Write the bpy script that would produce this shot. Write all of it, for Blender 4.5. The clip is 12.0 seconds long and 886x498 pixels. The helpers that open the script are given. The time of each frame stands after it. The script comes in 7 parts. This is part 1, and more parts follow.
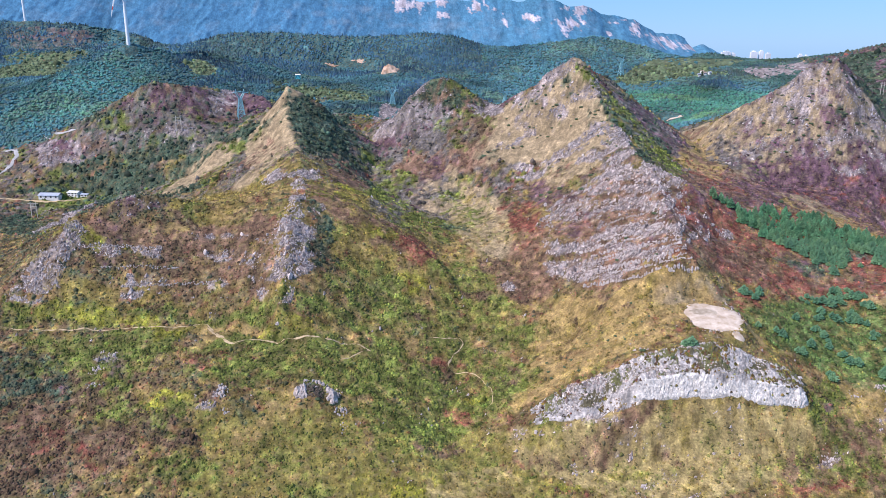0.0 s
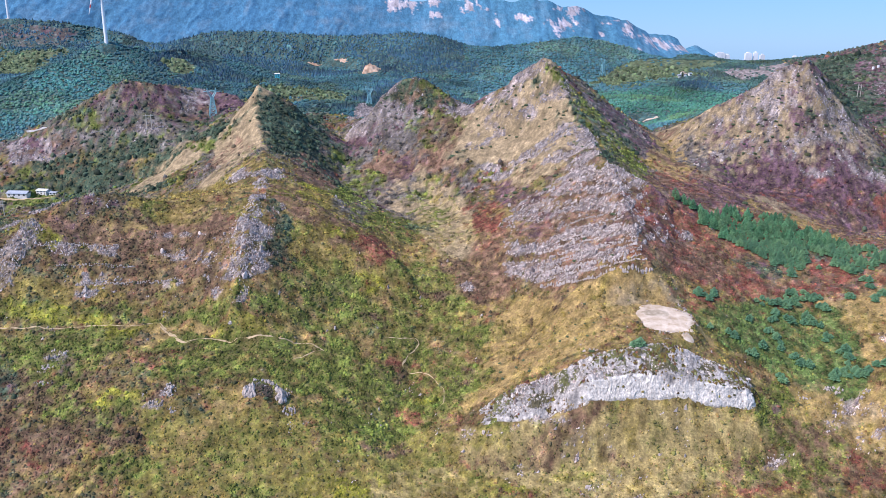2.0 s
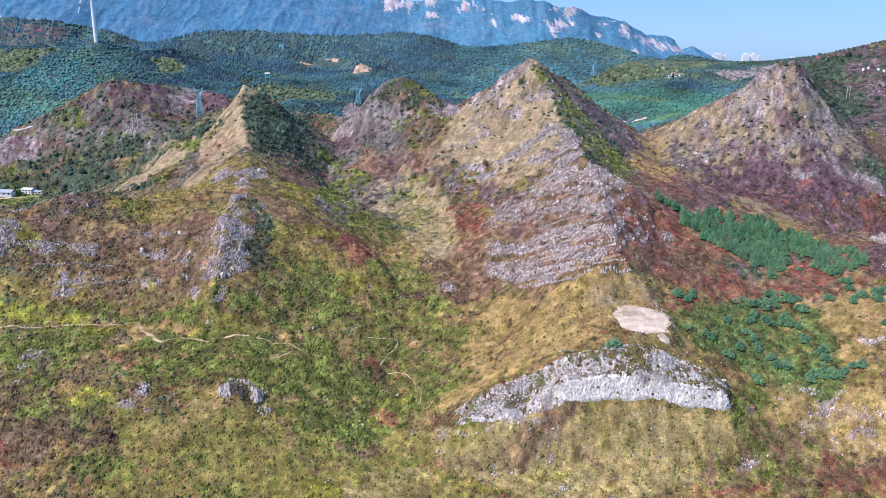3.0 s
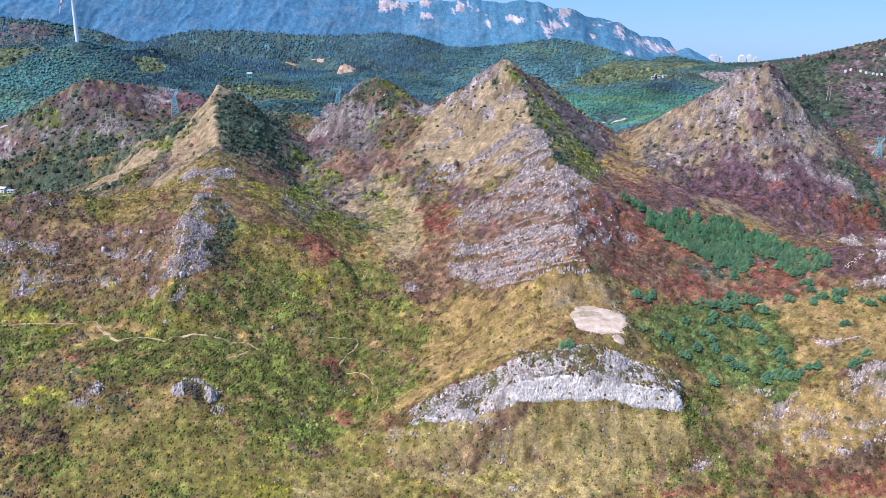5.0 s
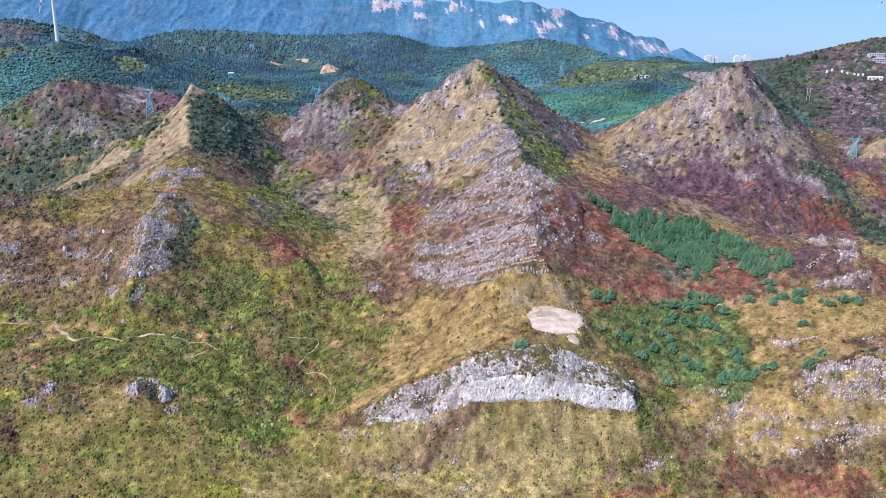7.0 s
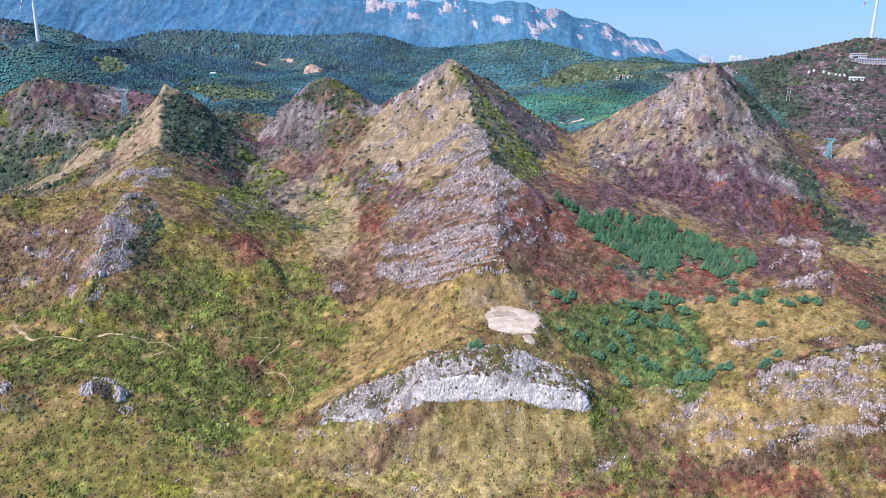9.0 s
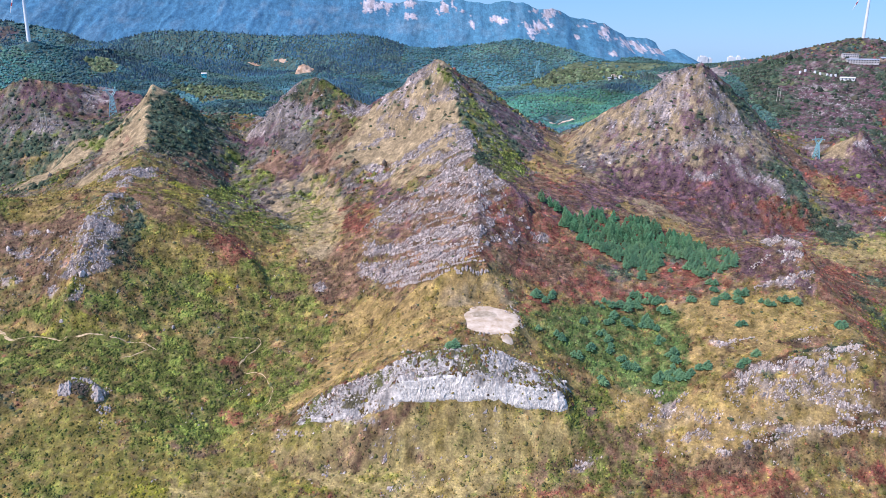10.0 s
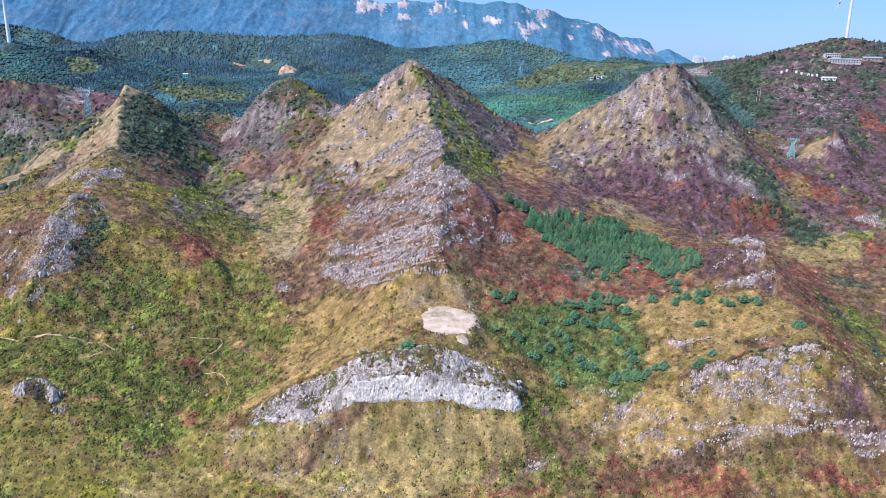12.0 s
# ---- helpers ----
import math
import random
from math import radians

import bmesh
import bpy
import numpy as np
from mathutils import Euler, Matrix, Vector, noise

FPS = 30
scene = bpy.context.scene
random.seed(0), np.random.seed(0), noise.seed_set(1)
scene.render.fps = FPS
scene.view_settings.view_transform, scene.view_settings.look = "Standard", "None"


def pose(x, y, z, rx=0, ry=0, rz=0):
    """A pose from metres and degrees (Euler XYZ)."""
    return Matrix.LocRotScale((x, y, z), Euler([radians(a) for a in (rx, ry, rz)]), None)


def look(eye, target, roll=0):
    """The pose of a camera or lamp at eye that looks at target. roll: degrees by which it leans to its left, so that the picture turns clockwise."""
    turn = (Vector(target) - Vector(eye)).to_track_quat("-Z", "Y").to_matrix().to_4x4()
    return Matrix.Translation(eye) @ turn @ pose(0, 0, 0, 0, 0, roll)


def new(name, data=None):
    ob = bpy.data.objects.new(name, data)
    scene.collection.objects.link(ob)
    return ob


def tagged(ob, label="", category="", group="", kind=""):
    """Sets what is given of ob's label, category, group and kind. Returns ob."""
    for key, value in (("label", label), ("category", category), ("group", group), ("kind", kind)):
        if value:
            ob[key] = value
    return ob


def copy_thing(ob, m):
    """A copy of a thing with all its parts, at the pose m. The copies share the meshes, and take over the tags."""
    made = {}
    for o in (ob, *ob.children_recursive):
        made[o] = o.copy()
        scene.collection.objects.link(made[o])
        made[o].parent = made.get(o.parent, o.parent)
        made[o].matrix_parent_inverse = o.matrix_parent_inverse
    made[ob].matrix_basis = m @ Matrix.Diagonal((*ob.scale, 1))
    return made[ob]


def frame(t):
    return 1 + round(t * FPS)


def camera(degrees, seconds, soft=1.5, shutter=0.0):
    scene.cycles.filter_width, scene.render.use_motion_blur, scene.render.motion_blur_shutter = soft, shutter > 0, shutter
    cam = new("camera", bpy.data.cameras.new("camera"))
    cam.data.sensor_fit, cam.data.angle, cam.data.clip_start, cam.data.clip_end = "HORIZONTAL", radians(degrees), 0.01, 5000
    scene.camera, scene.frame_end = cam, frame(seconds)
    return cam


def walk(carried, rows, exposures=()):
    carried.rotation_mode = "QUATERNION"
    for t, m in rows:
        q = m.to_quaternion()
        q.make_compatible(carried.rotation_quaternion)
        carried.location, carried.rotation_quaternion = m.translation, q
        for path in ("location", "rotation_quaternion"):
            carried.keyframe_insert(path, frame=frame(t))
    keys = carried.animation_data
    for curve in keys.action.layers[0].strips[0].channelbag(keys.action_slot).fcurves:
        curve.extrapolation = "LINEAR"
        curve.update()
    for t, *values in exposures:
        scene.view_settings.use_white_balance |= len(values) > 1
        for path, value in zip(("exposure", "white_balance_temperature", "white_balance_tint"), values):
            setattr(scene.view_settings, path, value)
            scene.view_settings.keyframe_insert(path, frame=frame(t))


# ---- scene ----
cam = camera(61.8, 12.0, soft=0.5)
METRES, EYE, TILT, LEAN, TURN = 150.0, 200.0, -15.5, 0.0, 0.0
ROWS = [
    (0.0, 0.0, 0.0, 0.0, 0.0, 0.0, -0.0),
    (0.5, 0.0415, 0.0001, 0.0004, -0.02, -0.01, -0.04),
    (1.0, 0.0899, 0.0001, 0.0009, -0.03, -0.02, -0.1),
    (1.5, 0.1315, -0.0, 0.0014, -0.05, -0.02, -0.17),
    (2.0, 0.1778, 0.0002, 0.0015, -0.09, -0.02, -0.27),
    (2.5, 0.2181, 0.0003, 0.0019, -0.11, -0.02, -0.34),
    (3.0, 0.2621, 0.0004, 0.0021, -0.14, -0.01, -0.44),
    (5.0, 0.4292, 0.0019, 0.0009, -0.09, 0.05, -0.62),
    (5.5, 0.4673, 0.002, 0.0013, -0.08, 0.05, -0.62),
    (6.0, 0.5108, 0.002, 0.0014, -0.08, 0.05, -0.63),
    (6.5, 0.5492, 0.0021, 0.0018, -0.08, 0.06, -0.65),
    (7.0, 0.5931, 0.0023, 0.0019, -0.09, 0.06, -0.67),
    (9.0, 0.7548, 0.0028, 0.0021, -0.08, 0.09, -0.71),
    (9.5, 0.7926, 0.0029, 0.0024, -0.07, 0.1, -0.71),
    (10.0, 0.8361, 0.0029, 0.0026, -0.05, 0.11, -0.71),
    (10.5, 0.8741, 0.0031, 0.0028, -0.04, 0.12, -0.7),
    (11.0, 0.9183, 0.0035, 0.0029, -0.03, 0.13, -0.68),
    (11.5, 0.9565, 0.0039, 0.0029, -0.02, 0.14, -0.66),
    (12.0, 0.9999, 0.0043, 0.0033, -0.02, 0.14, -0.66),
]
walk(cam, [(t, pose(0, 0, EYE, TILT, LEAN, TURN) @ pose(METRES * x, METRES * y, METRES * z, 90 + pitch, roll, yaw)) for t, x, y, z, yaw, pitch, roll in ROWS])

# ---- daylight: clear sky, sun high on the west side, a little behind the viewer ----
SUN_AZ, SUN_EL = radians(-122), radians(46)      # azimuth from north (+y), clockwise
world = bpy.data.worlds.new("sky")
scene.world = world
world.use_nodes = True
wn = world.node_tree.nodes
sky = wn.new("ShaderNodeTexSky")
sky.sky_type, sky.sun_disc = "NISHITA", False
sky.sun_elevation, sky.sun_rotation = SUN_EL, SUN_AZ
sky.air_density, sky.dust_density, sky.ozone_density = 1.0, 0.1, 3.0
wn["Background"].inputs["Strength"].default_value = 0.146
clear = wn.new("ShaderNodeMix")
clear.data_type, clear.blend_type = "RGBA", "MULTIPLY"
clear.inputs[0].default_value, clear.inputs[7].default_value = 1.0, (0.72, 0.95, 1.30, 1)
world.node_tree.links.new(sky.outputs[0], clear.inputs[6])
haze = wn.new("ShaderNodeMix")
haze.data_type = "RGBA"
haze.inputs[0].default_value, haze.inputs[7].default_value = 0.7, (1.5, 3.2, 6.6, 1)
world.node_tree.links.new(clear.outputs[2], haze.inputs[6])
world.node_tree.links.new(haze.outputs[2], wn["Background"].inputs["Color"])
sun = new("sun", bpy.data.lights.new("sun", "SUN"))
sun.data.energy, sun.data.angle, sun.data.color = 5.0, radians(0.53), (1.0, 0.888, 0.875)
to_sun = Vector((math.sin(SUN_AZ) * math.cos(SUN_EL), math.cos(SUN_AZ) * math.cos(SUN_EL), math.sin(SUN_EL)))
sun.matrix_world = look(to_sun * 400, (0, 0, 0))

# ---- the lie of the land: crest lines and valley lines, with relaxed slopes between ----
def hashed(ix, iy, seed):
    n = (ix.astype(np.int64) * 374761393 + iy.astype(np.int64) * 668265263 + seed * 2246822519) & 0x7FFFFFFF
    n = ((n ^ (n >> 13)) * 1274126177) & 0x7FFFFFFF
    return ((n ^ (n >> 16)) & 0xFFFF) / 65535.0


def vnoise(x, y, seed=0):
    """Smooth value noise in -1..1, one cell a unit."""
    x, y = np.asarray(x, float), np.asarray(y, float)
    ix, iy = np.floor(x), np.floor(y)
    fx, fy = x - ix, y - iy
    fx, fy = fx * fx * (3 - 2 * fx), fy * fy * (3 - 2 * fy)
    a, b = hashed(ix, iy, seed), hashed(ix + 1, iy, seed)
    c, d = hashed(ix, iy + 1, seed), hashed(ix + 1, iy + 1, seed)
    return 2 * ((a * (1 - fx) + b * fx) * (1 - fy) + (c * (1 - fx) + d * fx) * fy) - 1


def fbm(x, y, size, octaves=4, seed=0, gain=0.5):
    total, amp = 0.0, 1.0
    for k in range(octaves):
        a = 0.6 + 1.1 * k
        u, v = (x * math.cos(a) - y * math.sin(a)) / size, (x * math.sin(a) + y * math.cos(a)) / size
        total = total + amp * vnoise(u + 17.3 * k, v - 9.1 * k, seed + k)
        amp, size = amp * gain, size / 2.03
    return total


def smooth(a, b, v):
    k = np.clip((v - a) / (b - a), 0, 1)
    return k * k * (3 - 2 * k)


LAND = []


def land(*nodes):
    """A crest, a foot or a valley bottom: points (x, y, z) joined by straight lines."""
    LAND.append(nodes)


# left ridge, with its crag and its two spurs
land((-143, 697, 163), (-143, 685, 153), (-140, 668, 140), (-133, 645, 129), (-124, 620, 120), (-110, 575, 111), (-104, 525, 102), (-100, 488, 99), (-98, 462, 87), (-94, 429, 66), (-95, 410, 50))
land((-99, 515, 103), (-56, 500, 88), (-27, 490, 72), (-8, 482, 60), (6, 474, 50), (16, 462, 38))
land((-104, 508, 101), (-151, 505, 94), (-176, 498, 96), (-209, 486, 103), (-238, 465, 92), (-249, 448, 80), (-258, 427, 61), (-266, 412, 48))
land((-235, 431, 69), (-186, 434, 58), (-140, 432, 58), (-150, 470, 76))
land((-143, 697, 163), (-137, 699, 159), (-128, 701, 155), (-116, 703, 148), (-108, 705, 138), (-95, 708, 126), (-82, 712, 114))
land((-143, 697, 163), (-152, 712, 148), (-160, 735, 128), (-165, 770, 128))
land((-145, 690, 155), (-150, 660, 125), (-150, 638, 110), (-205, 661, 106), (-225, 655, 87), (-250, 640, 80))
# hollow between the two ridges
land((-85, 770, 114), (-70, 730, 108), (-58, 704, 105), (-64, 680, 92), (-62, 640, 80), (-25, 600, 71), (5, 575, 68), (8, 530, 63), (-2, 500, 58), (12, 465, 40), (20, 440, 24), (8, 412, 8), (0, 368, -3), (15, 330, -14))
land((55, 464, 41), (40, 510, 60), (30, 575, 70), (12, 620, 76))
land((-31, 452, 45), (-48, 425, 36), (-60, 405, 27))
# middle hill behind the hollow
land((42, 722, 134), (41, 730, 145), (24, 736, 157), (11, 740, 164), (-1, 740, 169), (-14, 738, 165), (-26, 734, 156), (-41, 728, 137), (-56, 722, 121))
land((-4, 738, 166), (-14, 727, 147), (-16, 715, 132), (-18, 690, 112), (0, 650, 90))
# central ridge: sharp peak, rocky crest, nose with the pale clearing
land((121, 690, 190), (131, 676, 172), (136, 660, 158), (140, 643, 146), (144, 626, 135), (147, 600, 124), (147, 580, 119), (147, 548, 115), (147, 532, 113), (149, 458, 90), (150, 428, 73))
land((121, 690, 190), (113, 694, 185), (98, 698, 177), (87, 702, 165), (75, 706, 157), (62, 712, 150), (42, 722, 134))
land((144, 626, 134), (122, 632, 139), (98, 651, 126), (66, 662, 118), (38, 655, 112), (70, 600, 88), (78, 545, 78), (79, 492, 68), (88, 460, 52))
land((186, 655, 122), (194, 620, 106), (196, 580, 97), (187, 540, 97), (186, 480, 72))
land((121, 690, 190), (131, 698, 182), (141, 706, 174), (161, 720, 166), (178, 728, 152), (197, 734, 140), (213, 742, 129), (236, 790, 116))
land((150, 428, 73), (137, 422, 73), (118, 424, 62), (89, 430, 38), (75, 420, 24))
land((150, 428, 73), (145, 412, 55), (138, 396, 50.5), (150, 390, 49.5))
land((183, 437, 59), (170, 412, 50))
land((147, 532, 114), (174, 514, 104), (190, 505, 88))
# nose above the white cliff, and the cliff's foot
land((46, 366, 6), (63, 366, 17), (83, 366, 25), (96, 366, 33), (109, 366, 40), (131, 367, 44.5), (146, 367, 46), (157, 366, 42), (170, 366, 35.5), (184, 366, 30), (192, 365, 26), (199, 364, 15))
land((47, 358, 3), (63, 354, 6), (83, 352, 9), (99, 351, 16), (105, 351, 18), (122, 351, 18), (142, 351, 19.5), (155, 351, 20), (161, 351, 17), (175, 351, 14), (193, 352, 14))
land((120, 385, 48), (150, 383, 49))
land((38, 372, 0), (45, 400, 10), (60, 425, 24))
# low slope next to the viewer
land((-330, 335, 20), (-200, 333, 8), (-140, 342, 15), (-85, 326, -1), (-40, 351, 4), (15, 330, -14), (86, 338, -11), (158, 339, 0), (202, 336, -8), (283, 322, -4.5), (380, 325, -2))
land((-188, 377, 28), (-118, 358, 23), (-95, 352, 14), (-72, 362, 17), (-50, 372, 12))
land((-300, 395, 40), (-250, 400, 40), (-138, 410, 39), (-95, 402, 33))
land((-230, 280, -10), (0, 285, -30), (150, 290, -25), (400, 280, -25))
land((-800, 150, -70), (0, 150, -75), (150, 150, -75), (900, 150, -70))
land((-900, -80, -90), (1100, -80, -90))
# hollow east of the central ridge, with its pines
land((249, 356, 7), (240, 372, 18), (246, 425, 38), (250, 445, 50), (257, 469, 58))
land((257, 469, 58), (278, 512, 73), (250, 540, 83), (228, 580, 92), (232, 640, 101), (240, 700, 108), (246, 780, 112), (258, 872, 115))
land((220, 527, 82), (198, 478, 69), (227, 471, 60))
# east peak
land((358, 700, 188), (368, 702, 184), (377, 705, 179), (400, 710, 160), (423, 715, 144), (442, 720, 124), (469, 725, 104), (491, 730, 93))
land((358, 700, 188), (346, 698, 184), (334, 697, 178), (319, 694, 166), (301, 694, 156), (280, 700, 146), (259, 712, 129))
land((358, 700, 188), (362, 675, 160), (373, 662, 131), (406, 650, 104), (435, 630, 82))
land((282, 644, 104), (280, 622, 85), (335, 616, 87), (416, 627, 86))
land((405, 678, 129), (440, 670, 100), (470, 650, 75))
land((300, 560, 72), (340, 570, 62), (365, 583, 53), (420, 600, 54), (479, 608, 57))
# rocky spur in front of it and the band of limestone at its foot
land((290, 478, 60), (318, 470, 66), (340, 471, 74), (355, 473, 81), (361, 466, 77), (360, 445, 66), (360, 425, 55), (357, 397, 48), (352, 374, 47))
land((265, 360, 22), (292, 366, 35), (316, 368, 41), (350, 372, 47), (367, 362, 42), (378, 345, 22), (385, 325, 0))
land((324, 422, 55), (350, 423, 52))
land((296, 398, 39), (320, 392, 44))
land((270, 382, 29), (285, 420, 45), (295, 445, 55))
land((380, 470, 56), (400, 440, 36), (420, 400, 20), (430, 360, -5))
land((400, 520, 50), (440, 500, 40), (500, 480, 35))
# knob and slopes further east
land((536, 730, 127), (502, 715, 102), (486, 716, 99), (470, 720, 96))
land((536, 730, 127), (552, 722, 100), (560, 715, 79), (580, 700, 75))
land((520, 814, 122), (559, 922, 146), (590, 960, 160), (608, 991, 172))
land((450, 800, 112), (430, 900, 130))
land((430, 1180, 168), (500, 1140, 171), (556, 1110, 179), (574, 1110, 183), (613, 1105, 194), (652, 1100, 206), (706, 1100, 216), (727, 1108, 217), (791, 1120, 211), (900, 1160, 205))
land((600, 1000, 174), (624, 985, 168), (641, 975, 163))
land((640, 1016, 181), (668, 1019, 184), (700, 1019, 184), (722, 1028, 188))
land((650, 1030, 190), (671, 1033, 192), (690, 1033, 192))
land((720, 940, 150), (700, 900, 143), (650, 780, 110))
# red hill, farm hollow and wooded hills to the west
land((-160, 735, 128), (-182, 760, 150), (-222, 774, 154), (-251, 735, 161), (-282, 735, 166), (-302, 729, 154), (-336, 725, 136), (-383, 726, 114))
land((-230, 654, 82), (-298, 650, 69), (-325, 657, 68), (-338, 637, 67), (-400, 640, 72))
land((-348, 618, 59), (-320, 590, 60), (-260, 570, 66), (-200, 560, 72), (-150, 570, 86))
land((-300, 470, 62), (-340, 520, 55), (-420, 540, 50))
land((-195, 728, 130), (-244, 690, 122))
land((-170, 1045, 155), (-211, 1042, 164), (-245, 1040, 171), (-288, 1015, 185), (-325, 1000, 188), (-352, 985, 190), (-389, 950, 201), (-415, 925, 186), (-432, 890, 169), (-449, 850, 154), (-474, 810, 140), (-520, 780, 125))
land((-420, 800, 130), (-440, 765, 114), (-455, 730, 100))
land((-383, 726, 106), (-345, 790, 130), (-290, 850, 140), (-230, 870, 142))
land((-132, 868, 142), (-178, 938, 151), (-196, 1000, 155))
land((-360, 1110, 160), (-250, 1115, 150), (-150, 1100, 146))
land((-54, 800, 120), (-10, 820, 118), (60, 790, 118))
land((-490, 940, 158), (-560, 930, 150), (-640, 920, 148))
land((-560, 1020, 156), (-480, 1030, 156), (-400, 1060, 152), (-300, 1070, 152))
land((-440, 1130, 170), (-495, 1130, 187), (-533, 1130, 191), (-590, 1130, 187), (-646, 1130, 184), (-720, 1130, 186))
land((-460, 1195, 178), (-560, 1195, 186), (-680, 1195, 196))
land((-820, 1280, 236), (-735, 1280, 238), (-661, 1275, 235), (-598, 1275, 230), (-551, 1275, 223), (-506, 1275, 215), (-479, 1275, 203))
# wooded ridges behind
land((-560, 1262, 203), (-500, 1255, 200), (-460, 1250, 198), (-422, 1250, 196), (-403, 1250, 204), (-353, 1250, 217), (-303, 1250, 219), (-210, 1250, 215), (-124, 1250, 212), (-56, 1250, 215), (-19, 1250, 217), (30, 1250, 210), (68, 1250, 197), (110, 1250, 194), (149, 1250, 197),
     (193, 1250, 203), (235, 1250, 210), (260, 1250, 211), (294, 1250, 205), (330, 1250, 195), (360, 1250, 185), (400, 1265, 173), (430, 1300, 183), (458, 1300, 184), (490, 1300, 175), (560, 1290, 170), (650, 1280, 165))
land((-361, 1218, 191), (-301, 1215, 180), (-167, 1222, 167), (-186, 1210, 164), (-90, 1166, 154), (-50, 1151, 184), (60, 1050, 145))
land((60, 900, 120), (120, 1000, 130), (264, 1124, 153), (272, 1136, 155))
land((315, 1067, 156), (355, 1050, 160), (430, 1040, 155))
land((-900, 1440, 120), (900, 1440, 120))

CELL, WEST, SOUTH, NX, NY = 4.0, -1000.0, -110.0, 560, 392


def relaxed_land():
    """Heights on a plan of 4 m cells, from coarse to fine."""
    pts = []
    for nodes in LAND:
        for a, b in zip(nodes, nodes[1:]):
            n = max(2, int(math.dist(a[:2], b[:2]) / 1.5))
            pts += [[a[i] + (b[i] - a[i]) * k / n for i in range(3)] for k in range(n + 1)]
    pts = np.array(pts)
    h = None
    for step in (8, 4, 2, 1):
        nx, ny, c = NX // step + 1, NY // step + 1, CELL * step
        ix = np.clip(np.round((pts[:, 0] - WEST) / c).astype(int), 0, nx - 1)
        iy = np.clip(np.round((pts[:, 1] - SOUTH) / c).astype(int), 0, ny - 1)
        total, count = np.zeros((ny, nx)), np.zeros((ny, nx))
        np.add.at(total, (iy, ix), pts[:, 2]), np.add.at(count, (iy, ix), 1)
        fixed = count > 0
        z = total / np.maximum(count, 1)
        if h is None:
            h = np.full((ny, nx), 60.0)
        else:
            h = np.repeat(np.repeat(h, 2, 0), 2, 1)
            h = np.pad(h, ((0, max(0, ny - h.shape[0])), (0, max(0, nx - h.shape[1]))), mode="edge")[:ny, :nx]
        for _ in range(400 if step > 1 else 200):
            h[fixed] = z[fixed]
            p = np.pad(h, 1, mode="edge")
            h = (p[:-2, 1:-1] + p[2:, 1:-1] + p[1:-1, :-2] + p[1:-1, 2:]) / 4
        h[fixed] = z[fixed]
    return h


PLAN = relaxed_land()


def spline(grid, x, y):
    """Smooth sampling of the plan, through its own heights."""
    u, v = (np.asarray(x, float) - WEST) / CELL, (np.asarray(y, float) - SOUTH) / CELL
    u, v = np.clip(u, 1, grid.shape[1] - 3.01), np.clip(v, 1, grid.shape[0] - 3.01)
    iu, iv = np.floor(u).astype(int), np.floor(v).astype(int)

    def weights(f):
        return ((-f + 2 * f * f - f ** 3) / 2, (2 - 5 * f * f + 3 * f ** 3) / 2, (f + 4 * f * f - 3 * f ** 3) / 2, (f ** 3 - f * f) / 2)

    wu, wv = weights(u - iu), weights(v - iv)
    return sum(wv[j] * wu[i] * grid[iv + j - 1, iu + i - 1] for j in range(4) for i in range(4))


NOSE_X = (40, 63, 84, 100, 113, 143, 173, 190, 202)
NOSE_TOP = (366, 366, 366, 366, 366, 367, 366, 365, 364)
NOSE_FOOT = (359, 354.5, 353, 351.5, 351, 351, 351, 352, 354)


def cliff_bulge(x, y):
    """The nose's front: a steep face below, a rounded rocky dome above."""
    foot, top = np.interp(x, NOSE_X, NOSE_FOOT), np.interp(x, NOSE_X, NOSE_TOP)
    s = np.clip((y - foot) / (top - foot), 0, 1)
    rise = np.where(s < 0.16, s / 0.16 * 0.5, 0.5 + (s - 0.16) / 0.84 * 0.5)
    return (rise - s) * 25 * smooth(84, 106, x) * smooth(198, 186, x)


def height(x, y):
    """Ground height with gullies and hummocks."""
    x, y = np.asarray(x, float), np.asarray(y, float)
    z = spline(PLAN, x, y)
    z = z + cliff_bulge(x, y)
    near = smooth(250, 320, y)
    z = z + near * (1.3 * fbm(x, y, 46, 3, 3) + 0.9 * fbm(x, y, 14, 3, 11) + (0.2 + 0.35 * smooth(440, 640, y)) * fbm(x, y, 5, 2, 15))
    z = z + 4.5 * np.exp(-((x + 69) / 10) ** 2 - ((y - 368) / 5) ** 2)
    pad = smooth(1.45, 0.85, np.hypot((x - 153) / 17, (y - 394) / 17))
    z = z * (1 - pad) + pad * (50.4 + 0.16 * (y - 394) + 0.15 * fbm(x, y, 6, 2, 17))
    return z - smooth(1300, 2200, y) * 60

# ---- helpers for meshes and materials ----
def mesh_from(name, verts, faces, mats=(), smooth_shade=False):
    me = bpy.data.meshes.new(name)
    me.from_pydata([tuple(v) for v in verts] if not isinstance(verts, np.ndarray) else verts.tolist(), [], faces if isinstance(faces, list) else faces.tolist())
    for m in mats:
        me.materials.append(m)
    if smooth_shade:
        me.polygons.foreach_set("use_smooth", np.ones(len(me.polygons), bool))
    me.update()
    return me


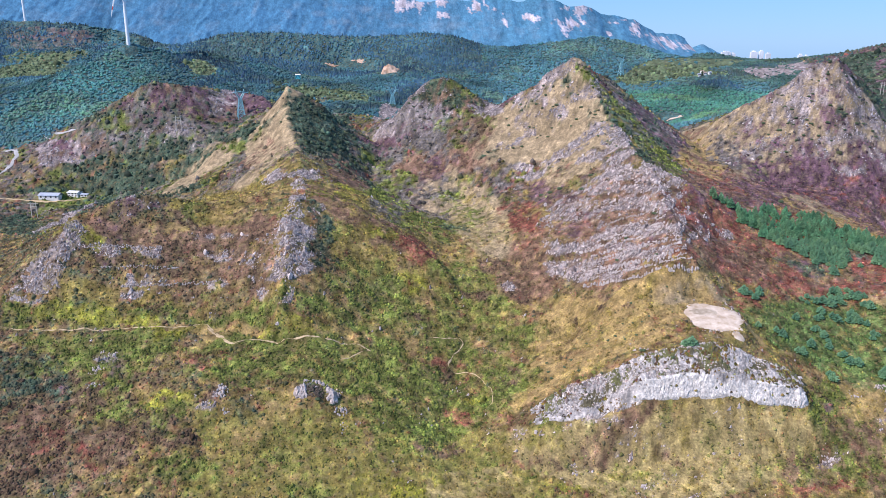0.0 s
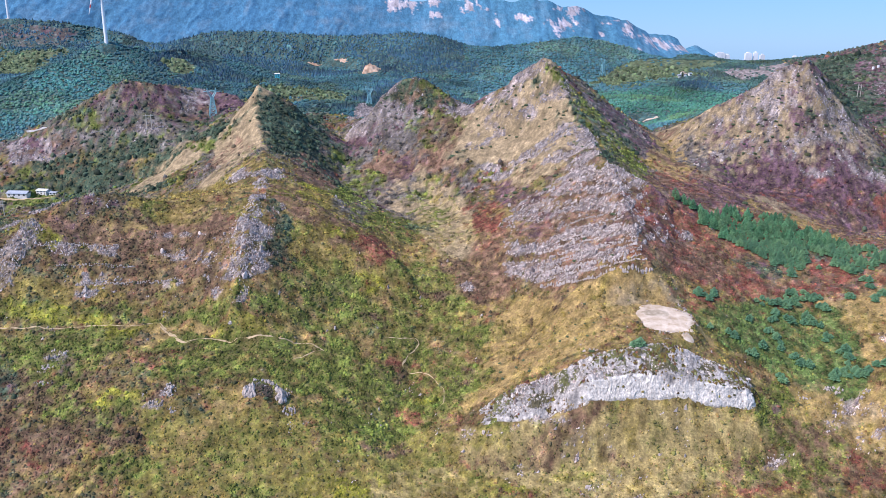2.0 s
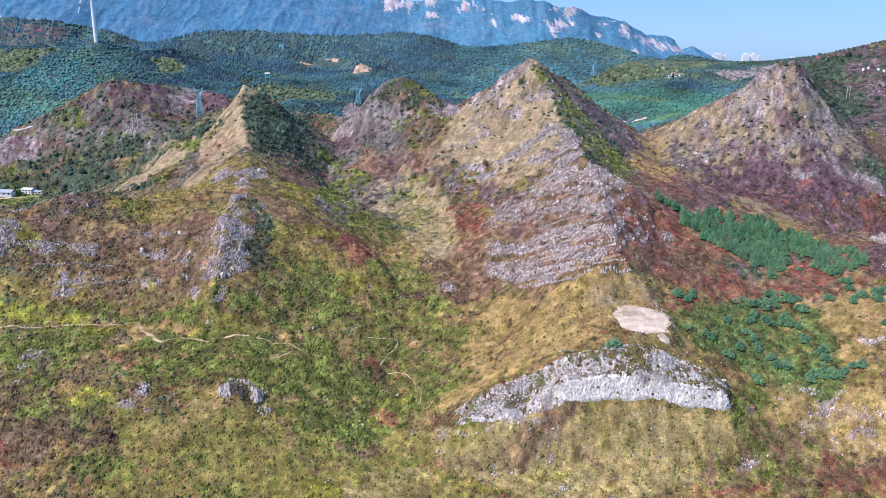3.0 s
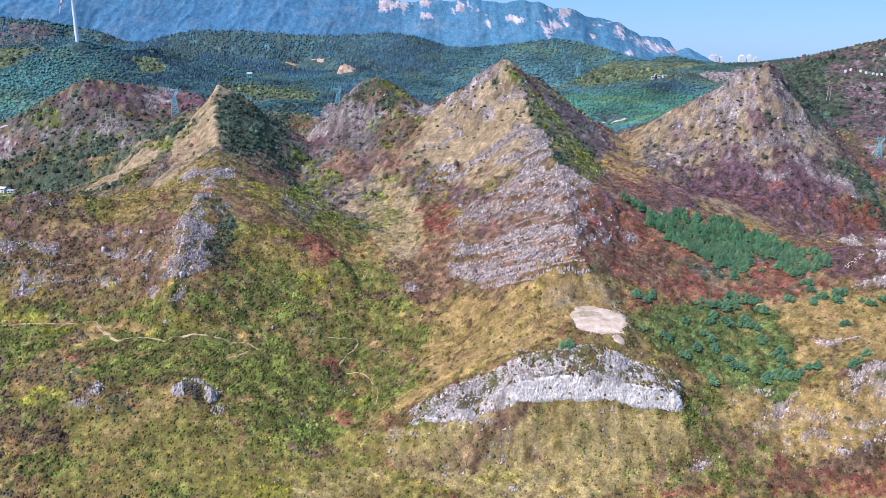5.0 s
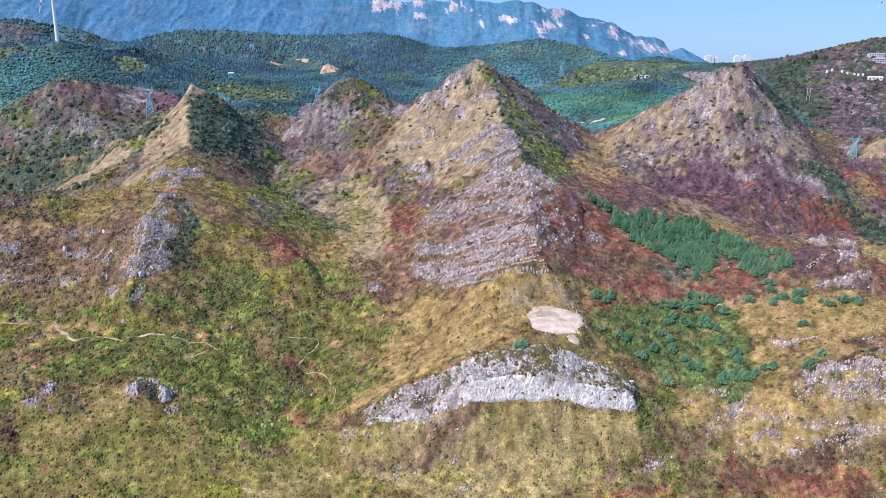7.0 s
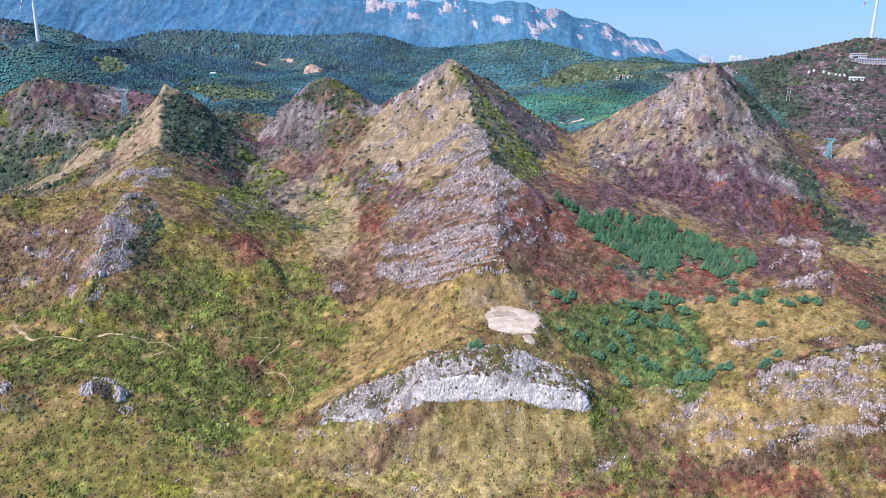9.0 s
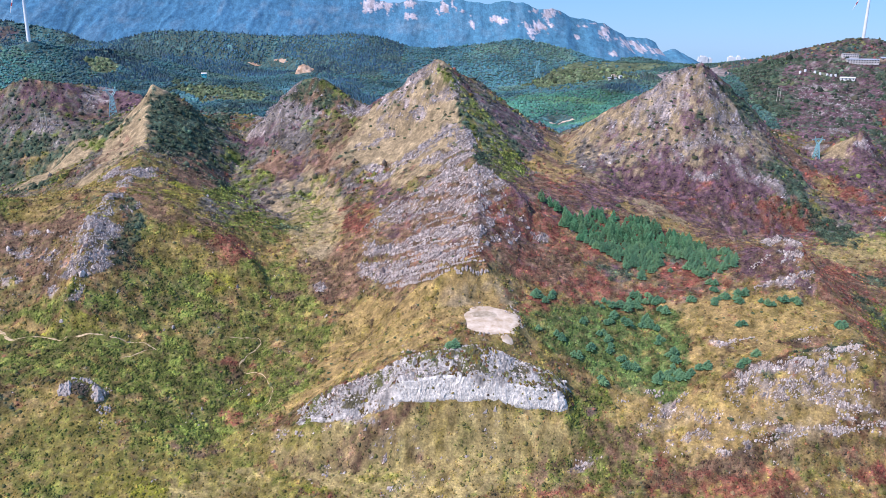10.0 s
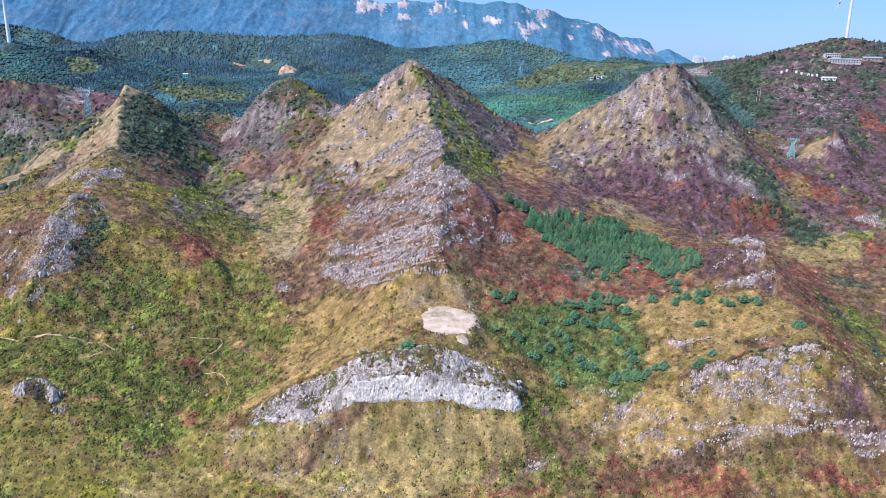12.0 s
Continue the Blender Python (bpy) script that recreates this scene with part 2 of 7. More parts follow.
def quick_mesh(name, verts, faces, mats=(), smooth_shade=False):
    """A large mesh of equal-sided faces from numpy arrays."""
    me = bpy.data.meshes.new(name)
    n, k = faces.shape
    me.vertices.add(len(verts)), me.loops.add(n * k), me.polygons.add(n)
    me.vertices.foreach_set("co", verts.astype(np.float32).ravel())
    me.loops.foreach_set("vertex_index", faces.astype(np.int32).ravel())
    me.polygons.foreach_set("loop_start", np.arange(0, n * k, k, dtype=np.int32))
    me.polygons.foreach_set("loop_total", np.full(n, k, dtype=np.int32))
    me.polygons.foreach_set("use_smooth", np.full(n, smooth_shade))
    for m in mats:
        me.materials.append(m)
    me.update(calc_edges=True)
    me.validate()
    return me


def paint(me, colours, name="tone"):
    """The surface's own colour, per vertex."""
    a = me.attributes.new(name, "FLOAT_COLOR", "POINT")
    a.data.foreach_set("color", np.concatenate([colours, np.ones((len(colours), 1))], 1).astype(np.float32).ravel())


def part(name, bm, material, parent, label=""):
    me = bpy.data.meshes.new(name)
    bm.to_mesh(me)
    bm.free()
    me.materials.append(material)
    ob = new(name, me)
    ob.parent = parent
    return tagged(ob, label=label)


def material(name, colour=(0.5, 0.5, 0.5), rough=0.8, metal=0.0):
    m = bpy.data.materials.new(name)
    m.use_nodes = True
    b = m.node_tree.nodes["Principled BSDF"]
    b.inputs["Base Color"].default_value = (*colour, 1)
    b.inputs["Roughness"].default_value, b.inputs["Metallic"].default_value = rough, metal
    return m, m.node_tree, b


def noise_node(nt, scale, detail=5.0, rough=0.6, stretch=None):
    n = nt.nodes.new("ShaderNodeTexNoise")
    n.inputs["Scale"].default_value, n.inputs["Detail"].default_value, n.inputs["Roughness"].default_value = scale, detail, rough
    geo = nt.nodes.new("ShaderNodeNewGeometry")
    if stretch:
        v = nt.nodes.new("ShaderNodeVectorMath")
        v.operation, v.inputs[1].default_value = "MULTIPLY", stretch
        nt.links.new(geo.outputs["Position"], v.inputs[0])
        nt.links.new(v.outputs[0], n.inputs["Vector"])
    else:
        nt.links.new(geo.outputs["Position"], n.inputs["Vector"])
    return n.outputs["Fac"]


def ramp_node(nt, fac, stops):
    r = nt.nodes.new("ShaderNodeValToRGB")
    while len(r.color_ramp.elements) < len(stops):
        r.color_ramp.elements.new(0.5)
    for e, (at, c) in zip(r.color_ramp.elements, stops):
        e.position, e.color = at, (*c, 1)
    nt.links.new(fac, r.inputs[0])
    return r.outputs[0]


def mix_node(nt, kind, fac, a, b):
    n = nt.nodes.new("ShaderNodeMix")
    n.data_type, n.blend_type = "RGBA", kind
    for key, v in ((0, fac), (6, a), (7, b)):
        if isinstance(v, (int, float)):
            n.inputs[key].default_value = v
        elif isinstance(v, tuple):
            n.inputs[key].default_value = (*v, 1)
        else:
            nt.links.new(v, n.inputs[key])
    return n.outputs[2]


def bump(nt, b, fac, strength, distance):
    n = nt.nodes.new("ShaderNodeBump")
    n.inputs["Strength"].default_value, n.inputs["Distance"].default_value = strength, distance
    nt.links.new(fac, n.inputs["Height"])
    nt.links.new(n.outputs[0], b.inputs["Normal"])


def attribute(nt, name):
    a = nt.nodes.new("ShaderNodeAttribute")
    a.attribute_name = name
    return a.outputs["Color"]


def spotted(name, a, b, scale, rough=0.8, metal=0.0, bumps=0.0, distance=0.05):
    """A material between two tones, with a fine and a coarse grain."""
    m, nt, bs = material(name, a, rough, metal)
    fine, coarse = noise_node(nt, scale, 6), noise_node(nt, scale / 9, 3)
    c = mix_node(nt, "MIX", ramp_node(nt, fine, ((0.35, (0, 0, 0)), (0.65, (1, 1, 1)))), a, b)
    c = mix_node(nt, "MULTIPLY", 0.5, c, ramp_node(nt, coarse, ((0.3, (0.6, 0.6, 0.6)), (0.7, (1.25, 1.25, 1.25)))))
    nt.links.new(c, bs.inputs["Base Color"])
    if bumps:
        bump(nt, bs, fine, bumps, distance)
    return m


def toned(name, rough=0.85, grains=((1.2, 0.5), (0.25, 0.5)), bumps=0.8, distance=0.4, island=0.0, hues=(), stretch=None):
    """A material that takes its own colour from the mesh, with grain on top."""
    m, nt, bs = material(name, (0.2, 0.2, 0.2), rough)
    bs.inputs["Specular IOR Level"].default_value = 0.2
    c = attribute(nt, "tone")
    for scale, strength in grains:
        n = noise_node(nt, scale, 6, 0.7, stretch)
        c = mix_node(nt, "MULTIPLY", strength, c, ramp_node(nt, n, ((0.36, (0.22, 0.22, 0.23)), (0.5, (0.9, 0.9, 0.9)), (0.64, (1.95, 1.88, 1.75)))))
    for scale, tint in hues:
        n = noise_node(nt, scale, 4, 0.6)
        c = mix_node(nt, "MIX", ramp_node(nt, n, ((0.52, (0, 0, 0)), (0.66, (0.38, 0.38, 0.38)))), c, tint)
    if island:
        geo = nt.nodes.new("ShaderNodeNewGeometry")
        c = mix_node(nt, "MULTIPLY", island, c, ramp_node(nt, geo.outputs["Random Per Island"], ((0.0, (0.4, 0.42, 0.4)), (0.5, (1, 1, 0.95)), (1.0, (1.6, 1.5, 1.35)))))
    nt.links.new(c, bs.inputs["Base Color"])
    if bumps:
        bump(nt, bs, noise_node(nt, grains[0][0], 5, 0.65), bumps, distance)
    return m

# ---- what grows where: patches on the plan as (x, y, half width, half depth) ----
# distance haze is mixed into the forest and fell tones, partly into heath
TONES = {"olive": (0.205, 0.160, 0.042), "green": (0.116, 0.143, 0.031), "bright": (0.205, 0.200, 0.028), "umber": (0.105, 0.066, 0.045), "tan": (0.378, 0.255, 0.106), "hay": (0.41, 0.308, 0.140), "sward": (0.240, 0.206, 0.052), "straw": (0.325, 0.245, 0.148), "hazy_fell": (0.120, 0.108, 0.104),
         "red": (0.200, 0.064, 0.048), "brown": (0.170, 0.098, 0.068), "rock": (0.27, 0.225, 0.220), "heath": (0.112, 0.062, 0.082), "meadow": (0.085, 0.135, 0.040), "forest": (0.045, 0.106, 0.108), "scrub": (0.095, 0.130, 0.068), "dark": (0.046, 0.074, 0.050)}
ZONES = {k: [] for k in TONES}


def zone(kind, *patches):
    ZONES[kind] += patches


zone("olive", (-59, 523, 20, 24))
zone("hazy_fell", (-294, 702, 55, 14), (-239, 694, 49, 11), (-307, 690, 38, 7), (-268, 722, 34, 8), (-230, 681, 32, 10), (-20, 603, 33, 42), (-39, 539, 17, 26), (-64, 669, 26, 26))
zone("umber", (34, 492, 11, 8), (17, 462, 9, 4), (43, 408, 8, 4), (2, 409, 10, 4), (-22, 437, 10, 4), (-43, 406, 9, 4), (301, 368, 14, 4), (290, 396, 5, 4), (298, 384, 9, 4), (276, 360, 4, 4), (328, 389, 9, 4), (205, 372, 6, 4), (-203, 327, 18, 12), (-179, 330, 15, 9), (-196, 312, 19, 8), (-203, 352, 16, 7), (-220, 345, 11, 13), (-156, 337, 16, 5), (-159, 337, 11, 4), (-181, 357, 14, 4))
zone("umber", (255, 328, 23, 9), (283, 338, 11, 7), (353, 354, 7, 8), (345, 341, 11, 4), (-129, 335, 10, 4), (-110, 361, 11, 4), (-168, 379, 15, 4), (-230, 386, 15, 4))
zone("tan", (230, 369, 10, 7), (253, 362, 11, 7), (227, 383, 5, 4), (175, 384, 4, 5), (202, 373, 12, 4), (236, 403, 4, 4), (285, 414, 16, 19), (311, 413, 23, 11), (342, 407, 19, 12), (284, 378, 12, 7), (309, 380, 12, 8), (346, 395, 12, 9), (263, 367, 14, 5), (292, 357, 17, 4), (266, 433, 8, 4))
zone("hay", (69, 337, 24, 11), (92, 331, 15, 8), (98, 358, 14, 4), (128, 334, 26, 8))
zone("sward", (55, 350, 11, 7))
zone("tan", (-154, 490, 11, 4), (-177, 476, 7, 4), (-140, 519, 20, 20), (-137, 401, 6, 4), (-120, 409, 10, 4), (65, 411, 9, 15), (83, 411, 19, 13), (102, 396, 18, 11), (77, 437, 20, 5))
zone("sward", (23, 349, 16, 10), (2, 332, 15, 9), (42, 327, 15, 5), (-22, 340, 13, 8), (-118, 345, 6, 6), (-87, 357, 6, 4), (-98, 345, 6, 5), (-108, 334, 6, 5), (-121, 315, 6, 4), (-63, 345, 11, 9), (-3, 332, 28, 7))
zone("tan", (101, 364, 17, 4), (-52, 397, 8, 4), (101, 420, 23, 6), (330, 411, 19, 11), (372, 418, 6, 7), (292, 408, 10, 14), (301, 396, 12, 10), (286, 356, 19, 7), (318, 355, 25, 9), (267, 344, 16, 6), (620, 911, 6, 12), (-61, 405, 8, 4), (50, 385, 11, 9))
zone("hay", (144, 341, 35, 8), (102, 353, 11, 4), (179, 346, 19, 4), (128, 328, 41, 7))
zone("straw", (240, 359, 11, 6), (228, 372, 4, 5), (304, 349, 24, 4), (274, 351, 11, 4), (329, 351, 22, 5), (70, 668, 26, 28), (102, 618, 19, 42), (120, 655, 15, 30), (41, 655, 15, 17), (287, 688, 21, 42), (261, 680, 16, 33), (-8, 619, 24, 26), (22, 593, 18, 21), (34, 567, 13, 25), (39, 510, 9, 10), (8, 616, 17, 8), (77, 661, 28, 20), (102, 667, 23, 14), (125, 600, 21, 16), (112, 586, 25, 12))
zone("straw", (57, 659, 13, 12), (119, 677, 9, 9), (-147, 676, 9, 42), (-149, 644, 18, 35), (-151, 609, 17, 26), (-219, 648, 15, 35), (-202, 655, 15, 15), (244, 611, 7, 18), (290, 631, 9, 4), (280, 581, 20, 8), (269, 435, 6, 4), (335, 683, 19, 9), (290, 679, 16, 8), (327, 663, 18, 6), (380, 663, 18, 11), (267, 688, 11, 28), (342, 637, 15, 4), (513, 717, 12, 13), (155, 413, 13, 5), (246, 726, 17, 36))
zone("straw", (133, 405, 13, 4), (307, 336, 21, 4))
zone("red", (-75, 659, 7, 4), (209, 518, 12, 9), (-39, 495, 10, 7), (187, 440, 9, 10), (225, 463, 7, 9), (245, 431, 12, 4), (226, 424, 5, 4), (198, 415, 10, 4), (180, 407, 6, 4), (188, 418, 13, 4), (213, 588, 18, 40), (201, 502, 12, 9), (180, 498, 6, 8), (164, 498, 8, 7), (302, 590, 18, 18), (72, 545, 7, 15), (249, 431, 8, 4), (237, 447, 24, 5), (182, 407, 4, 4), (275, 454, 14, 9))
zone("red", (377, 432, 8, 26), (369, 394, 8, 19), (293, 419, 3, 4), (408, 497, 12, 22), (256, 323, 15, 4), (282, 325, 13, 4), (343, 319, 15, 4), (216, 329, 10, 4), (346, 632, 30, 4), (348, 628, 29, 6), (371, 605, 19, 6), (163, 470, 8, 29), (171, 454, 16, 19), (213, 485, 19, 15), (142, 430, 7, 13), (268, 520, 32, 19), (340, 613, 29, 8), (212, 443, 21, 9), (277, 464, 14, 15), (364, 622, 24, 6))
zone("red", (473, 659, 26, 14), (495, 619, 19, 12), (183, 321, 22, 5), (209, 340, 16, 4), (-189, 327, 13, 4), (-66, 659, 7, 10), (51, 568, 12, 15), (62, 518, 9, 20), (-23, 484, 14, 4), (164, 495, 9, 10), (198, 495, 9, 9), (193, 459, 10, 15), (256, 454, 18, 5), (338, 596, 21, 12), (-198, 335, 7, 4), (-172, 327, 7, 4), (12, 378, 5, 4), (-3, 385, 4, 4), (28, 399, 3, 4), (423, 607, 19, 12))
zone("red", (350, 506, 7, 32), (517, 644, 11, 11), (493, 565, 9, 12), (417, 514, 7, 11), (367, 442, 4, 42), (257, 446, 14, 6), (243, 429, 8, 4), (623, 840, 20, 42), (188, 512, 12, 9), (-116, 469, 4, 6), (-279, 685, 7, 4), (258, 384, 7, 4))
zone("brown", (55, 337, 4, 4), (75, 344, 5, 4), (84, 347, 5, 4), (62, 480, 15, 10), (47, 464, 11, 5), (-44, 479, 11, 4), (-274, 724, 28, 5), (-221, 724, 17, 7), (233, 724, 17, 42), (90, 597, 12, 6), (77, 592, 14, 11), (81, 341, 6, 5), (96, 350, 12, 4), (58, 330, 5, 6), (37, 335, 5, 5), (372, 436, 7, 39), (375, 414, 8, 23), (290, 380, 9, 4), (366, 364, 9, 20), (329, 384, 7, 4))
zone("brown", (-182, 468, 40, 9), (-126, 460, 14, 17), (-45, 508, 16, 14), (56, 510, 11, 19), (38, 465, 10, 6), (-215, 344, 9, 7), (-7, 345, 6, 4), (51, 341, 5, 4), (32, 330, 5, 4), (18, 651, 28, 15), (-24, 656, 26, 15), (211, 570, 8, 36), (456, 689, 10, 30), (390, 467, 8, 40), (412, 485, 7, 14), (67, 476, 11, 14), (143, 460, 11, 20), (120, 484, 23, 32), (205, 570, 18, 38), (365, 347, 8, 7))
zone("brown", (-81, 607, 14, 41), (20, 722, 12, 6), (-340, 690, 38, 9), (254, 325, 10, 4), (194, 445, 10, 8), (-90, 519, 10, 13))
zone("heath", (234, 471, 7, 9), (180, 442, 7, 10), (345, 664, 21, 14), (309, 655, 31, 8), (361, 647, 30, 11), (283, 666, 21, 7), (340, 686, 11, 7), (220, 786, 12, 42), (293, 640, 25, 11), (276, 669, 16, 9), (301, 600, 23, 33), (249, 641, 10, 15), (-16, 714, 28, 17), (33, 711, 17, 11), (-53, 704, 22, 18), (603, 896, 42, 42), (39, 706, 33, 10), (74, 669, 31, 4), (353, 354, 7, 8))
zone("heath", (359, 348, 8, 8), (579, 918, 36, 42), (574, 821, 26, 42), (205, 365, 6, 4), (571, 938, 66, 42), (574, 858, 40, 42), (349, 681, 19, 9), (313, 671, 16, 8), (645, 960, 60, 42), (610, 1015, 47, 39), (574, 722, 22, 42), (98, 560, 11, 21), (96, 519, 12, 20), (177, 565, 11, 42), (341, 639, 40, 9), (389, 666, 21, 21), (223, 556, 26, 42), (309, 631, 54, 22), (359, 665, 26, 25))
zone("heath", (343, 679, 19, 14), (176, 510, 12, 42), (146, 470, 11, 17), (79, 578, 13, 25), (519, 692, 38, 25), (657, 899, 21, 42), (-40, 616, 19, 28), (-12, 645, 20, 16), (-244, 714, 56, 18), (-203, 740, 32, 20), (-289, 721, 22, 9), (300, 604, 42, 30), (284, 644, 30, 14), (342, 644, 30, 18), (169, 478, 8, 22), (-207, 365, 5, 6), (-183, 377, 7, 5), (568, 870, 41, 42), (477, 629, 18, 15), (333, 463, 11, 15))
zone("heath", (344, 468, 7, 42), (-3, 708, 15, 8), (340, 650, 35, 13), (377, 639, 30, 9), (313, 638, 25, 9), (534, 948, 22, 42), (-207, 482, 10, 42), (599, 762, 15, 42), (31, 697, 16, 14), (212, 526, 10, 8), (245, 570, 11, 29))
zone("green", (2, 551, 17, 19), (-41, 635, 15, 14), (49, 432, 20, 5), (19, 450, 21, 16), (8, 419, 16, 8), (166, 618, 7, 31), (180, 597, 6, 26), (-124, 316, 17, 8), (-253, 687, 27, 4), (-215, 709, 17, 6), (-291, 706, 28, 4), (-236, 723, 17, 4), (-41, 634, 25, 25), (13, 577, 18, 30), (-13, 532, 25, 22), (-68, 667, 16, 16), (-182, 664, 31, 8))
zone("green", (-248, 710, 22, 6), (-260, 727, 28, 4), (-28, 395, 40, 16), (-76, 416, 49, 6), (-209, 381, 33, 8), (-99, 394, 46, 8), (14, 475, 26, 15), (-30, 435, 47, 12), (6, 436, 24, 9), (-196, 397, 46, 5), (-58, 374, 26, 11), (-96, 382, 39, 8), (-144, 356, 22, 8), (-72, 475, 9, 10), (403, 446, 11, 19), (409, 432, 12, 11), (484, 593, 11, 9), (-82, 336, 10, 7), (-20, 361, 17, 11), (17, 359, 4, 4))
zone("green", (4, 607, 19, 9), (13, 663, 7, 5), (-164, 352, 16, 9), (-62, 319, 15, 4), (-48, 451, 25, 10), (176, 361, 14, 4), (-325, 639, 30, 17), (203, 345, 8, 4), (-49, 604, 19, 37))
zone("meadow", (228, 392, 34, 16), (245, 383, 18, 8), (195, 394, 12, 11), (260, 407, 6, 8), (228, 398, 34, 22), (256, 413, 26, 17), (209, 404, 19, 16), (243, 385, 21, 10), (226, 423, 13, 10), (225, 401, 22, 17), (247, 392, 15, 11), (208, 399, 12, 11), (245, 417, 16, 11), (255, 400, 9, 7), (188, 400, 9, 7))
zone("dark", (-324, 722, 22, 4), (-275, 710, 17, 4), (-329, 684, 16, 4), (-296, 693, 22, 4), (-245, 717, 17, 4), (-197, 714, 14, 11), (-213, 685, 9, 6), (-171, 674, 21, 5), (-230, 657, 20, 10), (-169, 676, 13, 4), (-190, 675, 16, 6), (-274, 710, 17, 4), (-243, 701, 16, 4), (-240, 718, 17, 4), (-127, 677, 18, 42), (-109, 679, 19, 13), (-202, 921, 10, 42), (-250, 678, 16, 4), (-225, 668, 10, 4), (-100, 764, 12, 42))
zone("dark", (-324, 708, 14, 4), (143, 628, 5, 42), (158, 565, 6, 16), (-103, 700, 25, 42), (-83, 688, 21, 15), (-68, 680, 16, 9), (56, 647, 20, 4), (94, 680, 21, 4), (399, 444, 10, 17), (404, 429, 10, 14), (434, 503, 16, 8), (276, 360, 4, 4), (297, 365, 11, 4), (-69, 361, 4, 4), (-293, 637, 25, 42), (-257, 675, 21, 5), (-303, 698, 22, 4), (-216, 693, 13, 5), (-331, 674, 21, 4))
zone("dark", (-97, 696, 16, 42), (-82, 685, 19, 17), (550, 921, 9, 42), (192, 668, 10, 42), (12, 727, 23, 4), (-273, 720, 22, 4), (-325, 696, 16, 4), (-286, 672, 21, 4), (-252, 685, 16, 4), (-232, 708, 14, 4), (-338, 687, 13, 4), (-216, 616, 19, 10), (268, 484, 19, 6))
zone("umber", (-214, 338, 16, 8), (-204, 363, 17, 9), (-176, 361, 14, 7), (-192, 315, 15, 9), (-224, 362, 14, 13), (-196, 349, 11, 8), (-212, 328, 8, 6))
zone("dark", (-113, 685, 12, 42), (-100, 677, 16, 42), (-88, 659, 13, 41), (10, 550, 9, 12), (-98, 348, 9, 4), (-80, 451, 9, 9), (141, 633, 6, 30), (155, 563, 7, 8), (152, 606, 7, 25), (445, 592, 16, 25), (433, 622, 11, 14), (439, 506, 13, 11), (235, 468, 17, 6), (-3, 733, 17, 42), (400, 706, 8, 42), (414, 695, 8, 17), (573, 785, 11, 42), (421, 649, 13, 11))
zone("umber", (-219, 368, 9, 11), (-227, 358, 7, 9))
zone("dark", (-88, 459, 5, 6), (289, 376, 8, 4), (333, 374, 10, 4), (-279, 685, 21, 4), (531, 920, 29, 42))
zone("hay", (452, 557, 22, 12), (460, 575, 16, 8))
zone("bright", (57, 322, 13, 4), (-27, 319, 15, 4), (88, 328, 10, 4), (-18, 460, 11, 6), (-18, 320, 15, 4), (-196, 413, 55, 4), (25, 389, 9, 4), (-225, 458, 25, 6), (-73, 551, 9, 13), (-44, 493, 15, 11), (-141, 365, 17, 6), (289, 376, 3, 4), (-87, 404, 19, 4))
zone("rock", (173, 471, 7, 7), (195, 494, 5, 4), (163, 485, 5, 9), (344, 679, 21, 4), (356, 667, 21, 4), (287, 688, 21, 42), (457, 1065, 25, 42), (307, 666, 18, 4), (369, 637, 20, 4), (100, 682, 7, 11), (338, 632, 15, 4), (-221, 769, 8, 42), (-273, 695, 14, 4), (-19, 726, 20, 42), (-37, 733, 20, 42), (6, 713, 19, 8), (-47, 727, 14, 22), (584, 898, 21, 15), (533, 800, 16, 14), (499, 1078, 21, 42))
zone("rock", (358, 670, 7, 4), (381, 676, 9, 4), (131, 463, 14, 31), (142, 490, 13, 21), (351, 699, 14, 5), (320, 684, 11, 4), (377, 684, 13, 6), (443, 1075, 15, 42), (324, 652, 15, 4), (-98, 484, 8, 18), (-97, 459, 9, 8), (-97, 447, 9, 10), (-96, 433, 6, 8), (-94, 417, 3, 4), (-305, 588, 6, 42))
zone("rock", (-185, 457, 9, 4), (128, 452, 22, 12), (135, 469, 22, 21), (144, 492, 17, 21), (152, 519, 13, 26), (104, 474, 18, 18), (118, 495, 19, 17), (135, 517, 12, 13), (191, 491, 9, 5), (178, 499, 6, 5), (83, 482, 13, 14), (38, 469, 7, 4), (114, 692, 5, 42))
zone("rock", (78, 699, 7, 42), (133, 663, 6, 8), (121, 659, 7, 4), (107, 665, 7, 4), (92, 669, 7, 4), (81, 665, 6, 4), (66, 663, 7, 4), (54, 654, 6, 4), (137, 602, 6, 4), (125, 600, 7, 4), (111, 605, 7, 4), (97, 611, 7, 4), (85, 620, 6, 4), (68, 622, 7, 4), (139, 581, 8, 5), (135, 564, 10, 6), (-59, 831, 11, 42), (-2, 713, 8, 4), (38, 726, 12, 4))
zone("rock", (-18, 700, 9, 6), (363, 667, 26, 6), (386, 675, 18, 8), (287, 652, 18, 7), (310, 676, 18, 6), (346, 656, 26, 7), (378, 642, 20, 6), (402, 638, 20, 5), (342, 694, 8, 4), (320, 648, 20, 6), (420, 630, 10, 5), (347, 463, 7, 4), (351, 460, 6, 6), (335, 392, 9, 4), (582, 897, 31, 31), (496, 738, 7, 5), (510, 615, 9, 7), (534, 715, 8, 4))
zone("rock", (303, 365, 20, 5), (338, 371, 13, 5), (338, 343, 15, 4), (296, 338, 12, 4), (270, 336, 5, 4), (197, 338, 9, 4), (102, 357, 17, 4), (84, 359, 14, 4), (-69, 366, 10, 6), (-116, 355, 4, 6), (295, 395, 11, 4), (243, 373, 9, 4), (315, 355, 17, 4), (-188, 376, 6, 4), (358, 342, 11, 4), (-305, 699, 19, 5), (-363, 695, 16, 8), (-104, 556, 10, 10), (-123, 562, 7, 13))
